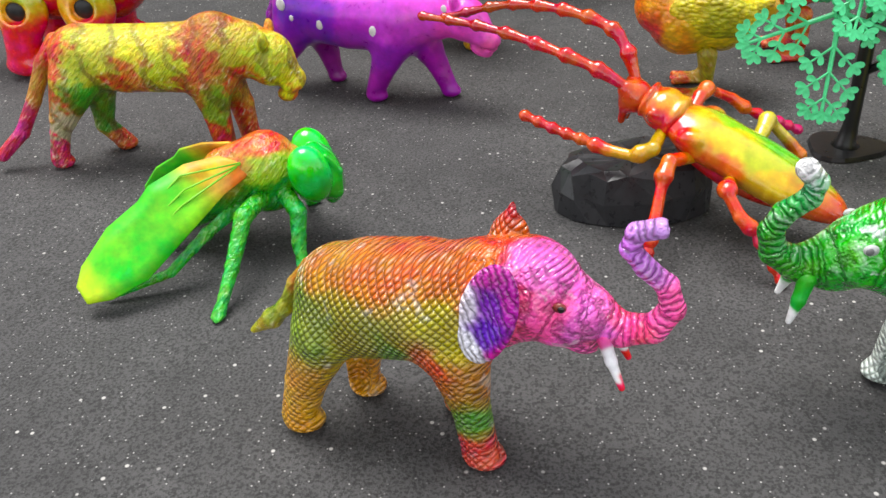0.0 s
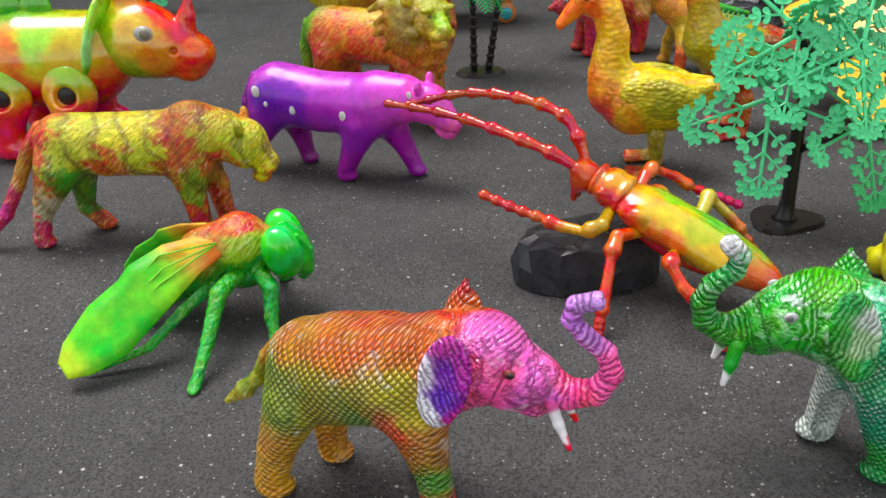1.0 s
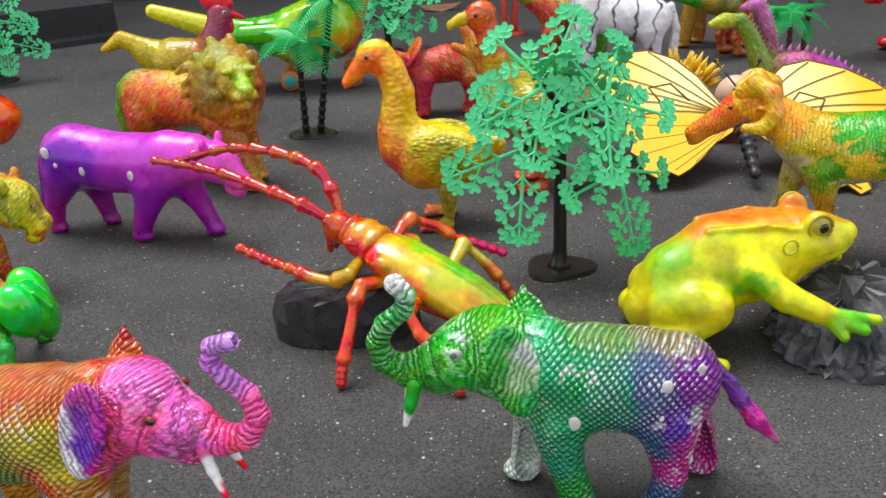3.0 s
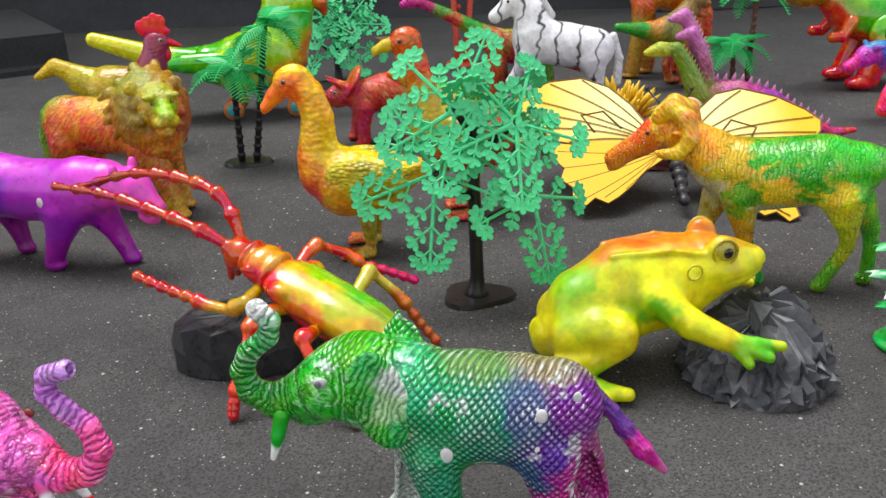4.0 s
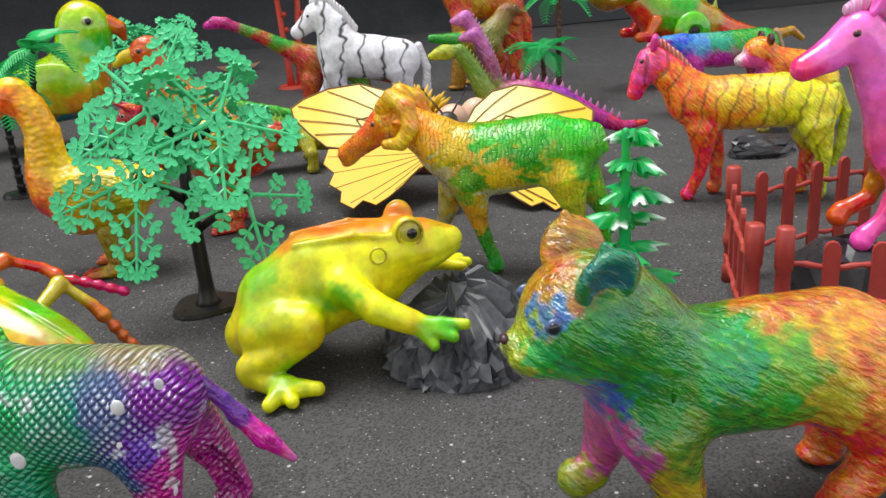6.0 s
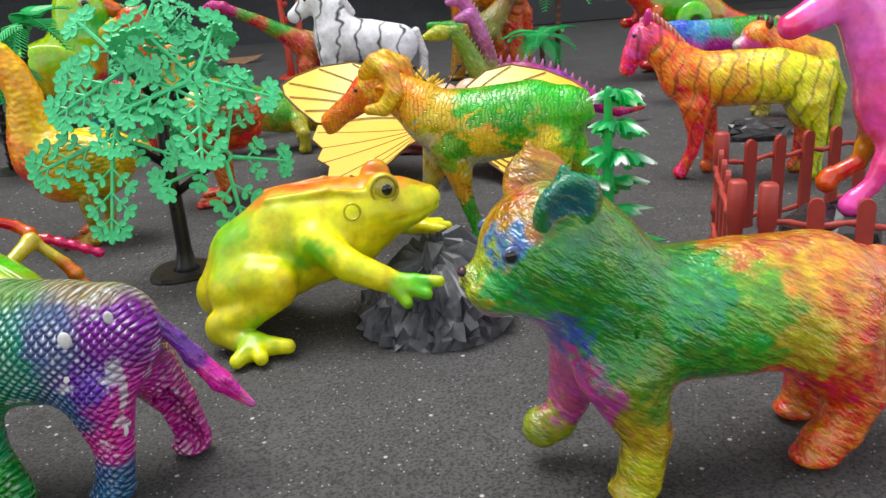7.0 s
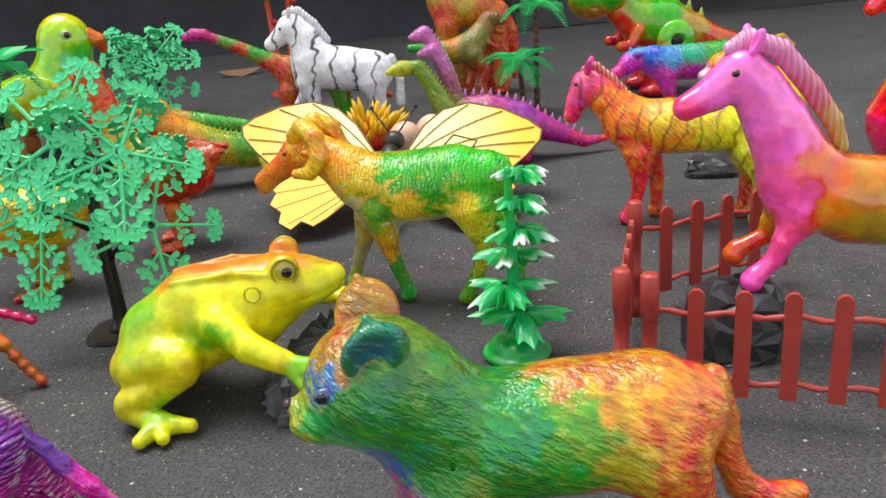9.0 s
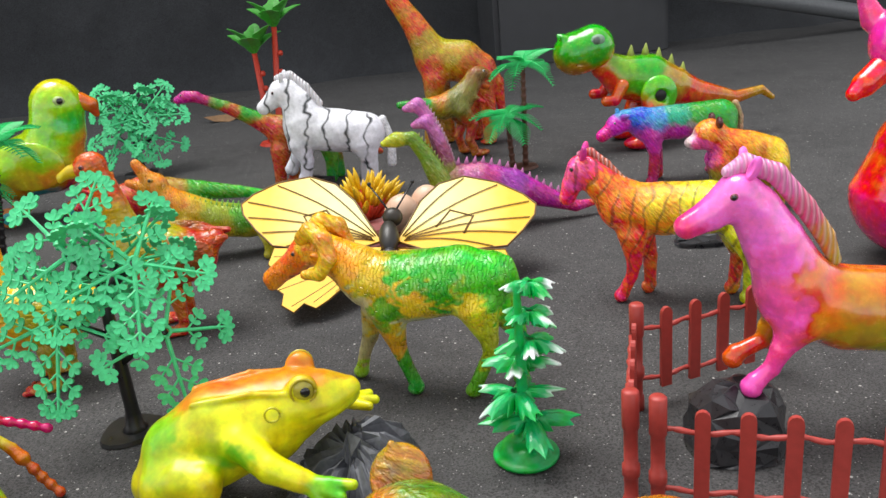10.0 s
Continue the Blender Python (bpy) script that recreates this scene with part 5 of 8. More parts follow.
moulded("body", [C((-6.2, 0, 2.2, 1.4), (-4.5, 0, 3.8, 2.2), (-2.2, 0, 4.8, 2.5), (0.6, 0, 5.1, 2.4), (2.2, 0, 5.5, 1.95), k=0.9), B((-2.6, 0, 6.1), (1.6, 1.5, 0.95), (0, -14, 0), k=0.6), B((-2.4, 0, 3.6), (3.3, 2.3, 1.9), (0, -22, 0), k=0.8), B((0.6, 0, 4.2), (2.2, 1.9, 1.7), (0, -30, 0), k=0.8), B((2.9, 0, 6.0), (2.5, 2.15, 1.25), (0, 6, 0), k=0.7), C((4.2, 0, 6.0, 1.1), (5.5, 0, 5.95, 0.75), k=0.8), B((3.2, 0, 5.3), (2.5, 1.7, 0.7), (0, -8, 0), k=0.5),
    B((2.9, 1.45, 7.2), (0.85, 0.6, 0.8), k=0.3), B((2.9, -1.45, 7.2), (0.85, 0.6, 0.8), k=0.3), C((-3.2, -1.0, 7.05, 0.14), (0, -1.35, 7.3, 0.16), (2.0, -1.5, 7.0, 0.14), k=0.25), C((-3.2, 1.0, 7.05, 0.14), (0, 1.35, 7.3, 0.16), (2.0, 1.5, 7.0, 0.14), k=0.25),
    *frog_leg(-1), *frog_leg(1), C((-0.9, -2.2, 5.0, 0.95), (0.6, -3.6, 4.0, 0.82), (2.2, -4.4, 3.4, 0.66), k=0.5), *fingers((2.5, -4.5, 3.3), [(4.9, -5.5, 3.3), (4.2, -5.7, 2.8), (3.2, -5.5, 2.4)], 0.36),
    C((-0.4, 2.2, 5.0, 0.9), (2.2, 3.6, 4.0, 0.75), (4.6, 3.3, 3.7, 0.6), k=0.5), *fingers((4.9, 3.2, 3.6), [(7.2, 3.1, 3.3), (6.9, 4.0, 3.3), (6.7, 2.2, 3.4)], 0.36),
    C((2.6, -2.35, 5.5, 0.09), (4.6, -1.75, 5.6, 0.09), (5.9, -0.75, 5.7, 0.09), (6.3, 0, 5.75, 0.09), (5.9, 0.75, 5.7, 0.09), (4.6, 1.75, 5.6, 0.09), k=0.12, cut=True)], SK, painted("painted_frog", "smooth", 0.38, 0.2, strength=0.25), fg, 0.085, 4, 0.25)
for s in (1, -1):
    e = ball("eye", (2.95, s * 1.72, 7.2), 0.68, plain("frog_eye_gold", (0.42, 0.36, 0.03), 0.2, 0.5), fg, (1, 0.55, 1))
    ball("pupil", (3.05, s * 2.02, 7.2), 0.3, EYE_DARK, e, (1, 0.5, 1))
    tube("eye_rim", [(2.95 + 0.7 * math.cos(a), s * 1.86, 7.2 + 0.7 * math.sin(a), 0.09) for a in np.linspace(0, 6.28, 19)], plain("frog_rim", rgb("b8a41c"), 0.3, 0.4), fg, 6)
    tube("ear_ring", [(1.1 + 0.42 * math.cos(a), s * 2.28, 6.35 + 0.42 * math.sin(a), 0.07) for a in np.linspace(0, 6.28, 17)], plain("frog_ring", rgb("c8c024"), 0.3, 0.4), fg, 6)


# ---- cat ----
ct = thing("toy_cat", 0.445, 0.205, 180, "large green, blue and orange painted rubber cat walking", "toy cat")
hn = C((-4.6, 1.0, 4.6, 1.8), (-5.5, 1.5, 2.6, 1.0), (-5.0, 1.5, 1.2, 0.8), (-4.3, 1.5, 0.75, 0.8), k=0.8)
hf = C((-5.0, -1.0, 4.6, 1.7), (-5.8, -1.5, 2.4, 0.95), (-5.5, -1.5, 0.8, 0.78), k=0.8)
fn = C((3.1, 1.2, 4.6, 1.5), (2.4, 1.5, 2.4, 0.85), (2.6, 1.5, 0.9, 0.8), k=0.8)
ff = C((3.6, -1.2, 4.4, 1.3), (4.1, -1.5, 2.4, 0.75), (4.5, -1.5, 1.5, 0.65), (5.1, -1.5, 1.4, 0.78), k=0.6)
CATS = [(-7, 0, 6.5, "d87410"), (-5, 2, 5.6, "dc7410"), (-5.6, 1.5, 2.4, "d06a34"), (-4.3, 1.6, 0.8, "d06a54"), (-3.6, 2, 7, "d08a10"), (-3, 2, 5, "a88a10"), (-2, 0, 8.4, "b8702c"), (-1.2, 2.2, 6.8, "6a9a14"), (-0.6, 2.2, 5, "3f9010"), (-2, 1.4, 3.4, "c06a80"), (-3.8, 1.5, 3.6, "c8586a"), (0.8, 2, 7.2, "2f8a50"), (0.8, 2.2, 5, "2f7a14"), (1.6, 0, 8.4, "1f7a30"), (1, 1, 3.4, "c87a8a"), (2.6, 2, 4.8, "4f7a10"), (2.4, 1.5, 2.6, "a8902c"), (2.6, 1.6, 0.8, "b0a83a"),
        (4, 1, 4.6, "b84a98"), (3.6, 2, 8, "1f8020"), (4.6, 2.3, 10, "1a7a24"), (5.2, 2.2, 8, "1a7a24"), (4.4, 0, 11, "5a7a14"), (6.4, 1, 10.8, "a8702f"), (6.8, 0, 11, "b0702f"), (7.3, 1.5, 9.5, "3a6aa0"), (6.2, 2.2, 9.0, "1a7a20"), (7.6, 0.8, 8.6, "8a9a50"), (6.8, 1.4, 7.6, "4a9a5a"), (5.4, 1.6, 6.4, "4a5aa8"), (6.6, 0, 6.6, "b85aa8"), (4.0, 1.8, 6.4, "2a7a20"), (4.8, -1.5, 1.4, "7a8a34"), (4.1, -1.4, 2.6, "a85a88")]
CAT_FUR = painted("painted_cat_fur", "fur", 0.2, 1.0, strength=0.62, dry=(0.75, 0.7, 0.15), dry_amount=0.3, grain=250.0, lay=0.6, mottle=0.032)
moulded("body", [C((3.2, 0, 6.1, 2.0), (1.3, 0, 6.0, 2.35), (-1.5, 0, 5.9, 2.4), (-4.4, 0, 5.8, 2.4), (-5.8, 0, 5.9, 1.7), k=0.9), B((3.5, 0, 7.4), (2.2, 2.1, 2.5), (0, 25, 0), k=0.8), B((5.1, 0, 8.8), (2.45, 2.35, 2.3), k=0.8), B((6.9, 0, 8.0), (1.0, 1.25, 0.95), k=0.5), B((7.4, 0.45, 7.9), (0.75, 0.65, 0.6), k=0.3), B((7.4, -0.45, 7.9), (0.75, 0.65, 0.6), k=0.3), B((7.85, 0, 8.35), (0.35, 0.4, 0.3), k=0.2), B((7.1, 0, 7.25), (0.6, 0.6, 0.4), k=0.3),
    hn, hf, fn, ff, *feet(hn, hf, fn), C((8.0, -0.7, 7.55, 0.1), (8.3, 0, 7.6, 0.1), (8.0, 0.7, 7.55, 0.1), k=0.15, cut=True), C((4.0, 2.4, 8.6, 0.06), (3.0, 2.2, 7.2, 0.07), (3.2, 1.9, 5.2, 0.06), k=0.1, cut=True)], CATS, CAT_FUR, ct, 0.085, 4, 0.6)
for s in (1, -1):
    moulded("ear", [B((5.1, s * 1.5, 10.6), (1.15, 0.6, 1.3), (s * -24, 0, s * 12), k=0.2), C((5.1, s * 1.6, 10.9, 0.5), (5.3, s * 1.75, 11.95, 0.14), k=0.3), B((5.3, s * 2.15, 10.75), (0.7, 0.42, 0.95), (s * -24, 0, s * 12), k=0.25, cut=True)], [(5.3, s * 1.9, 10.6, "1f5a70"), (5, s * 1.4, 12, "2f7a60" if s > 0 else "b07a3a"), (4.6, s * 1.2, 10.4, "3a8a3a" if s > 0 else "a86a30"), (6.4, s * 1.5, 10.5, "3a7a48" if s > 0 else "b8743a")], CAT_FUR, ct, 0.07, label="blue-lined ear")
moulded("tail", [C((-6.9, 0, 6.8, 0.62), (-7.4, 0, 5.2, 0.58), (-7.6, 0, 3.6, 0.58), (-8.2, 0, 2.1, 0.62), (-9.2, 0, 1.3, 0.6), (-10.6, 0, 1.2, 0.48), k=0.5)], [(-7, 0, 6.6, "c8742c"), (-8, 0, 2.4, "d0683a"), (-10.4, 0, 1.2, "d0584a")], CAT_FUR, ct, 0.09)
ball("nose", (8.12, 0, 8.5), 0.22, plain("nose_dark", (0.05, 0.02, 0.03), 0.3), ct, (0.8, 1.2, 0.8))
eyes(ct, 6.85, 1.5, 9.4, 0.36, plain("eye_blue", (0.05, 0.09, 0.22), 0.2, 0.5))


# ---- horses and zebras ----
def horse(name, label, cat, x, y, heading, body, neck, head, legs, spots, material, cell=0.1, change=None, mane=None, tail=None, tail_colour="c8a030", ear_colour="c05a90", eye_at=None, z=0.0):
    h = thing(name, x, y, heading, label, cat, "toy horses", z)
    chains = [C(*l, k=0.6) for l in legs]
    moulded("body", [C(*body, k=0.8), C(*neck, k=0.8), C(*head, k=0.6), *chains, *feet_at(*chains)], spots, material, h, cell, 4, 0.3, change=change)
    hx, hy, hz, hr = head[0]
    for s in (1, -1):
        moulded("ear", [B((hx - 0.35 * hr, s * hr * 0.75, hz + hr * 1.25), (0.32, 0.3, 0.75), (s * -20, -15, 0)), B((hx - 0.1 * hr, s * hr * 0.85, hz + hr * 1.3), (0.2, 0.2, 0.55), (s * -20, -15, 0), k=0.1, cut=True)], [(hx, 0, hz, ear_colour), (hx, s * 2, hz + 3, ear_colour)], MATT, h, 0.06)
    if mane:
        pts, colour = mane
        moulded("mane", [C(*pts, k=0.3)], [(*p[:3], c) for p, c in zip(pts, colour)], MANE, h, 0.07)
    if tail:
        moulded("tail", [C(*tail, k=0.3)], [(*tail[0][:3], tail_colour), (*tail[-1][:3], tail_colour)], FUR, h, 0.09)
    e = eye_at or (hx + 0.45 * hr, hr * 0.82, hz + 0.1)
    eyes(h, *e, 0.26, plain(label.split()[0] + "_eye", (0.2, 0.05, 0.06), 0.25))
    return h


def feet_at(*chains):
    out = []
    for c in chains:
        x, y, z, r = c[1][-1]
        out.append(C((x, y, z, r * 1.05), (x + 0.15, y, z - r * 0.5, r * 1.25), k=0.2))
    return out


g_mane = Graph("combed_mane", 0.35, 0.3)
at_ = g_mane.t.nodes.new("ShaderNodeAttribute")
at_.attribute_name = "paint"
wv = g_mane.t.nodes.new("ShaderNodeTexWave")
g_mane.set(wv, "Vector", g_mane.co), g_mane.set(wv, "Scale", 95.0), g_mane.set(wv, "Distortion", 1.0)
MANE = g_mane.finish(g_mane.mix(g_mane.math("MULTIPLY", wv.outputs["Fac"], 0.35), at_.outputs["Color"], (0.8, 0.7, 0.7)), wv.outputs["Fac"], 0.8, 0.0015)


horse("toy_zebra", "orange, pink and yellow striped plastic zebra", "toy zebra", 0.668, 0.545, 155,
      [(4.9, 0, 7.6, 1.9), (1.9, 0, 7.5, 2.1), (-1.6, 0, 7.6, 2.05), (-4.2, 0, 7.2, 1.7)], [(5.3, 0, 8.4, 1.7), (6.6, 0, 9.7, 1.4), (7.6, 0, 10.8, 1.15)], [(8.3, 0, 10.9, 1.0), (8.9, 0, 9.6, 0.8), (9.3, 0, 8.5, 0.66)],
      [[(4.2, 0.9, 5.6, 1.2), (4.1, 1.0, 3.4, 0.6), (4.3, 1.0, 2.2, 0.46), (5.0, 1.0, 0.7, 0.46)], [(3.6, -0.8, 5.4, 1.1), (2.9, -1.0, 3.2, 0.58), (2.9, -1.0, 0.7, 0.46)], [(-4.0, 0.9, 5.8, 1.35), (-4.7, 1.0, 3.6, 0.62), (-4.6, 1.0, 0.7, 0.46)], [(-3.4, -0.8, 5.6, 1.25), (-3.9, -1.0, 3.4, 0.6), (-3.6, -1.0, 0.7, 0.46)]],
      [(9.3, 0, 8.5, "f06080"), (8.6, 0.8, 10.4, "e878a8"), (7.6, 0, 11, "e88090"), (6.6, 1, 9.4, "f08030"), (5, 1.5, 8, "f08c28"), (4.8, 1.5, 6.4, "f07038"), (4.2, 1, 3.6, "f05a60"), (5, 1, 0.8, "f06070"), (2.9, -1, 2, "d8603a"), (2, 2, 8, "f0ac28"), (1.4, 2, 6.4, "f0a028"), (-1, 2, 8, "e8d028"), (-3, 1.6, 7, "e0d828"), (-4.6, 1, 5, "e0e038"), (-4.6, 1, 1.5, "b8c83a"), (-3.6, -1, 2, "d86a60")],
      FUR, 0.09, stripes(5.2, "4a2c10", 0.6, thin=0.8), ([(8.2, 0, 12.0, 0.3), (7.4, 0, 12.2, 0.34), (6.2, 0, 11.2, 0.34), (5.0, 0, 9.9, 0.3), (4.0, 0, 9.5, 0.2)], ["d06a90", "d0605a", "c8603a", "c8703a", "d0803a"]), [(-5.4, 0, 8.4, 0.42), (-6.2, 0, 6.6, 0.36), (-6.0, 0, 4.0, 0.4), (-5.6, 0, 2.6, 0.3)], "a8b82c")

horse("toy_horse", "pink and olive smooth plastic horse standing on a rock", "toy horse", 0.62, 0.345, 170,
      [(-1.0, 0, 8.9, 2.1), (-3.8, 0, 7.9, 2.35), (-7.5, 0, 7.4, 2.4), (-10.5, 0, 7.6, 2.2)], [(-0.6, 0, 10.2, 1.9), (0.4, 0, 12.2, 1.6), (1.4, 0, 14.0, 1.35)], [(2.3, 0, 15.0, 1.2), (3.7, 0, 14.0, 0.88), (5.0, 0, 13.4, 0.68)],
      [[(-0.8, 1.0, 7.6, 1.2), (0.1, 1.2, 6.3, 0.6), (0.6, 1.2, 5.2, 0.46), (1.5, 1.2, 4.4, 0.5)], [(-0.8, -0.9, 7.8, 1.1), (0.0, -1.0, 6.6, 0.58), (0.3, -1.0, 5.8, 0.46), (1.8, -1.0, 5.1, 0.5)], [(-10.2, 1.0, 6.0, 1.6), (-11.2, 1.2, 3.4, 0.8), (-10.8, 1.2, 0.8, 0.55)], [(-9.8, -1.0, 6.0, 1.5), (-10.4, -1.2, 3.4, 0.8), (-10.0, -1.2, 0.8, 0.55)]],
      [(5, 0, 13.4, "e8709c"), (3.6, 0.8, 14, "e890cc"), (2.2, 1, 15, "ea94ce"), (1.2, 1, 13.4, "ea94ce"), (0.2, 1.4, 11.6, "e888c4"), (-1, 1.6, 10.4, "d88a78"), (-0.4, 1.6, 9, "e880b0"), (-1.8, 2, 8.6, "d88a54"), (-3.6, 2.2, 9, "b87a34"), (-3.6, 2.3, 7, "a08034"), (-6.5, 2.2, 8.8, "c86a34"), (-6, 2.2, 6.4, "989034"), (-9, 2, 7.6, "b0802f"), (0.4, 1.2, 5.6, "e874ac"), (1.5, 1.2, 4.4, "ec7cb8"), (-0.4, -1, 7, "b0702c"), (1.6, -1, 5.2, "c8684a"), (-3, 1, 5.8, "c8603a")],
      SMOOTH, 0.09, None, ([(2.9, 0, 16.2, 0.34), (2.0, 0, 16.6, 0.5), (0.4, 0, 15.9, 0.55), (-1.2, 0, 14.0, 0.55), (-2.4, 0, 12.2, 0.5), (-3.0, 0, 10.8, 0.35)], ["f0b0d8", "f0a8d4", "f08cc4", "e87898", "e0a05a", "c8a83a"]), None, ear_colour="ea94ce")

horse("toy_zebra", "white plastic zebra with thin black painted stripes", "toy zebra", 0.42, 0.99, 170,
      [(2.6, 0, 8.7, 2.6), (-1.3, 0, 8.1, 2.6), (-4.6, 0, 7.6, 2.4)], [(2.7, 0, 10.2, 2.4), (3.2, 0, 12.0, 1.9), (4.1, 0, 13.4, 1.6)], [(5.0, 0, 13.3, 1.4), (6.2, 0, 12.3, 1.0), (7.2, 0, 11.6, 0.84)],
      [[(3.4, 1.1, 7, 1.4), (2.7, 1.3, 5.0, 0.8), (3.0, 1.3, 3.3, 0.7)], [(3.6, -1, 7, 1.3), (4.2, -1.2, 5.2, 0.8), (5.0, -1.2, 3.9, 0.68)], [(-4.4, 1.1, 6.4, 1.7), (-5.0, 1.3, 4.0, 0.8), (-4.9, 1.3, 0.9, 0.7)], [(-4.2, -1, 6.4, 1.6), (-4.2, -1.3, 4.0, 0.8), (-4.0, -1.3, 0.9, 0.7)]],
      [(0, 0, 8, "d8d8dc"), (5, 0, 12, "dcdce0"), (0, 2, 5, "d0ccd8")], MATT, 0.12, stripes(2.6, "0c1414", 1.0, -7, 0.1, 0.88), ([(5.0, 0, 14.9, 0.5), (3.6, 0, 15.1, 0.6), (2.0, 0, 13.6, 0.6), (0.6, 0, 11.6, 0.5)], ["e0e0e4"] * 4), [(-6.8, 0, 9.0, 0.5), (-7.6, 0, 6.4, 0.5), (-7.4, 0, 3.6, 0.6)], "d8d8dc", "d0d0d4")

cw = thing("toy_cow", 0.84, 0.86, 175, "pink, blue and green sprayed plastic cow", "toy cow")
lg = [C((6.0, 0.9, 5.6, 1.2), (5.7, 1.1, 3.4, 0.7), (6.0, 1.1, 0.8, 0.6), k=0.6), C((5.4, -0.9, 5.6, 1.1), (4.8, -1.1, 3.4, 0.7), (4.6, -1.1, 0.8, 0.6), k=0.6), C((-2.6, 0.9, 5.6, 1.4), (-3.4, 1.1, 3.4, 0.7), (-3.2, 1.1, 0.8, 0.6), k=0.6), C((-2.2, -0.9, 5.6, 1.4), (-2.2, -1.1, 3.4, 0.7), (-2.0, -1.1, 0.8, 0.6), k=0.6)]
moulded("body", [C((6.4, 0, 6.8, 1.9), (2.6, 0, 6.7, 2.0), (-2.4, 0, 6.8, 2.0), k=0.7), C((7.4, 0, 7.4, 1.5), (8.8, 0, 7.6, 1.2), k=0.6), B((9.8, 0, 7.2), (1.4, 1.1, 1.2), (0, 30, 0), k=0.5), C((10.6, 0, 6.6, 0.8), (11.6, 0, 6.0, 0.72), k=0.4), C((9.4, 1, 8.2, 0.3), (9.2, 2.0, 8.4, 0.25), k=0.3), C((9.4, -1, 8.2, 0.3), (9.2, -2.0, 8.4, 0.25), k=0.3), *lg, *feet(*lg)],
        [(11.6, 0, 6, "d83f98"), (9.8, 0.8, 7, "c850b8"), (9, 0, 8.6, "4a8ac0"), (7.6, 1, 8, "3a68c8"), (5.6, 1.6, 7.6, "5a90c8"), (6.4, 1.4, 5.8, "c858b0"), (3.4, 1.6, 7.8, "4a9a78"), (3.6, 1.8, 5.8, "c050a8"), (0, 1.6, 7.6, "38943a"), (-3, 1, 7, "3f9a3a"), (0, 1.5, 5.4, "b8508a"), (6, 1, 2, "b84a68"), (-3, 1, 3, "c0708a")], FUR, cw, 0.12)
moulded("tail", [C((-4.2, 0, 8.2, 0.4), (-4.9, 0, 6.6, 0.3), (-4.9, 0, 3.4, 0.35), k=0.3)], [(-4.5, 0, 6, "b89a8a")], FUR, cw, 0.12)
eyes(cw, 10.3, 0.85, 7.5, 0.22)

cb = thing("toy_cub", 0.80, 0.74, 170, "pink and orange plastic lion cub with dark ears", "toy cub")
lg = [C((0.2, 1.0, 5.0, 1.2), (0.4, 1.2, 3.0, 0.75), (0.6, 1.2, 0.7, 0.62), k=0.6), C((0.0, -1.0, 5.0, 1.2), (-0.2, -1.2, 3.0, 0.75), (0.2, -1.2, 0.7, 0.62), k=0.6), C((-5.4, 1.0, 4.6, 1.4), (-6.2, 1.2, 2.6, 0.8), (-5.8, 1.2, 0.7, 0.62), k=0.6), C((-5.0, -1.0, 4.6, 1.4), (-5.4, -1.2, 2.6, 0.8), (-5.0, -1.2, 0.7, 0.62), k=0.6)]
moulded("body", [C((-0.6, 0, 6.6, 1.8), (-3, 0, 6.0, 1.9), (-5.2, 0, 5.4, 1.75), k=0.7), B((1.0, 0, 7.9), (1.75, 1.65, 1.6), k=0.5), B((2.5, 0, 7.2), (1.1, 0.9, 0.75), k=0.4), *lg, *feet(*lg)],
        [(3.2, 0, 7.2, "d8b8c0"), (2, 0.8, 7, "f084b8"), (1.4, 1, 8.4, "f09840"), (0, 1, 9, "f08c30"), (-1, 1.4, 6.6, "f08048"), (-3, 1.6, 6.4, "f0a030"), (-5.4, 1.2, 5.6, "e8b830"), (0.4, 1, 3, "8a7a30"), (-5.8, 1, 3, "b08a2c"), (1, 0, 6.2, "d870b0")], FUR, cb, 0.1)
for s in (1, -1):
    moulded("ear", [B((0.5, s * 1.2, 9.3), (0.35, 0.6, 0.6))], [(0.5, s * 1.2, 9.3, "4a2020")], FUR, cb, 0.08, label="dark brown ear")
eyes(cb, 2.1, 0.85, 8.2, 0.3, plain("eye_brown_dark", (0.06, 0.02, 0.02), 0.2))


# ---- dinosaurs ----
def spine(root, pts, size, colour, name="spine_plate"):
    """A row of small cones along the back."""
    p = np.array(pts, float)
    d = np.concatenate([[0], np.cumsum(np.linalg.norm(np.diff(p[:, :3], axis=0), axis=1))])
    m = plain(name + colour, rgb(colour), 0.4)
    n = int(d[-1] / (size * 1.15))
    for i in range(n):
        s = d[-1] * (i + 0.5) / n
        x, y, z = (np.interp(s, d, p[:, a]) for a in range(3))
        v, f = tube_data([(x, y, z - size * 0.3, size * 0.45), (x - 0.05, y, z + size * 0.35, size * 0.28), (x - 0.15, y, z + size, size * 0.05)], 7)
        part(name, mesh_from(name, v * CM, f), m, root)


sp = thing("toy_dinosaur", 0.58, 0.79, 172, "purple plastic dinosaur with long necks and spiny back", "toy dinosaur", "toy dinosaurs")
lg = [C((4.0, 1.2, 3.8, 1.2), (4.2, 1.6, 2.0, 0.8), (4.3, 1.6, 0.7, 0.8), k=0.6), C((4.0, -1.2, 3.8, 1.2), (4.6, -1.6, 2.0, 0.8), (4.9, -1.6, 0.7, 0.8), k=0.6), C((-1.4, 1.2, 3.4, 1.3), (-1.6, 1.6, 2.0, 0.8), (-1.4, 1.6, 0.7, 0.8), k=0.6), C((-1.4, -1.2, 3.4, 1.3), (-1.8, -1.6, 2.0, 0.8), (-1.4, -1.6, 0.7, 0.8), k=0.6)]
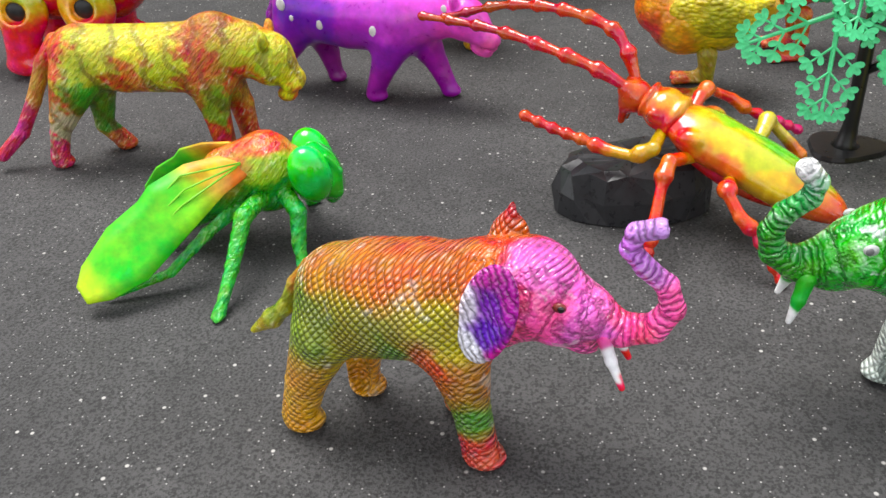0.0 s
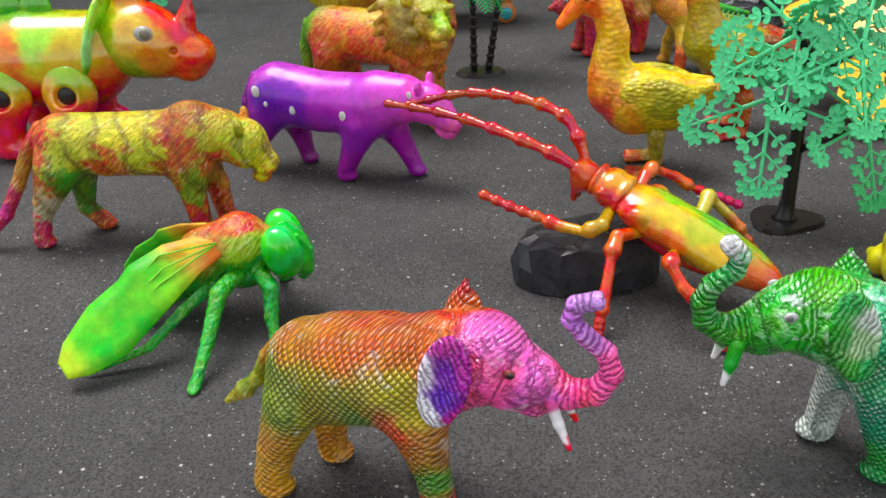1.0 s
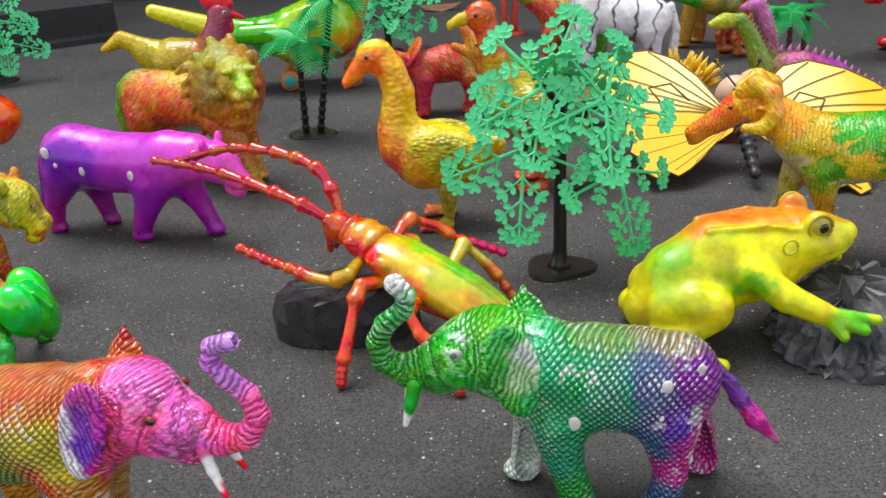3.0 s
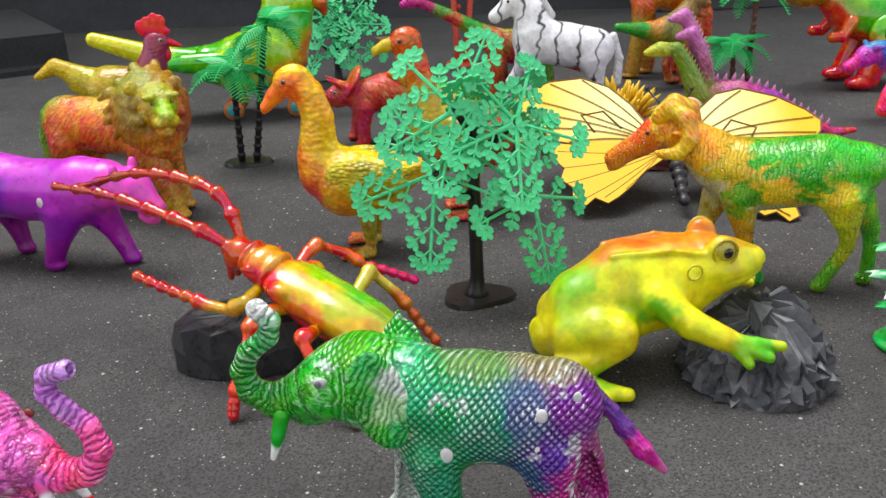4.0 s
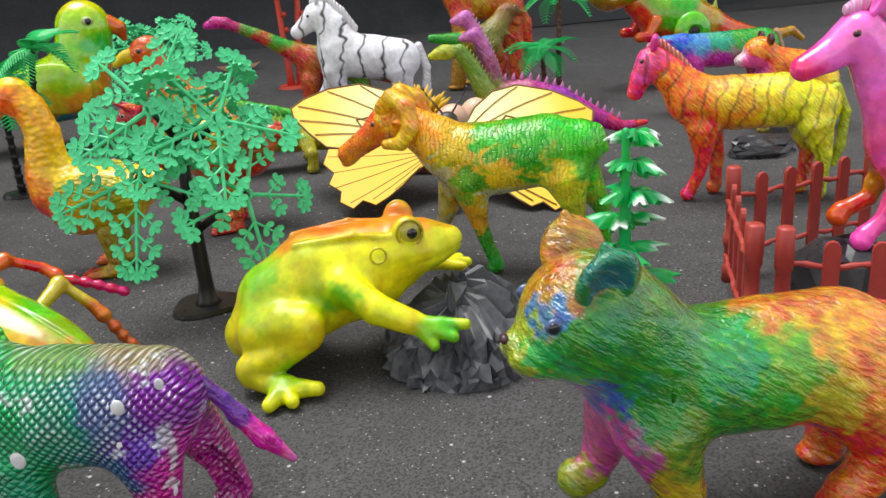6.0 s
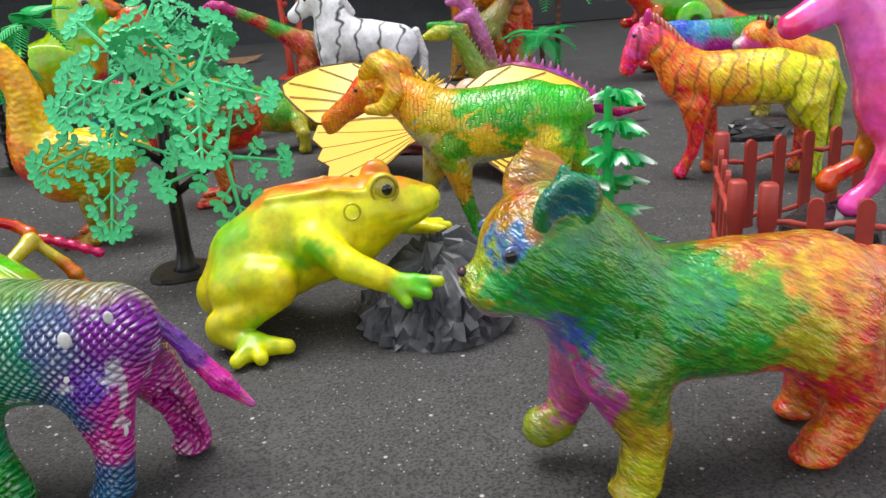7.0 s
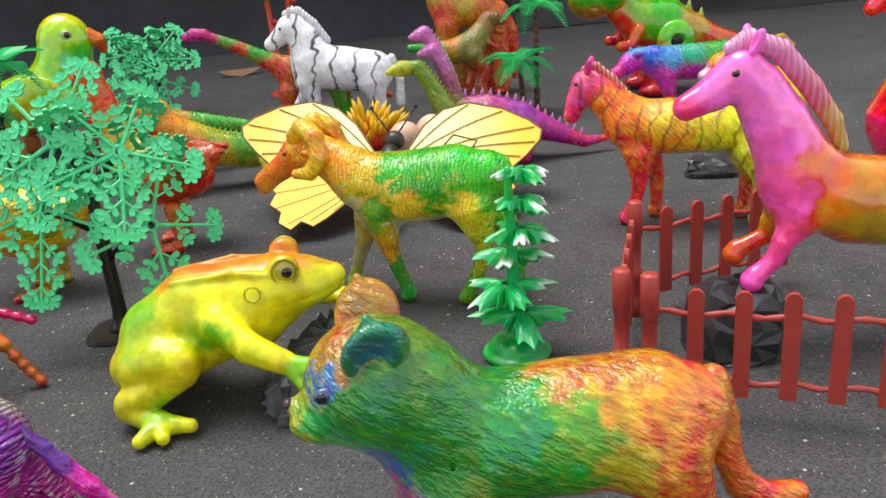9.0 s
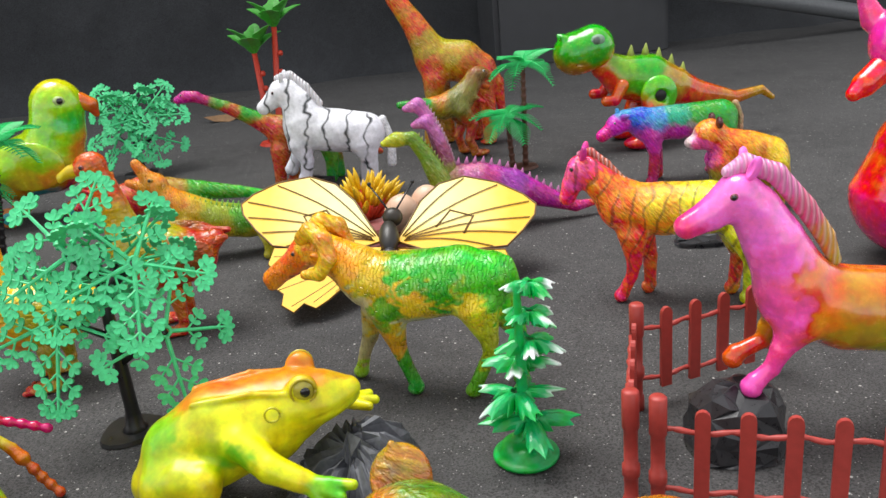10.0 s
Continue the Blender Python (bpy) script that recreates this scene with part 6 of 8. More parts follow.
PUR = [(5, 1, 5.5, "8a6a60"), (3, 1.5, 6, "a86a88"), (1, 1.8, 5, "a84a88"), (-1, 1.5, 4.6, "8a4098"), (-4, 0.6, 3, "a83a90"), (-8, 0, 1.2, "c0487a"), (-10.4, 0, 1.2, "d0506a"), (4, 1.4, 2, "b03a60"), (-1.4, 1.5, 1.6, "c03a70"), (3, 1, 3, "a85a70")]
moulded("body", [C((4.6, 0, 5.0, 1.9), (2.0, 0, 4.7, 2.2), (-1.2, 0, 4.0, 1.9), (-4.4, 0, 2.7, 1.15), (-7.9, 0, 1.2, 0.6), (-10.6, -0.6, 1.3, 0.28), k=0.7), *lg, *feet(*lg)], PUR, FUR, sp, 0.12)
for y, way, cols in ((-0.5, [(5.4, 0, 5.9, 1.1), (5.9, 0, 9.2, 0.8), (6.8, 0, 11.9, 0.66), (7.7, 0, 13.3, 0.66)], ["7a8a3a", "8a5a70", "b07aa0", "b478a8"]), (0.2, [(5.2, 0, 6, 1.0), (5.6, 0, 8.6, 0.75), (6.2, 0, 10.6, 0.62), (7.0, 0, 11.7, 0.62)], ["7a7a4a", "905a70", "b07aa0", "b478a8"]), (1.0, [(6.0, 0, 5.4, 1.2), (7.4, 0, 8.5, 0.82), (8.6, 0, 10.3, 0.68), (10.2, 0, 10.3, 0.7)], ["7a8a38", "6a8a34", "6a8a34", "a8b040"])):
    pts = [(a, y, c, r) for a, _, c, r in way]
    hx, hz = pts[-1][0], pts[-1][2]
    dn = -0.5
    moulded("neck", [C(*pts, k=0.4), C((hx, y, hz, 0.68), (hx + 0.7, y, hz + dn * 0.3, 0.55), (hx + 1.3, y, hz + dn * 0.6, 0.34), k=0.4), C((hx + 0.7, y, hz + dn * 0.6 - 0.12, 0.08), (hx + 1.8, y, hz + dn * 0.6 - 0.2, 0.12), k=0.08, cut=True)], [(*p[:3], c) for p, c in zip(pts, cols)], FUR, sp, 0.09)
    spine(sp, [(p[0] - p[3] * 0.85, p[1], p[2] + 0.3 * p[3]) for p in pts], 0.4, "98a050" if y > 0.5 else "b08a9a")
spine(sp, [(4.6, 0, 6.9), (2.0, 0, 6.9), (-1.2, 0, 5.9), (-4.4, 0, 3.8), (-7.9, 0, 1.8)], 0.75, "b06a9a")

sa = thing("toy_dinosaur", 0.36, 1.07, 180, "small red long-necked plastic dinosaur with green neck", "toy dinosaur", "toy dinosaurs")
lg = [C((0.0, 1.0, 5.0, 1.3), (0.3, 1.2, 2.8, 0.85), (0.5, 1.2, 0.8, 0.75), k=0.6), C((-0.4, -1.0, 5.0, 1.3), (-1.2, -1.2, 2.8, 0.85), (-1.4, -1.2, 0.8, 0.75), k=0.6), C((-6.2, 1.0, 5.0, 1.3), (-6.4, 1.2, 2.8, 0.85), (-6.2, 1.2, 0.8, 0.75), k=0.6), C((-6.4, -1.0, 5.0, 1.3), (-7.2, -1.2, 2.8, 0.85), (-7.4, -1.2, 0.8, 0.75), k=0.6)]
moulded("body", [C((-0.6, 0, 7.2, 2.0), (-3, 0, 6.8, 2.3), (-6, 0, 6.4, 2.0), (-9, 0, 5, 1.0), (-13, 0, 3, 0.4), k=0.7), C((0.3, 0, 7.9, 1.6), (2.6, 0, 9.3, 1.05), (5.9, 0, 11.2, 0.75), (9.1, 0, 12.7, 0.6), k=0.5), C((9.4, 0, 12.9, 0.7), (10.6, 0, 13.0, 0.75), (11.6, 0, 12.7, 0.5), k=0.4), *lg, *feet(*lg), C((11.0, 0, 12.5, 0.1), (12.3, 0, 12.2, 0.16), k=0.1, cut=True)],
        [(11.2, 0, 13, "b83f90"), (9, 0, 12.6, "a84070"), (6.5, 0, 11.8, "5a8a50"), (6, 0, 10.6, "c04838"), (3, 0, 10, "38943a"), (2.6, 0, 8.4, "c8502f"), (0.5, 1, 7, "c8582f"), (-2, 1.8, 8, "98603a"), (-3, 2, 6.6, "a83f60"), (-3, 0, 9, "a8b030"), (0.4, 1.2, 3, "c85a38"), (-6.4, 1.2, 3, "5a9a34"), (-6.2, 1.2, 1, "38a03a"), (-9, 0, 5, "b8483a")], FUR, sa, 0.13)

ob_ = thing("toy_dinosaur", 0.63, 1.18, 170, "tall orange and olive plastic long-necked dinosaur", "toy dinosaur", "toy dinosaurs")
lg = [C((3.8, 1.4, 10.0, 1.8), (4.2, 1.7, 6.5, 1.15), (5.0, 1.7, 1.2, 1.1), k=0.8), C((3.4, -1.4, 10.0, 1.8), (2.6, -1.7, 6.5, 1.15), (2.4, -1.7, 1.2, 1.1), k=0.8), C((-2.8, 1.4, 9.4, 1.9), (-3.6, 1.7, 6, 1.15), (-3.6, 1.7, 1.2, 1.05), k=0.8), C((-2.6, -1.4, 9.4, 1.9), (-2.0, -1.7, 6, 1.15), (-1.8, -1.7, 1.2, 1.05), k=0.8)]
moulded("body", [C((3.5, 0, 12.6, 2.9), (-0.5, 0, 12.0, 3.0), (-3, 0, 10.8, 2.2), (-5.2, 0, 8.6, 1.0), (-5.6, 0, 5, 0.6), (-5.4, 0, 2, 0.4), k=1.0), C((4.4, 0, 14.4, 2.3), (6.2, 0, 18, 1.65), (8.3, 0, 21.3, 1.3), (9.8, 0, 24.2, 1.1), k=0.9), C((9.8, 0, 25, 1.3), (12.4, 0, 25, 0.9), k=0.6), *lg, *feet(*lg)],
        [(8, 0, 21, "d8703a"), (6.4, 1, 18, "d8682f"), (7, -0.5, 19, "a89a3a"), (4.6, 1.6, 14.6, "a8882f"), (4, 2, 12, "c8602f"), (1, 2.4, 13, "b08a34"), (-1, 2.4, 11.4, "c0702f"), (-3, 2, 10, "c8622f"), (4.6, 1.6, 6, "a87a30"), (-3.6, 1.6, 5, "d8602f"), (-5.5, 0, 5, "d85a34"), (1, 0, 15, "b0a034")], FUR, ob_, 0.17)

tr = thing("toy_dinosaur", 0.61, 1.10, 15, "brown plastic tyrannosaurus with green tail and open jaws", "toy dinosaur", "toy dinosaurs")
moulded("body", [C((-9, 0, 8.6, 0.5), (-5.6, 0, 8.0, 1.0), (-2.6, 0, 7.4, 1.7), (0.0, 0, 8.0, 1.9), (1.8, 0, 9.8, 1.4), k=0.8), B((2.8, 0, 11.0), (1.6, 1.2, 1.1), (0, -5, 0), k=0.5), C((3.6, 0, 11.0, 0.8), (4.8, 0, 10.6, 0.6), k=0.4), C((3.0, 0, 9.8, 0.6), (4.4, 0, 9.1, 0.42), k=0.3), C((-0.6, 1.2, 6.8, 1.3), (0.8, 1.5, 4.6, 0.8), (0.0, 1.5, 2.6, 0.6), (0.6, 1.5, 0.8, 0.6), k=0.5), C((-0.6, -1.2, 6.8, 1.3), (0.8, -1.5, 4.6, 0.8), (0.2, -1.5, 2.6, 0.6), (1.0, -1.5, 0.8, 0.6), k=0.5), B((1.4, 1.5, 0.5), (1.4, 0.8, 0.45)), B((1.8, -1.5, 0.5), (1.4, 0.8, 0.45)), C((1.6, -1.2, 8.2, 0.4), (2.8, -1.5, 7.4, 0.28), k=0.3), C((1.6, 1.2, 8.2, 0.4), (2.8, 1.5, 7.4, 0.28), k=0.3)],
        [(-9, 0, 9, "3a9a34"), (-5.6, 0, 8.4, "3a943a"), (-4, 0, 9, "c87a4a"), (-1, -1, 8, "6a6a30"), (1, -1, 8.6, "7a6a38"), (2.8, 0, 12, "8a5a38"), (3, -1, 10.6, "7a5a34"), (4.8, 0, 10.4, "a8683a"), (4, 0, 9.2, "c8503a"), (0.8, -1.5, 4, "b8583a"), (1.6, -1.5, 0.6, "b8705a"), (2.8, -1.5, 7.4, "c85a6a")], FUR, tr, 0.13)

gd = thing("toy_dinosaur", 0.93, 1.04, 175, "glossy green and orange cartoon-headed toy dinosaur with screwed legs", "toy dinosaur", "toy dinosaurs")
moulded("head", [B((17.0, 0, 13.0), (3.0, 3.0, 2.9), k=0.8), B((14.6, 0, 13.6), (2.9, 3.0, 3.0), k=0.8), C((18.6, 0.9, 15.2, 0.5), (19, 0.9, 15.4, 0.3), k=0.4), C((18.6, -0.9, 15.2, 0.5), (19, -0.9, 15.4, 0.3), k=0.4), C((14.2, 2.9, 11.6, 0.12), (17.4, 2.6, 11.9, 0.12), (19.9, 0, 11.7, 0.14), (17.4, -2.6, 11.9, 0.12), k=0.15, cut=True)],
        [(17, 0, 16, "3f9a2c"), (17, 2.4, 13.6, "3a9a30"), (14, 2, 15, "4aa83a"), (14.4, 2.4, 12.6, "3f902c"), (17, 2, 10.8, "a06a34"), (13.4, 1.5, 11.4, "c06a3a")], SMOOTH, gd, 0.16)
moulded("body", [C((13.0, 0, 11.0, 2.0), (10.4, 0, 9.2, 2.9), (7, 0, 8.6, 3.4), (3.6, 0, 7.4, 2.6), (0.5, 0, 6.2, 1.8), (-5.2, 0, 4.9, 0.9), (-9, 0, 5.6, 0.6), (-10.6, 0, 4.4, 0.4), k=0.9)],
        [(11, 2, 11, "6a9a30"), (8, 2.6, 11, "4a9a34"), (9, 3, 8, "5aa034"), (12.6, 1, 9.4, "c8503f"), (9.6, 2, 6, "c85040"), (4, 2, 8, "a8803a"), (2, 1, 6, "c8583f"), (-4, 0, 5, "b8704a"), (-9, 0, 5.4, "a87a4a")], SMOOTH, gd, 0.16)
for s in (1, -1):
    leg = moulded("leg", [B((6.7, s * 3.2, 7.0), (2.5, 1.1, 2.6), k=0.5), C((7.2, s * 3.4, 5.4, 1.6), (8.6, s * 3.4, 1.8, 1.5), k=0.6), B((9.4, s * 3.4, 0.9), (2.2, 1.4, 0.9), k=0.4), B((6.7, s * 4.3, 7.0), (0.95, 0.6, 0.95), k=0.15, cut=True)], [(6.7, s * 3.4, 9, "6ab83a"), (6, s * 3.4, 7, "5aa83a"), (7.6, s * 3.4, 4.6, "c85a50"), (9, s * 3.4, 1, "d0505a")], SMOOTH, gd, 0.13)
    ball("screw", (6.7, s * 3.85, 7.0), 0.85, SCREW, leg, (1, 0.35, 1))
    moulded("arm", [C((11.4, s * 2.4, 8.6, 0.9), (12.6, s * 3.0, 6.8, 0.7), (13.8, s * 3.0, 6.8, 0.7), k=0.5)], [(11.4, 0, 8, "c86040"), (13.8, 0, 6.8, "d0503f")], SMOOTH, gd, 0.13)
eyes(gd, 14.6, 2.55, 14.8, 0.95, plain("eye_pale_green", (0.25, 0.4, 0.28), 0.2), plain("eye_grey_green", (0.12, 0.16, 0.13), 0.3))
spine(gd, [(10.5, 0, 11.9), (7, 0, 12.0), (3.6, 0, 10.0), (1.5, 0, 8.4)], 1.5, "8a9a3a")

td = thing("toy_dinosaur", 0.20, 0.90, 185, "red plastic horned dinosaur with frill and green tail", "toy dinosaur", "toy dinosaurs")
lg = [C((1.6, 1.2, 4, 1.1), (1.8, 1.4, 2, 0.7), (1.8, 1.4, 0.7, 0.7), k=0.5), C((1.6, -1.2, 4, 1.1), (2.2, -1.4, 2, 0.7), (2.4, -1.4, 0.7, 0.7), k=0.5), C((-3.4, 1.2, 4, 1.2), (-3.6, 1.4, 2, 0.75), (-3.4, 1.4, 0.7, 0.7), k=0.5), C((-3.4, -1.2, 4, 1.2), (-4, -1.4, 2, 0.75), (-4, -1.4, 0.7, 0.7), k=0.5)]
moulded("body", [C((1.6, 0, 5.0, 1.8), (-1, 0, 5.4, 2.1), (-3.6, 0, 5.2, 1.8), (-7, 0, 5.0, 1.1), (-11, 0, 4.2, 0.7), (-16, 0, 3.0, 0.25), k=0.7), B((4.0, 0, 5.4), (1.7, 1.3, 1.3), (0, 20, 0), k=0.5), B((2.6, 0, 6.8), (0.5, 2.2, 1.9), (0, -30, 0), k=0.3), C((3.6, 0.8, 6.4, 0.4), (5.4, 1.0, 7.4, 0.1), k=0.3), C((3.6, -0.8, 6.4, 0.4), (5.4, -1.0, 7.4, 0.1), k=0.3), C((5.0, 0, 5.4, 0.6), (6.0, 0, 5.0, 0.3), k=0.4), *lg, *feet(*lg)],
        [(5, 0, 5.4, "b83a48"), (2.6, 0, 8, "c8703a"), (2.4, 1, 6, "c04a4a"), (-1, 1.6, 6, "c8503a"), (-1, 1, 4, "b83a40"), (-4, 1, 6.2, "a87a34"), (-7, 0, 5.4, "4a9a30"), (-15, 0, 3.2, "3fae3a"), (1.8, 1.4, 1.5, "c03a50"), (-3.4, 1.4, 1.5, "c83a44")], FUR, td, 0.12)

eyes(sa, 11.0, 0.5, 13.3, 0.2)
eyes(ob_, 11.0, 0.85, 25.6, 0.3)
eyes(tr, 3.4, 0.95, 11.5, 0.24)
eyes(td, 4.6, 1.05, 5.9, 0.24)

cr = thing("toy_crocodile", 0.30, 0.82, 180, "orange and green plastic crocodile with raised head", "toy crocodile")
lg = [C((4.0, 1.4, 4.0, 0.9), (4.4, 2.6, 2.4, 0.6), (4.6, 2.8, 0.6, 0.55), k=0.4), C((4.0, -1.4, 4.0, 0.9), (4.4, -2.6, 2.4, 0.6), (4.6, -2.8, 0.6, 0.55), k=0.4), C((-3.4, 1.4, 2.8, 0.9), (-3.8, 2.8, 1.8, 0.6), (-3.8, 3.0, 0.5, 0.5), k=0.4), C((-3.4, -1.4, 2.8, 0.9), (-3.8, -2.8, 1.8, 0.6), (-3.8, -3.0, 0.5, 0.5), k=0.4)]
moulded("body", [C((5.4, 0, 6.6, 1.4), (3.6, 0, 5.2, 1.7), (1.3, 0, 4.0, 1.8), (-2.0, 0, 3.3, 1.7), (-5, 0, 2.6, 1.1), (-9, 0, 1.6, 0.7), (-13, 0, 1.0, 0.3), k=0.7), B((6.3, 0, 8.2), (1.2, 1.1, 1.3), k=0.5), C((6.9, 0, 9.0, 0.75), (7.8, 0, 10.6, 0.5), k=0.4), C((7.2, 0, 8.0, 0.6), (8.8, 0, 8.8, 0.4), k=0.4), *lg, *feet(*lg)],
        [(7.6, 0, 10, "d8803f"), (6.4, 0.8, 8, "d8902f"), (5, 1, 6.6, "d8882f"), (3.4, 1.4, 5, "c89a30"), (1.4, 1.6, 4.8, "8a9a30"), (1, 1.6, 3, "c8a83a"), (-2, 1.4, 4, "5a9a38"), (-3, 1, 2.6, "b0a034"), (-8, 0, 1.6, "6a9a30"), (4.6, 2.8, 1, "c86a5a"), (-3.8, 3, 1, "a8a040")], PLATES, cr, 0.11)
for y in (-0.6, 0.6):
    spine(cr, [(3.6, y, 6.6), (1.3, y, 5.6), (-2.0, y, 4.8), (-5, y, 3.5), (-9, y, 2.1)], 0.45, "6aa040")

eyes(cr, 6.6, 0.95, 9.0, 0.28, plain('eye_gold', (0.4, 0.25, 0.04), 0.3))


# ---- birds ----
pa = thing("toy_parrot", 0.06, 1.07, 0, "big lime green plastic parrot on small wheels", "toy parrot")
moulded("body", [B((4.3, 0, 13.6), (3.2, 2.9, 3.4), k=0.8), C((3.6, 0, 10.5, 3.4), (2.0, 0, 7.4, 4.2), (-2.5, 0, 6.4, 3.6), (-6, 0, 6.6, 2.4), k=1.0)],
        [(4.3, 0, 17, "c8c030"), (4, 2, 14.5, "a8c83a"), (4.6, -2, 13.8, "98c840"), (5, -2, 12, "6ab070"), (4, -3, 10, "8ac03a"), (5.4, -1, 8.6, "c8824a"), (4.6, 0, 4.8, "b84a6a"), (2, -3.4, 7, "b89a34"), (-2, -3, 7, "8ac030"), (-6, -1, 7, "5aa830"), (0, -2, 3.6, "5a90a0"), (-1, -3, 4, "c88a3a")], SMOOTH, pa, 0.18, 4)
moulded("beak", [C((7.0, 0, 14.0, 1.1), (8.2, 0, 13.4, 0.9), (8.6, 0, 12.2, 0.4), k=0.5)], [(7.4, 0, 14, "c8743a"), (8.4, 0, 12.4, "a85a34")], SMOOTH, pa, 0.12)
for s in (1, -1):
    moulded("wing", [B((0.4, s * 3.7, 7.4), (4.2, 0.9, 3.0), (0, 8, 0), k=0.6), C((-2, s * 3.4, 7.2, 1.6), (-8.5, s * 2.6, 7.2, 1.2), (-12.5, s * 2.0, 7.0, 0.4), k=0.8)], [(2, s * 4, 8, "8ab838"), (0, s * 4, 5.4, "b8a034"), (-3, s * 4, 8.4, "98c830"), (-6, s * 3, 7.6, "58b030"), (-11, s * 2, 7, "48a838"), (2.6, s * 4, 5.6, "c88a3a")], SMOOTH, pa, 0.14)
    for x in (-3.4, 4.4):
        w = ball("wheel", (x, s * 3.0, 1.3), 1.3, plain("wheel_orange", rgb("c87a3a"), 0.3), pa, (1, 0.4, 1))
        ball("hub_cap", (x, s * 3.35, 1.3), 0.8, plain("wheel_teal", rgb("3aa8b0"), 0.3), w, (1, 0.4, 1))
moulded("tail", [C((-6, 0, 6.8, 1.6), (-12, 0, 7.6, 1.5), (-19.5, 0, 10.2, 0.9), k=0.8)], [(-8, 0, 7, "58b030"), (-13, 0, 8, "c8c82c"), (-19, 0, 10, "d0c82c")], SMOOTH, pa, 0.16)
eyes(pa, 5.2, 2.6, 14.6, 0.7, plain("eye_lime", (0.4, 0.5, 0.2), 0.25))

ro = thing("toy_rooster", -0.06, 0.93, 0, "brown and purple plastic rooster with red comb", "toy rooster")
moulded("body", [C((-5.6, 0, 7.6, 1.4), (-2.6, 0, 6.6, 2.7), (0.6, 0, 6.8, 2.2), (2.0, 0, 8.8, 1.6), (2.7, 0, 10.6, 1.3), k=0.9), B((2.9, 0, 11.5), (1.4, 1.1, 1.2), k=0.4), C((-5, 0, 8, 1.2), (-8, 0, 9.4, 0.9), (-10, 0, 8.4, 0.4), k=0.7)],
        [(3, 0, 12, "904a58"), (2.6, 1, 10.4, "7a4a68"), (2, 1.4, 8.8, "8a5a5a"), (1.4, 1.5, 7, "c86a3a"), (-1, 2, 7.6, "a8982f"), (-3, 2, 6, "b0882c"), (-6, 1, 8, "b8a02c"), (-9, 0, 9, "c89a2c")], FEATHER, ro, 0.14)
moulded("comb", [B((2.6 + 0.9 * i, 0, 13.2 + 0.45 * (1.2 - abs(i - 0.4))), (0.6, 0.28, 0.85), (0, 12 * i, 0), k=0.25) for i in (-1.2, -0.5, 0.3, 1.0)] + [B((3.0, 0, 12.6), (1.5, 0.3, 0.55), k=0.3)], [(3, 0, 13, "d03a4a")], MATT, ro, 0.1)
moulded("beak", [C((4.0, 0, 11.5, 0.5), (5.3, 0, 11.0, 0.18), k=0.3)], [(4, 0, 11.4, "c8485a")], MATT, ro, 0.09)
moulded("wattle", [B((3.8, 0.3, 10.2), (0.4, 0.3, 0.8)), B((3.8, -0.3, 10.2), (0.4, 0.3, 0.8))], [(3.8, 0, 10, "c84058")], MATT, ro, 0.09)
for s in (1, -1):
    moulded("leg", [C((-1.0, s * 1.2, 5.0, 0.9), (-0.8, s * 1.4, 2.4, 0.5), (-0.8, s * 1.4, 0.4, 0.45), k=0.4), B((0.0, s * 1.4, 0.3), (1.8, 1.0, 0.3), k=0.3)], [(-1, s, 3, "c8703a"), (0, s, 0.3, "a8a03a")], MATT, ro, 0.12)
eyes(ro, 3.5, 0.95, 11.8, 0.24)

pb = thing("toy_bird", 0.865, 0.55, 185, "large pink and orange plastic bird with painted eyes", "toy bird")
moulded("body", [C((-1, 0, 5.6, 5.2), (-1.4, 0, 9.0, 4.0), (-2, 0, 13, 2.2), k=1.0)], [(2, 3, 9, "d8503a"), (1, 4, 6, "d8443f"), (3, 3, 3, "d8407a"), (0, 5, 3.5, "d83a8a"), (-2, 3, 11, "d8702f")], SMOOTH, pb, 0.2)
moulded("head", [B((1.2, 0, 18.2), (3.2, 2.7, 3.0), k=0.7), C((3.2, 1.8, 20.0, 1.0), (3.8, 2.2, 21.6, 0.6), k=0.5), C((3.2, -1.8, 20.0, 1.0), (3.8, -2.2, 21.6, 0.6), k=0.5), C((-1.5, 0, 12.5, 2.0), (0.5, 0, 17, 1.6), k=0.8)], [(-1, 2, 20, "d8903a"), (1, 2, 19, "d858a8"), (0, 2.4, 17, "d850a0"), (-2, 2.6, 19, "d8a860"), (-1, 0, 15.6, "d85080")], SMOOTH, pb, 0.16)
moulded("beak", [C((3.4, 0, 16.6, 1.1), (5.2, 0, 15.4, 0.95), (6.1, 0, 14.8, 0.6), k=0.5)], [(1.2, 0, 16.6, "d84a78"), (3.8, 0, 14.8, "e05a5a")], SMOOTH, pb, 0.12)
eyes(pb, 1.3, 2.35, 18.0, 0.7, plain("eye_pink_rim", (0.4, 0.12, 0.2), 0.3))


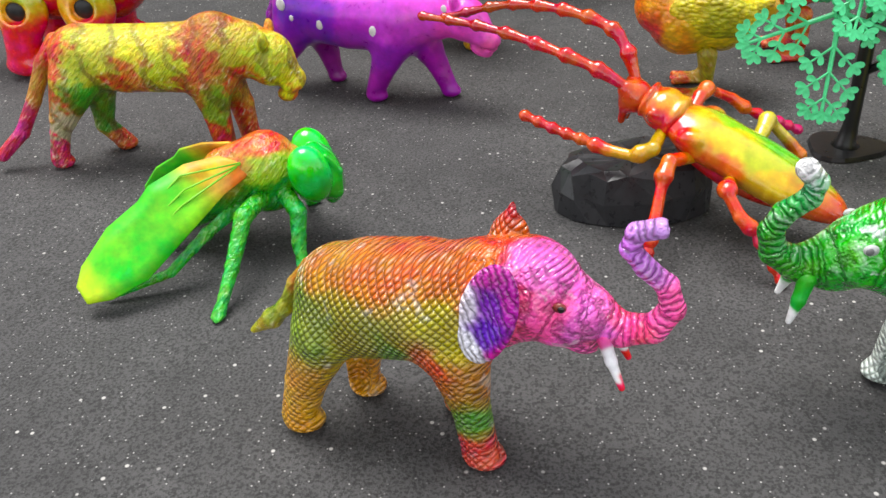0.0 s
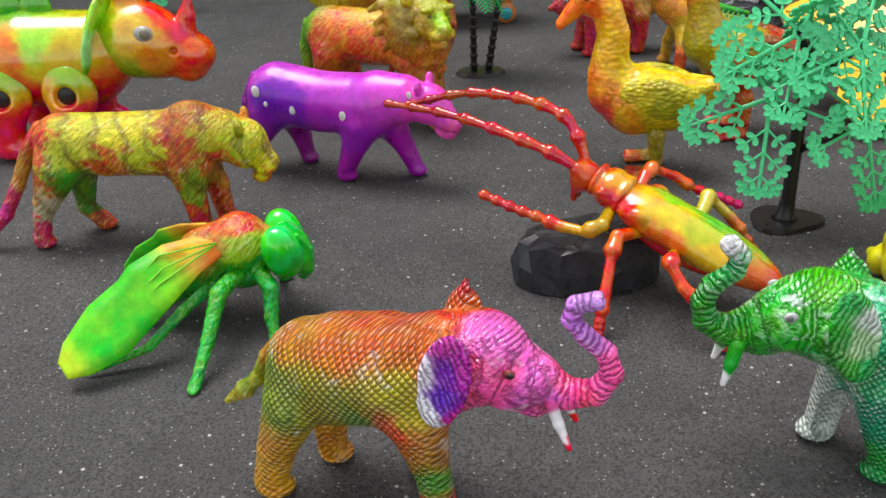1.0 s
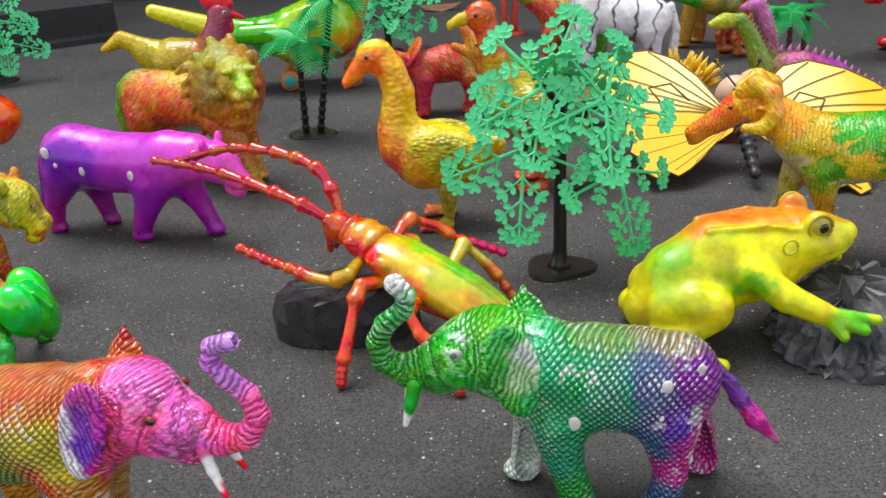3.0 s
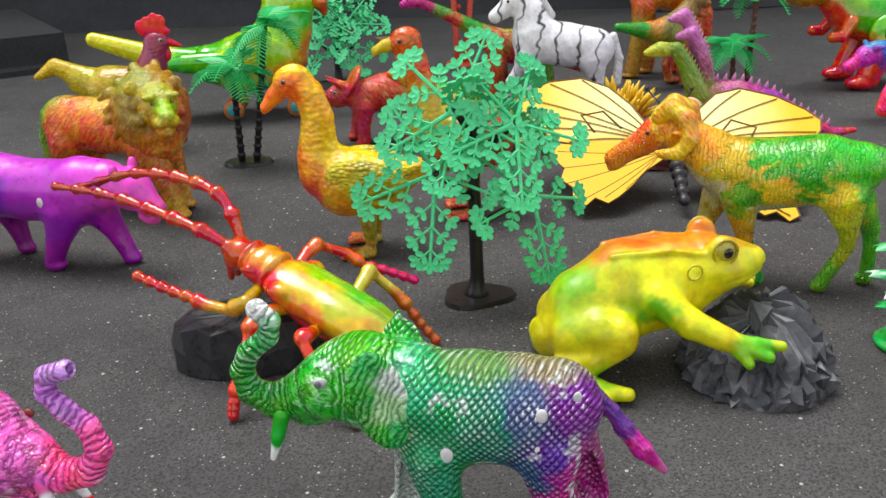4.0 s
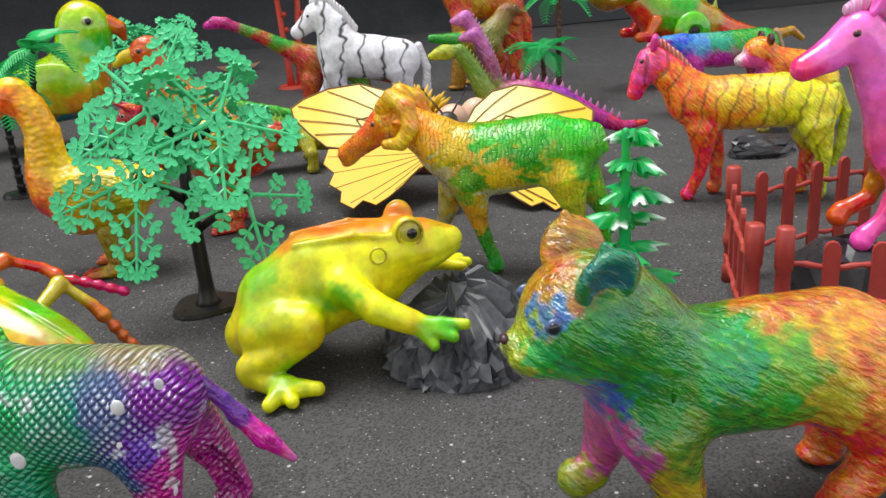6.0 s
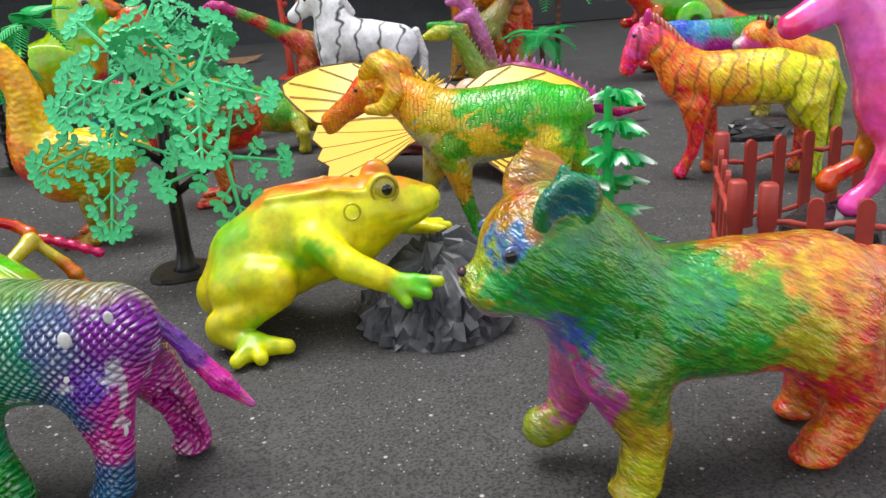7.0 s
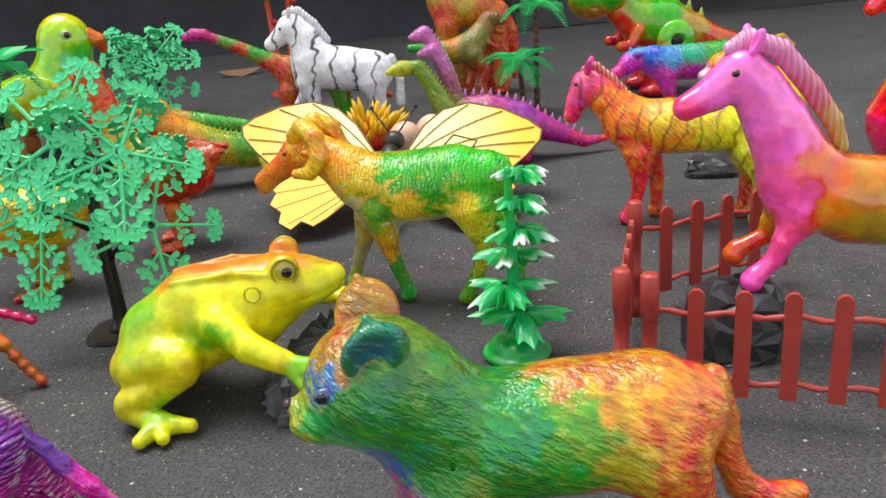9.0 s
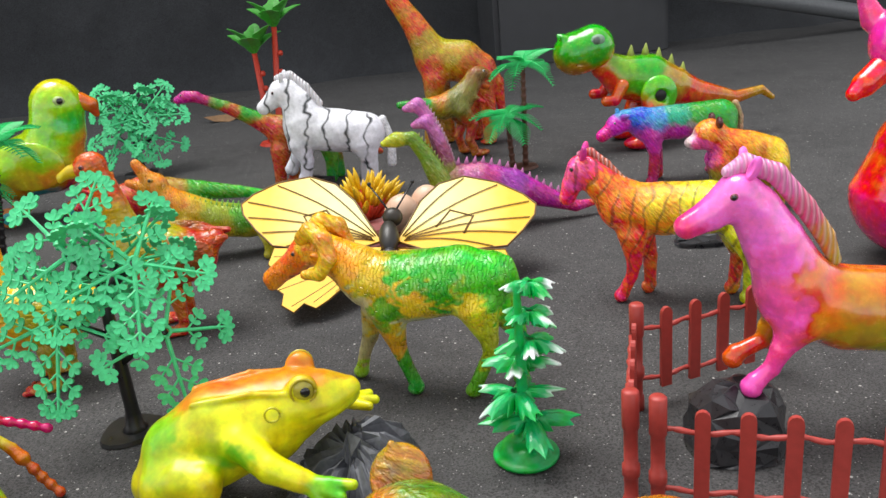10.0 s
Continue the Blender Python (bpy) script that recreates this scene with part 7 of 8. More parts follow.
# ---- butterfly ----
def butterfly():
    b = thing("toy_butterfly", 0.435, 0.60, 0, "yellow plastic butterfly with dark-veined scalloped wings, propped up", "toy butterfly")
    up = Vector((0.02, 0.12, 0.065)).normalized()
    side = Vector((1, -0.1, 0))
    side = (side - up * side.dot(up)).normalized()
    out = side.cross(up)
    b.matrix_basis = Matrix.Translation((0.435, 0.60, 0.008)) @ Matrix((side, up, out)).transposed().to_4x4()
    gy = Graph("butterfly_yellow", 0.5, 0.0)
    n = gy.noise(28, 3)
    sep = gy.t.nodes.new("ShaderNodeSeparateXYZ")
    gy.set(sep, 0, gy.co)
    away = gy.math("ADD", gy.math("ABSOLUTE", sep.outputs[0]), gy.math("MULTIPLY", n, 0.03))
    low = gy.ramp(sep.outputs[1], 0.075, 0.095, 1.0, 0.0)
    yellow = gy.finish(gy.mix(gy.math("MAXIMUM", gy.ramp(away, 0.065, 0.125), low), rgb("faf0a0"), rgb("f4bc00")), n, 0.15, 0.001)
    vein_m = plain("butterfly_vein", rgb("6a4a10"), 0.4)
    upper = [(-0.6, 7.4), (-1.6, 9.4), (-3.0, 12.6), (-4.8, 15.0), (-7.2, 16.2), (-10.2, 15.6), (-12.4, 14.2), (-13.4, 13.0), (-13.1, 11.6), (-11.8, 9.6), (-10.2, 7.6), (-6.5, 6.8), (-3.0, 6.6)]
    lower = [(-0.7, 6.6), (-3.4, 6.7), (-7.0, 6.9), (-10.0, 7.2), (-10.4, 5.4), (-9.5, 4.2), (-9.9, 2.9), (-8.9, 2.0), (-9.0, 0.8), (-8.0, 0.0), (-7.2, 0.9), (-6.2, 0.3), (-5.2, 1.1), (-4.0, 2.4), (-2.6, 4.2), (-1.0, 5.6)]
    fans = {"fore_wing": (upper, (-0.8, 7.4), [(-7.2, 15.9), (-10.2, 15.2), (-12.8, 13.2), (-12.6, 11.2), (-11.2, 9.2), (-9.0, 7.4)]), "hind_wing": (lower, (-1.0, 6.4), [(-10.0, 6.2), (-9.6, 4.2), (-9.4, 2.4), (-8.2, 0.6), (-6.4, 0.9), (-4.6, 1.9)])}
    for s in (1, -1):
        for name, (outline, root, tips) in fans.items():
            drop = 0.0 if s < 0 else -0.19
            pts = [(x if s < 0 else -x, y + (drop * -x if s > 0 else 0)) for x, y in outline]
            bm = bmesh.new()
            f = bm.faces.new([bm.verts.new((x * CM, y * CM, 0.02 * abs(x) * CM)) for x, y in pts])
            bmesh.ops.triangulate(bm, faces=[f])
            bmesh.ops.recalc_face_normals(bm, faces=bm.faces[:])
            bmesh.ops.solidify(bm, geom=bm.faces[:], thickness=0.12 * CM)
            me = bpy.data.meshes.new(name)
            bm.to_mesh(me), bm.free()
            wing = part(name, me, yellow, b)
            edge = [(x, y, 0.02 * abs(x), 0.09) for x, y in pts]
            v, fc = tube_data(edge + [edge[0]], 6)
            part("rim", mesh_from("rim", v * CM, fc), vein_m, wing)
            rx, ry = root
            for tx, ty in tips:
                a, t = np.array((-rx if s > 0 else rx, ry + (drop * -rx if s > 0 else 0))), np.array((-tx if s > 0 else tx, ty + (drop * -tx if s > 0 else 0)))
                bow = np.array((0.0, 0.6 if name == "fore_wing" else -0.2))
                line = [a + (t - a) * u + bow * math.sin(math.pi * u) for u in np.linspace(0.06, 1, 8)]
                for dz in (0.12, 0.0, -0.12):
                    v, fc = tube_data([(p[0], p[1], 0.02 * abs(p[0]) + dz, 0.035) for p in line], 6)
                    part("vein", mesh_from("vein", v * CM, fc), vein_m, wing)
            if name == "fore_wing":
                ring = [(-4.2, 9.4), (-5.6, 11.6), (-7.6, 11.0), (-6.6, 8.8)]
                ring = [(-x if s > 0 else x, y + (drop * -x if s > 0 else 0)) for x, y in ring]
                v, fc = tube_data([(x, y, 0.02 * abs(x), 0.11) for x, y in ring], 6)
                part("vein", mesh_from("vein", v * CM, fc), vein_m, wing)
    moulded("body", [B((0, 7.6, 0.3), (0.9, 1.8, 0.9)), *(B((0, 5.4 - 0.95 * i, 0.3), (0.78 - 0.06 * i, 0.6, 0.75 - 0.06 * i), k=0.1) for i in range(6))], [(0, 5, 0, "1c1c20"), (0, 8, 0, "24201c")], MATT, b, 0.09, label="dark segmented body")
    moulded("head", [B((0.4, 9.9, 0.4), (0.9, 0.9, 0.85))], [(0, 10, 0, "2a2420")], MATT, b, 0.09)
    for s in (1, -1):
        tube("antenna", [(0.4 + s * 0.3, 10.5, 0.6, 0.09), (0.4 + s * 1.2, 12.0, 1.0, 0.08), (0.4 + s * 2.0, 13.4, 1.2, 0.08)], BLACK, b)
        ball("antenna_tip", (0.4 + s * 2.0, 13.5, 1.2), 0.2, BLACK, b)


butterfly()


# ---- nest with eggs ----
nest = rock("reddish brown plastic nest mound with eggs", 0.470, 0.765, 5.4, 3.8, 3.0, plain("nest_brown", rgb("8a4a48"), 0.5, vary=0.25), 21, 0, 0.05, "toy_nest", 22)
tagged(nest, category="toy nest")
for x, y, r in ((0.468, 0.735, 0.017), (0.497, 0.760, 0.016)):
    bm = bmesh.new()
    bmesh.ops.create_uvsphere(bm, u_segments=20, v_segments=14, radius=r)
    for v in bm.verts:
        v.co.z *= 1.05 + 6 * max(v.co.z, 0)
    me = bpy.data.meshes.new("toy_egg")
    bm.to_mesh(me), bm.free()
    me.shade_smooth()
    me.materials.append(plain("egg_cream", rgb("e0b89c"), 0.35, vary=0.05))
    eg = new("toy_egg", me)
    eg.matrix_basis = pose(x, y, 0.044, 12, 8, 0)
    tagged(eg, "smooth cream plastic egg lying on the nest", "toy egg", "eggs")

tuft = thing("toy_grass_tuft", 0.440, 0.800, 0, "red and yellow plastic grass tuft like a flame", "toy plant", z=0.02)
rnd = random.Random(4)
tuft_red, tuft_yellow = plain("tuft_red", rgb("d84a30"), 0.4), plain("tuft_yellow", rgb("e6bc1c"), 0.4)
for i in range(72):
    a, lean = rnd.uniform(0, 6.28), rnd.uniform(0.1, 1.0)
    h = rnd.uniform(3.6, 6.4) * (1 - 0.3 * lean)
    tip = Vector((math.cos(a) * 4.4 * lean, math.sin(a) * 2.8 * lean, h))
    bl = tube("blade", [(0.2 * tip.x, 0.2 * tip.y, 0, 0.2), (0.6 * tip.x, 0.6 * tip.y, 0.62 * h, 0.22)], tuft_red, tuft, 6)
    tube("blade_tip", [(0.58 * tip.x, 0.58 * tip.y, 0.6 * h, 0.24), (0.8 * tip.x, 0.8 * tip.y, 0.82 * h, 0.3), (tip.x, tip.y, h, 0.05)], tuft_yellow, bl, 6, "yellow tip")


# ---- fence ----
def fence_panel(ax, ay, bx, by, n, label):
    f = thing("toy_fence", ax, ay, math.degrees(math.atan2(by - ay, bx - ax)), label, "toy fence", "toy fence panels")
    length = math.hypot(bx - ax, by - ay) / CM
    for i in range(n):
        x = length * (i + 1) / (n + 0.4)
        bm = bmesh.new()
        vs = [bm.verts.new((p[0] * CM, -0.12 * CM, p[1] * CM)) for p in [(x - 0.37, 1.1), (x + 0.37, 1.1), (x + 0.37, 6.1)] + [(x + 0.37 * math.cos(a), 6.1 + 0.42 * math.sin(a)) for a in (0.5, 1.05, 1.57, 2.1, 2.64)] + [(x - 0.37, 6.1)]]
        face = bm.faces.new(vs)
        ext = bmesh.ops.extrude_face_region(bm, geom=[face])
        bmesh.ops.translate(bm, verts=[v for v in ext["geom"] if isinstance(v, bmesh.types.BMVert)], vec=(0, 0.26 * CM, 0))
        bmesh.ops.recalc_face_normals(bm, faces=bm.faces[:])
        me = bpy.data.meshes.new("picket")
        bm.to_mesh(me), bm.free()
        part("picket", me, FENCE, f)
    for z in (1.75, 5.2):
        tube("rail", [(x, 0.2 + 0.03 * math.sin(4 * x), z + 0.1 * math.sin(2.2 * x), 0.15 + 0.03 * math.sin(7 * x)) for x in np.linspace(0, length, 40)], FENCE, f, 8)
    for x in (0.0,):
        tube("post", [(x, 0, z, rr) for z, rr in ((0, 0.46), (0.9, 0.44), (1.0, 0.36), (2.2, 0.36), (2.3, 0.46), (2.9, 0.46), (3.0, 0.36), (5.0, 0.36), (5.1, 0.44), (7.1, 0.44), (7.2, 0.34))], FENCE, f, 14)
    return f


fence_panel(0.528, 0.296, 0.648, 0.237, 6, "brick red plastic picket fence panel in front of the rock")
fence_panel(0.562, 0.400, 0.674, 0.416, 5, "brick red plastic picket fence panel behind the rock")
fence_panel(0.518, 0.306, 0.559, 0.396, 4, "brick red plastic picket fence panel closing the side")


# ---- plants ----
def spray_mesh(length, sides):
    """A flat moulded leaf spray: stem, side twigs and round lobes, along x."""
    verts, faces = [], []

    def add(v, f):
        o = len(verts)
        verts.extend(v.tolist())
        faces.extend(tuple(i + o for i in q) for q in f)

    def lobe(x, y, a, l, w):
        n = 10
        ring = [(0.5 * l * (1 - math.cos(t)) * 1.0, w * math.sin(t) * (0.55 + 0.45 * (1 - math.cos(t)) / 2)) for t in np.linspace(0, 2 * math.pi, n, endpoint=False)]
        ca, sa = math.cos(a), math.sin(a)
        top = [(x + ca * p - sa * q, y + sa * p + ca * q, 0.07) for p, q in ring]
        mid = (x + ca * l * 0.55, y + sa * l * 0.55, 0.03)
        low = [(p[0], p[1], -0.07) for p in top]
        v = np.array(top + low + [mid, (mid[0], mid[1], -0.06)])
        f = [(i, (i + 1) % n, 2 * n) for i in range(n)] + [(n + (i + 1) % n, n + i, 2 * n + 1) for i in range(n)] + [(n + i, n + (i + 1) % n, (i + 1) % n, i) for i in range(n)]
        add(v, f)

    add(*tube_data([(0, 0, 0, 0.16), (length, 0, 0, 0.1)], 6))
    for i in range(sides):
        x = length * (0.3 + 0.55 * i / (sides - 1))
        tl = length * (0.34 - 0.16 * abs(i / (sides - 1) - 0.2))
        for s in (1, -1):
            a = s * radians(48)
            dx, dy = math.cos(a), math.sin(a)
            add(*tube_data([(x, 0, 0, 0.08), (x + tl * dx, tl * dy, 0, 0.06)], 5))
            for s2 in (1, -1):
                lobe(x + tl * 0.5 * dx, tl * 0.5 * dy, a + s2 * radians(55), 0.58, 0.23)
            for s2 in (1, 0, -1):
                lobe(x + tl * 0.9 * dx, tl * 0.9 * dy, a + s2 * radians(52), 0.68, 0.24)
    for s in (1, -1, 0):
        lobe(length, 0, s * radians(50), 0.74, 0.26)
    v = np.array(verts)
    v[:, 2] -= 0.012 * v[:, 0] ** 2
    return v * CM, faces


SPRAYS = []
for length, sides in ((4.6, 3), (4.0, 2), (5.2, 3)):
    v, f = spray_mesh(length, sides)
    me = mesh_from("leaf_spray", v, f, False)
    me.materials.append(LEAF)
    SPRAYS.append(me)


def leaf_tree(label, x, y, turn, hubs, trunk_h, seed, size=1.0):
    t = thing("toy_tree", x, y, turn, label, "toy tree", "toy trees")
    rnd = random.Random(seed)
    bm = bmesh.new()
    bmesh.ops.create_cone(bm, cap_ends=True, segments=22, radius1=2.4 * CM, radius2=2.3 * CM, depth=0.25 * CM, matrix=pose(0, 0, 0.13 * CM))
    for v in bm.verts:
        k = 1 + 0.12 * math.sin(3 * math.atan2(v.co.y, v.co.x) + seed)
        v.co.x *= k
        v.co.y *= k * 0.8
    me = bpy.data.meshes.new("base")
    bm.to_mesh(me), bm.free()
    part("base", me, BLACK, t)
    trunk = tube("trunk", [(0, 0, 0.1, 1.0 * size), (0, 0, 0.5, 0.62 * size), (0.05, 0, 1.6, 0.46 * size), (-0.05, 0.05, trunk_h * 0.6, 0.42 * size), (0, 0, trunk_h, 0.3 * size)], BLACK, t, 12)
    for hx, hy, hz, out, tilt in hubs:
        tube("branch", [(0, 0, max(hz - 2.4, 1.5), 0.26 * size), (hx * 0.6, hy * 0.6, hz - 0.9, 0.24 * size), (hx, hy, hz, 0.26 * size)], BLACK, trunk, 8)
        m = pose(hx * CM, hy * CM, hz * CM, 0, tilt, out)
        ring = tube("leaf_ring", [(0.34 * math.cos(a), 0.34 * math.sin(a), 0, 0.14) for a in np.linspace(0, 6.28, 11)], LEAF, t, 6)
        ring.matrix_basis = m
        k = 5
        for i in range(k):
            me = SPRAYS[rnd.randrange(3)]
            ob = part("leaf_spray", me, LEAF, t)
            ob.matrix_basis = m @ pose(0, 0, 0, 0, 0, 360 * i / k + rnd.uniform(-14, 14)) @ pose(0.3 * CM, 0, 0, rnd.uniform(-9, 9), rnd.uniform(-12, 6), 0) @ Matrix.Diagonal((size * rnd.uniform(0.85, 1.05),) * 3).to_4x4()
    return t


leaf_tree("green plastic tree with lobed leaf sprays on a black trunk", 0.246, 0.482, 0, [(2.4, -1.2, 12.0, -70, 66), (-1.2, -0.8, 12.9, -100, 62), (3.4, -1.6, 7.4, -65, 70), (-2.6, -1.4, 9.2, -112, 70), (0.6, 2.0, 11.0, 110, 50)], 12.4, 2)
leaf_tree("green plastic leaf tree standing behind the ducks", 0.155, 1.25, 0, [(1.5, -1.2, 8.6, -70, 60), (-1.5, -0.8, 9.6, -110, 60), (2.6, -1.2, 5.6, -60, 60), (-2.2, -1.2, 6.0, -125, 55), (0.2, 1.8, 9.2, 90, 40)], 9.4, 5, 1.1)
leaf_tree("green plastic leaf tree far behind the rhino", -0.39, 1.20, 0, [(1.5, -1.2, 8.6, -70, 60), (-1.5, -0.8, 9.6, -110, 60), (2.6, -1.2, 5.6, -60, 60), (-2.2, -1.2, 6.0, -125, 55)], 9.4, 6, 1.0)


def frond_mesh(length, droop):
    verts, faces = [], []

    def at(u):
        return Vector((length * u, 0, length * (0.35 * u - droop * u * u)))
    v, f = tube_data([(*at(u), 0.13 * (1 - 0.6 * u)) for u in np.linspace(0, 1, 8)], 5)
    verts.extend(v.tolist()), faces.extend(f)
    n = 15
    for i in range(n):
        u = 0.12 + 0.86 * i / (n - 1)
        w = length * 0.34 * math.sin(math.pi * (0.14 + 0.8 * u)) + 0.15
        p = at(u)
        for s in (1, -1):
            o = len(verts)
            tip = p + Vector((0.45 * w, s * w, -0.28 * w))
            c = length / n * 0.36
            for q in (p + Vector((-c, 0, 0.04)), p + Vector((c, 0, 0.04)), tip + Vector((c * 0.4, 0, 0)), tip + Vector((-c * 0.4, 0, 0))):
                verts.append(tuple(q))
            for q in (p + Vector((-c, 0, -0.06)), p + Vector((c, 0, -0.06)), tip + Vector((c * 0.4, 0, -0.06)), tip + Vector((-c * 0.4, 0, -0.06))):
                verts.append(tuple(q))
            faces.extend([(o, o + 1, o + 2, o + 3), (o + 7, o + 6, o + 5, o + 4), (o, o + 4, o + 5, o + 1), (o + 1, o + 5, o + 6, o + 2), (o + 2, o + 6, o + 7, o + 3), (o + 3, o + 7, o + 4, o)])
    return np.array(verts) * CM, faces


FRONDS = {}
for key, length, droop in (("a", 4.2, 0.75), ("b", 3.8, 1.1)):
    FRONDS[key] = mesh_from("frond", *frond_mesh(length, droop), False)
    FRONDS[key].materials.append(PALM)


def palm(label, x, y, trunks, bark, seed, ringed=True):
    p = thing("toy_palm", x, y, 0, label, "toy palm", "toy palms")
    rnd = random.Random(seed)
    bm = bmesh.new()
    bmesh.ops.create_cone(bm, cap_ends=True, segments=20, radius1=2.6 * CM, radius2=2.4 * CM, depth=0.3 * CM, matrix=pose(0, 0, 0.15 * CM))
    for v in bm.verts:
        v.co.y *= 0.7
    me = bpy.data.meshes.new("base")
    bm.to_mesh(me), bm.free()
    part("base", me, bark, p)
    for bx, by, tx, ty, h in trunks:
        pts = []
        n = int(h / 0.9)
        for i in range(n):
            for u, r in ((0.0, 0.34), (0.55, 0.36), (0.75, 0.5), (0.95, 0.34)):
                w = (i + u) / n
                pts.append((bx + (tx - bx) * w, by + (ty - by) * w, 0.2 + (h - 0.2) * w, r * (1 - 0.25 * w)))
        tube("trunk", pts, bark, p, 9)
        for i in range(10):
            ob = part("frond", FRONDS["ab"[i % 2]], PALM, p)
            ob.matrix_basis = pose(tx * CM, ty * CM, h * CM, 0, 0, 36 * i + rnd.uniform(-12, 12)) @ pose(0, 0, 0, 0, rnd.uniform(-42, 24), 0)


palm("black-trunked double plastic palm with green fronds", 0.062, 0.842, [(-0.7, 0, -0.6, 0, 9.8), (0.8, 0, 3.0, 0.2, 13.6)], BLACK, 3)
palm("brown-trunked double plastic palm with bright green fronds", 0.660, 1.000, [(-0.8, 0, -1.2, 0, 6.9), (0.9, 0, 1.2, 0, 13.2)], plain("palm_brown", rgb("5a3a2c"), 0.45), 7)


def broad_palm():
    p = thing("toy_palm", 0.352, 1.35, 0, "red-stemmed plastic tree with broad serrated green leaves", "toy palm", "toy palms")
    red = plain("stem_red", rgb("c8402c"), 0.4)
    bright = plain("broad_leaf_green", rgb("3f9a30"), 0.4, vary=0.25)
    for sx, tx, h in ((-0.6, -1.2, 14.5), (0.9, 2.4, 18.2)):
        tube("stem", [(sx, 0, 0, 0.7), (sx, 0, 2, 0.55), (tx, 0, h, 0.42)], red, p)
        for z in (0.62, 0.78):
            ball("bud", (sx + (tx - sx) * z + 0.7, -0.2, h * z), 0.45, red, p)
        for i in range(6):
            bm = bmesh.new()
            n = 9
            left, right = [], []
            for j in range(n):
                u = j / (n - 1)
                w = 1.5 * math.sin(math.pi * (0.08 + 0.88 * u)) * (1.12 if j % 2 else 0.88)
                x, z = 5.6 * u, 1.2 * u - 1.6 * u * u
                left.append(bm.verts.new((x * CM, w * CM, (z + 0.3 * w) * CM)))
                right.append(bm.verts.new((x * CM, -w * CM, (z + 0.3 * w) * CM)))
                left[-1].index = j
            mid = [bm.verts.new((5.6 * j / (n - 1) * CM, 0, (1.2 * j / (n - 1) - 1.6 * (j / (n - 1)) ** 2) * CM)) for j in range(n)]
            for j in range(n - 1):
                bm.faces.new((mid[j], mid[j + 1], left[j + 1], left[j]))
                bm.faces.new((mid[j + 1], mid[j], right[j], right[j + 1]))
            bmesh.ops.recalc_face_normals(bm, faces=bm.faces[:])
            bmesh.ops.solidify(bm, geom=bm.faces[:], thickness=0.1 * CM)
            me = bpy.data.meshes.new("leaf")
            bm.to_mesh(me), bm.free()
            ob = part("leaf", me, bright, p)
            ob.matrix_basis = pose(tx * CM, 0, h * CM, 0, 0, 60 * i + 20) @ pose(0, 0, 0, 0, -35 - 18 * (i % 2), 0)
    bm = bmesh.new()
    bmesh.ops.create_cone(bm, cap_ends=True, segments=18, radius1=2.6 * CM, radius2=2.3 * CM, depth=0.4 * CM, matrix=pose(0, 0, 0.2 * CM))
    me = bpy.data.meshes.new("base")
    bm.to_mesh(me), bm.free()
    part("base", me, red, p)


broad_palm()


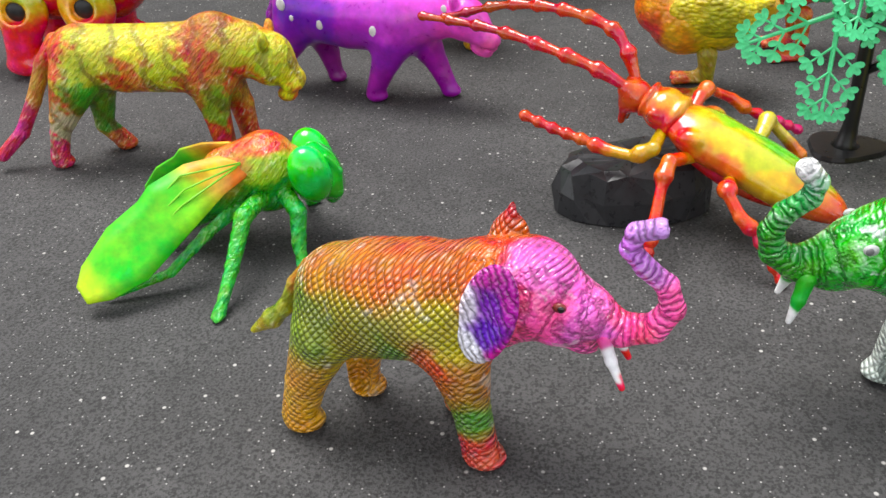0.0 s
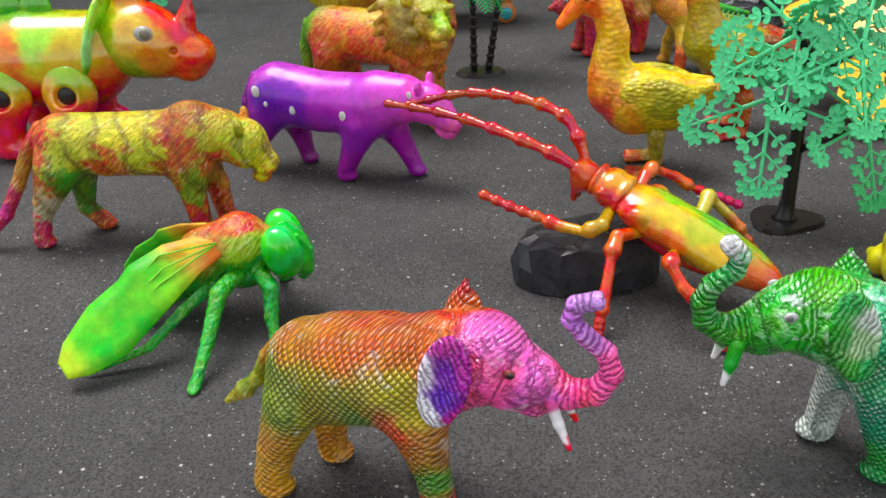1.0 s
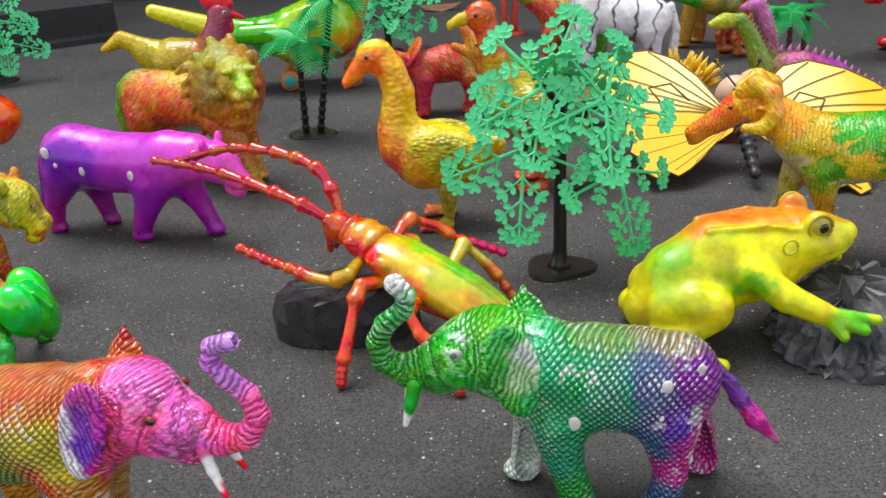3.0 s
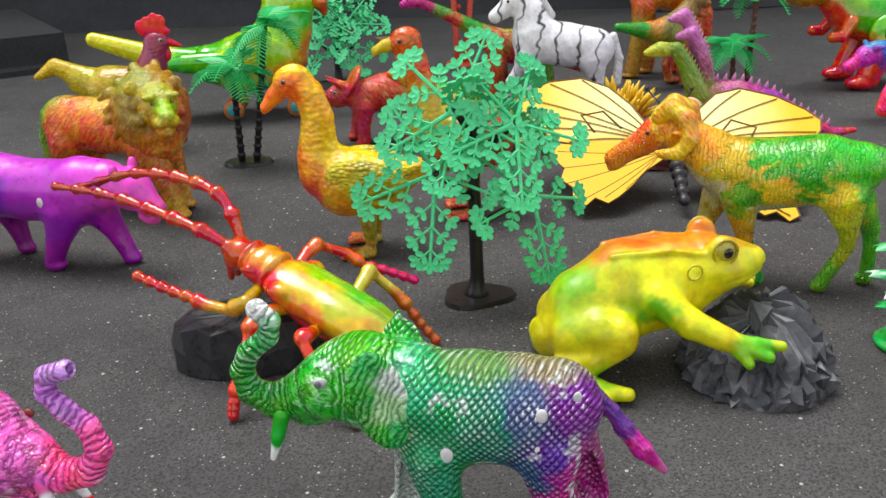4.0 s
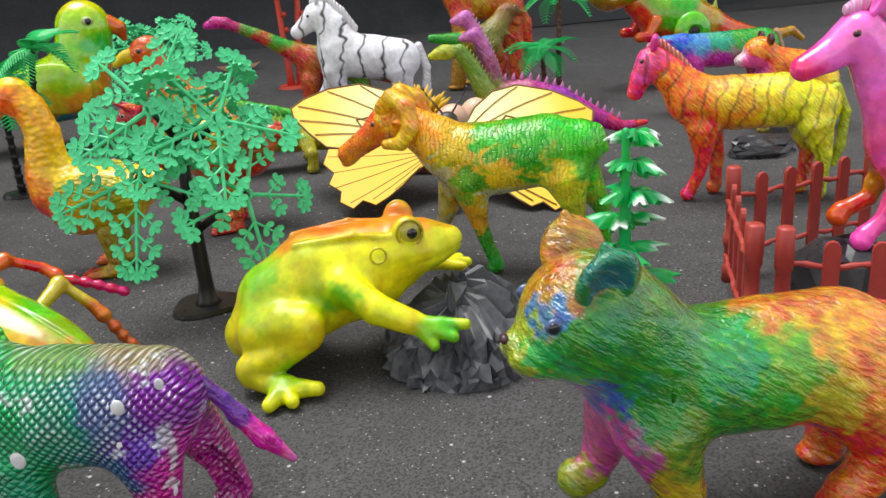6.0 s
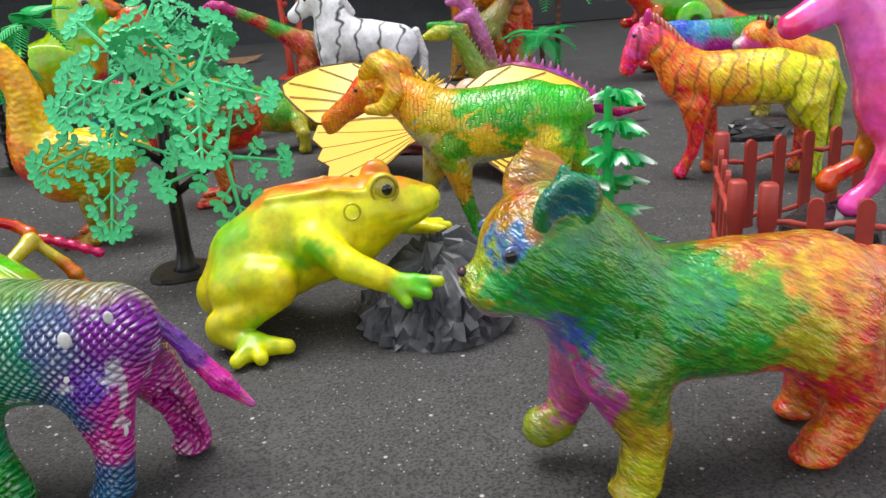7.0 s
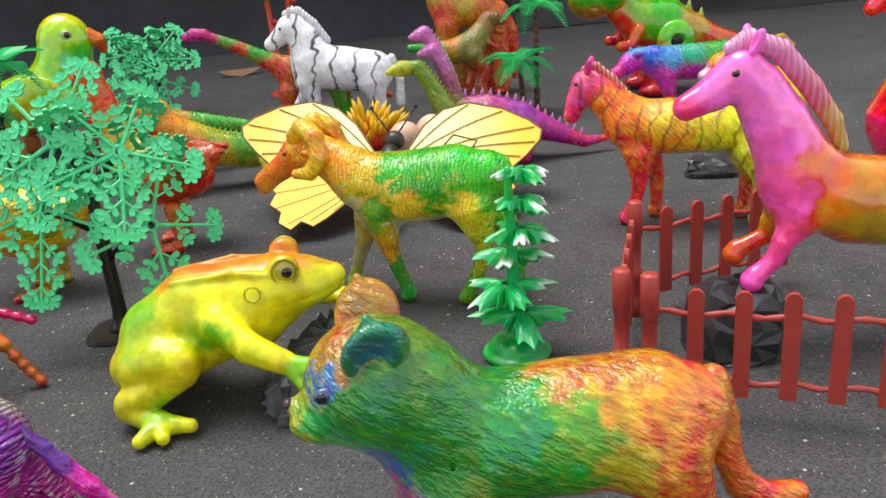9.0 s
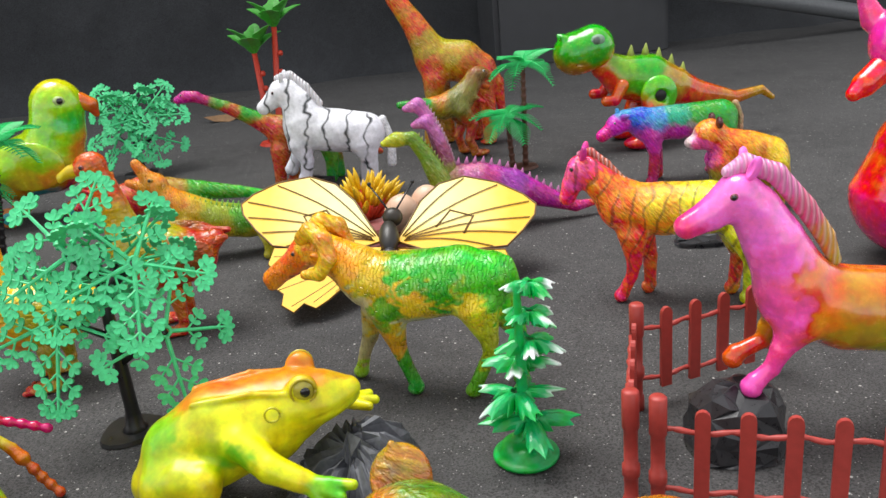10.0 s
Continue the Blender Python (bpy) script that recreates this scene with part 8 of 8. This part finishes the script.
def pine():
    p = thing("toy_pine", 0.481, 0.372, 0, "bright green plastic fir with white-tipped tiers", "toy tree", "toy trees")
    tint = painted("pine_green", "smooth", 0.35, 0.3, strength=0.2)
    moulded("base", [B((0, 0, 0.2), (1.95, 1.95, 0.5)), B((0, 0, 0.6), (1.5, 1.5, 0.7), k=0.3), C((0, 0, 0.6, 0.6), (0, 0, 2.2, 0.4), (0, 0, 10.8, 0.2), k=0.4)], [(0, 0, 1, "1f9a50"), (0, 0, 6, "23a458")], tint, p, 0.09)
    rnd = random.Random(6)
    for i in range(6):
        z, r = 2.9 + 1.55 * i, 2.75 - 0.24 * i
        n = 4 + i % 2
        bm = bmesh.new()
        rim = []
        seg = n * 16
        for ring in range(5):
            u = ring / 4
            row = []
            for j in range(seg):
                a = 2 * math.pi * j / seg
                tooth = 0.5 + 0.5 * math.cos(n * a + i)
                rr = r * (0.14 + 0.86 * u * (0.2 + 0.8 * tooth ** 0.9 + 0.14 * math.cos(5 * n * a) * u))
                zz = z - 0.75 * u * u + 0.35 * u * tooth + 0.2 * math.cos(2 * a + i) * u - 0.08 * u * math.cos(5 * n * a)
                row.append(bm.verts.new((rr * math.cos(a) * CM, rr * math.sin(a) * CM, zz * CM)))
            rim.append(row)
        for k in range(4):
            for j in range(seg):
                bm.faces.new((rim[k][j], rim[k + 1][j], rim[k + 1][(j + 1) % seg], rim[k][(j + 1) % seg]))
        bmesh.ops.recalc_face_normals(bm, faces=bm.faces[:])
        bmesh.ops.solidify(bm, geom=bm.faces[:], thickness=0.09 * CM)
        me = bpy.data.meshes.new("tier")
        bm.to_mesh(me), bm.free()
        v = np.array([tuple(q.co) for q in me.vertices]) / CM
        rad = np.hypot(v[:, 0], v[:, 1]) / r
        m = np.clip((rad - 0.72 + 0.2 * wobble(v, 1.6)) / 0.12, 0, 1) * np.clip((wobble(v + i, 0.8) + 0.1 * i - 0.1) * 3, 0, 1)
        c = np.array(rgb("22a050")) * (1 - m[:, None]) + np.array((0.75, 0.8, 0.78)) * m[:, None]
        att = me.color_attributes.new("paint", "FLOAT_COLOR", "POINT")
        att.data.foreach_set("color", np.hstack([c, np.ones((len(v), 1))]).astype(np.float32).ravel())
        ob = part("tier", me, tint, p)
        ob.matrix_basis = pose(0, 0, 0, rnd.uniform(-11, 11), rnd.uniform(-9, 9), 0)


pine()

# ---- litter on the floor ----
def dry_leaf(x, y, turn):
    bm = bmesh.new()
    pts = [(-4, 0), (-2, 1.3), (1, 1.6), (3.2, 0.6), (4.4, 0.0), (3, -0.8), (0.5, -1.4), (-2.2, -1.0)]
    f = bm.faces.new([bm.verts.new((a * CM, b * CM, (0.5 + 0.05 * a * a + 0.3 * b) * CM)) for a, b in pts])
    bmesh.ops.triangulate(bm, faces=[f])
    bmesh.ops.recalc_face_normals(bm, faces=bm.faces[:])
    bmesh.ops.solidify(bm, geom=bm.faces[:], thickness=0.06 * CM)
    me = bpy.data.meshes.new("dry_leaf")
    bm.to_mesh(me), bm.free()
    me.materials.append(plain("dry_leaf_brown", rgb("8a6a4a"), 0.7, vary=0.3))
    ob = new("dry_leaf", me)
    ob.matrix_basis = pose(x, y, -0.002, 0, 0, turn)
    tagged(ob, "curled brown dry leaf lying on the floor", "leaf")


dry_leaf(0.262, 1.62, 5)


# ---- pipe on the wall ----
pipe = tube("wall_pipe", [(128, 182, 14.2, 2.0), (156, 182, 8.0, 2.0), (172, 182, 4.4, 2.0), (200, 182, -2, 2.0)], plain("pipe_grey", (0.12, 0.125, 0.13), 0.4), None, 16)
tagged(pipe, "grey painted pipe running along the wall", "pipe")
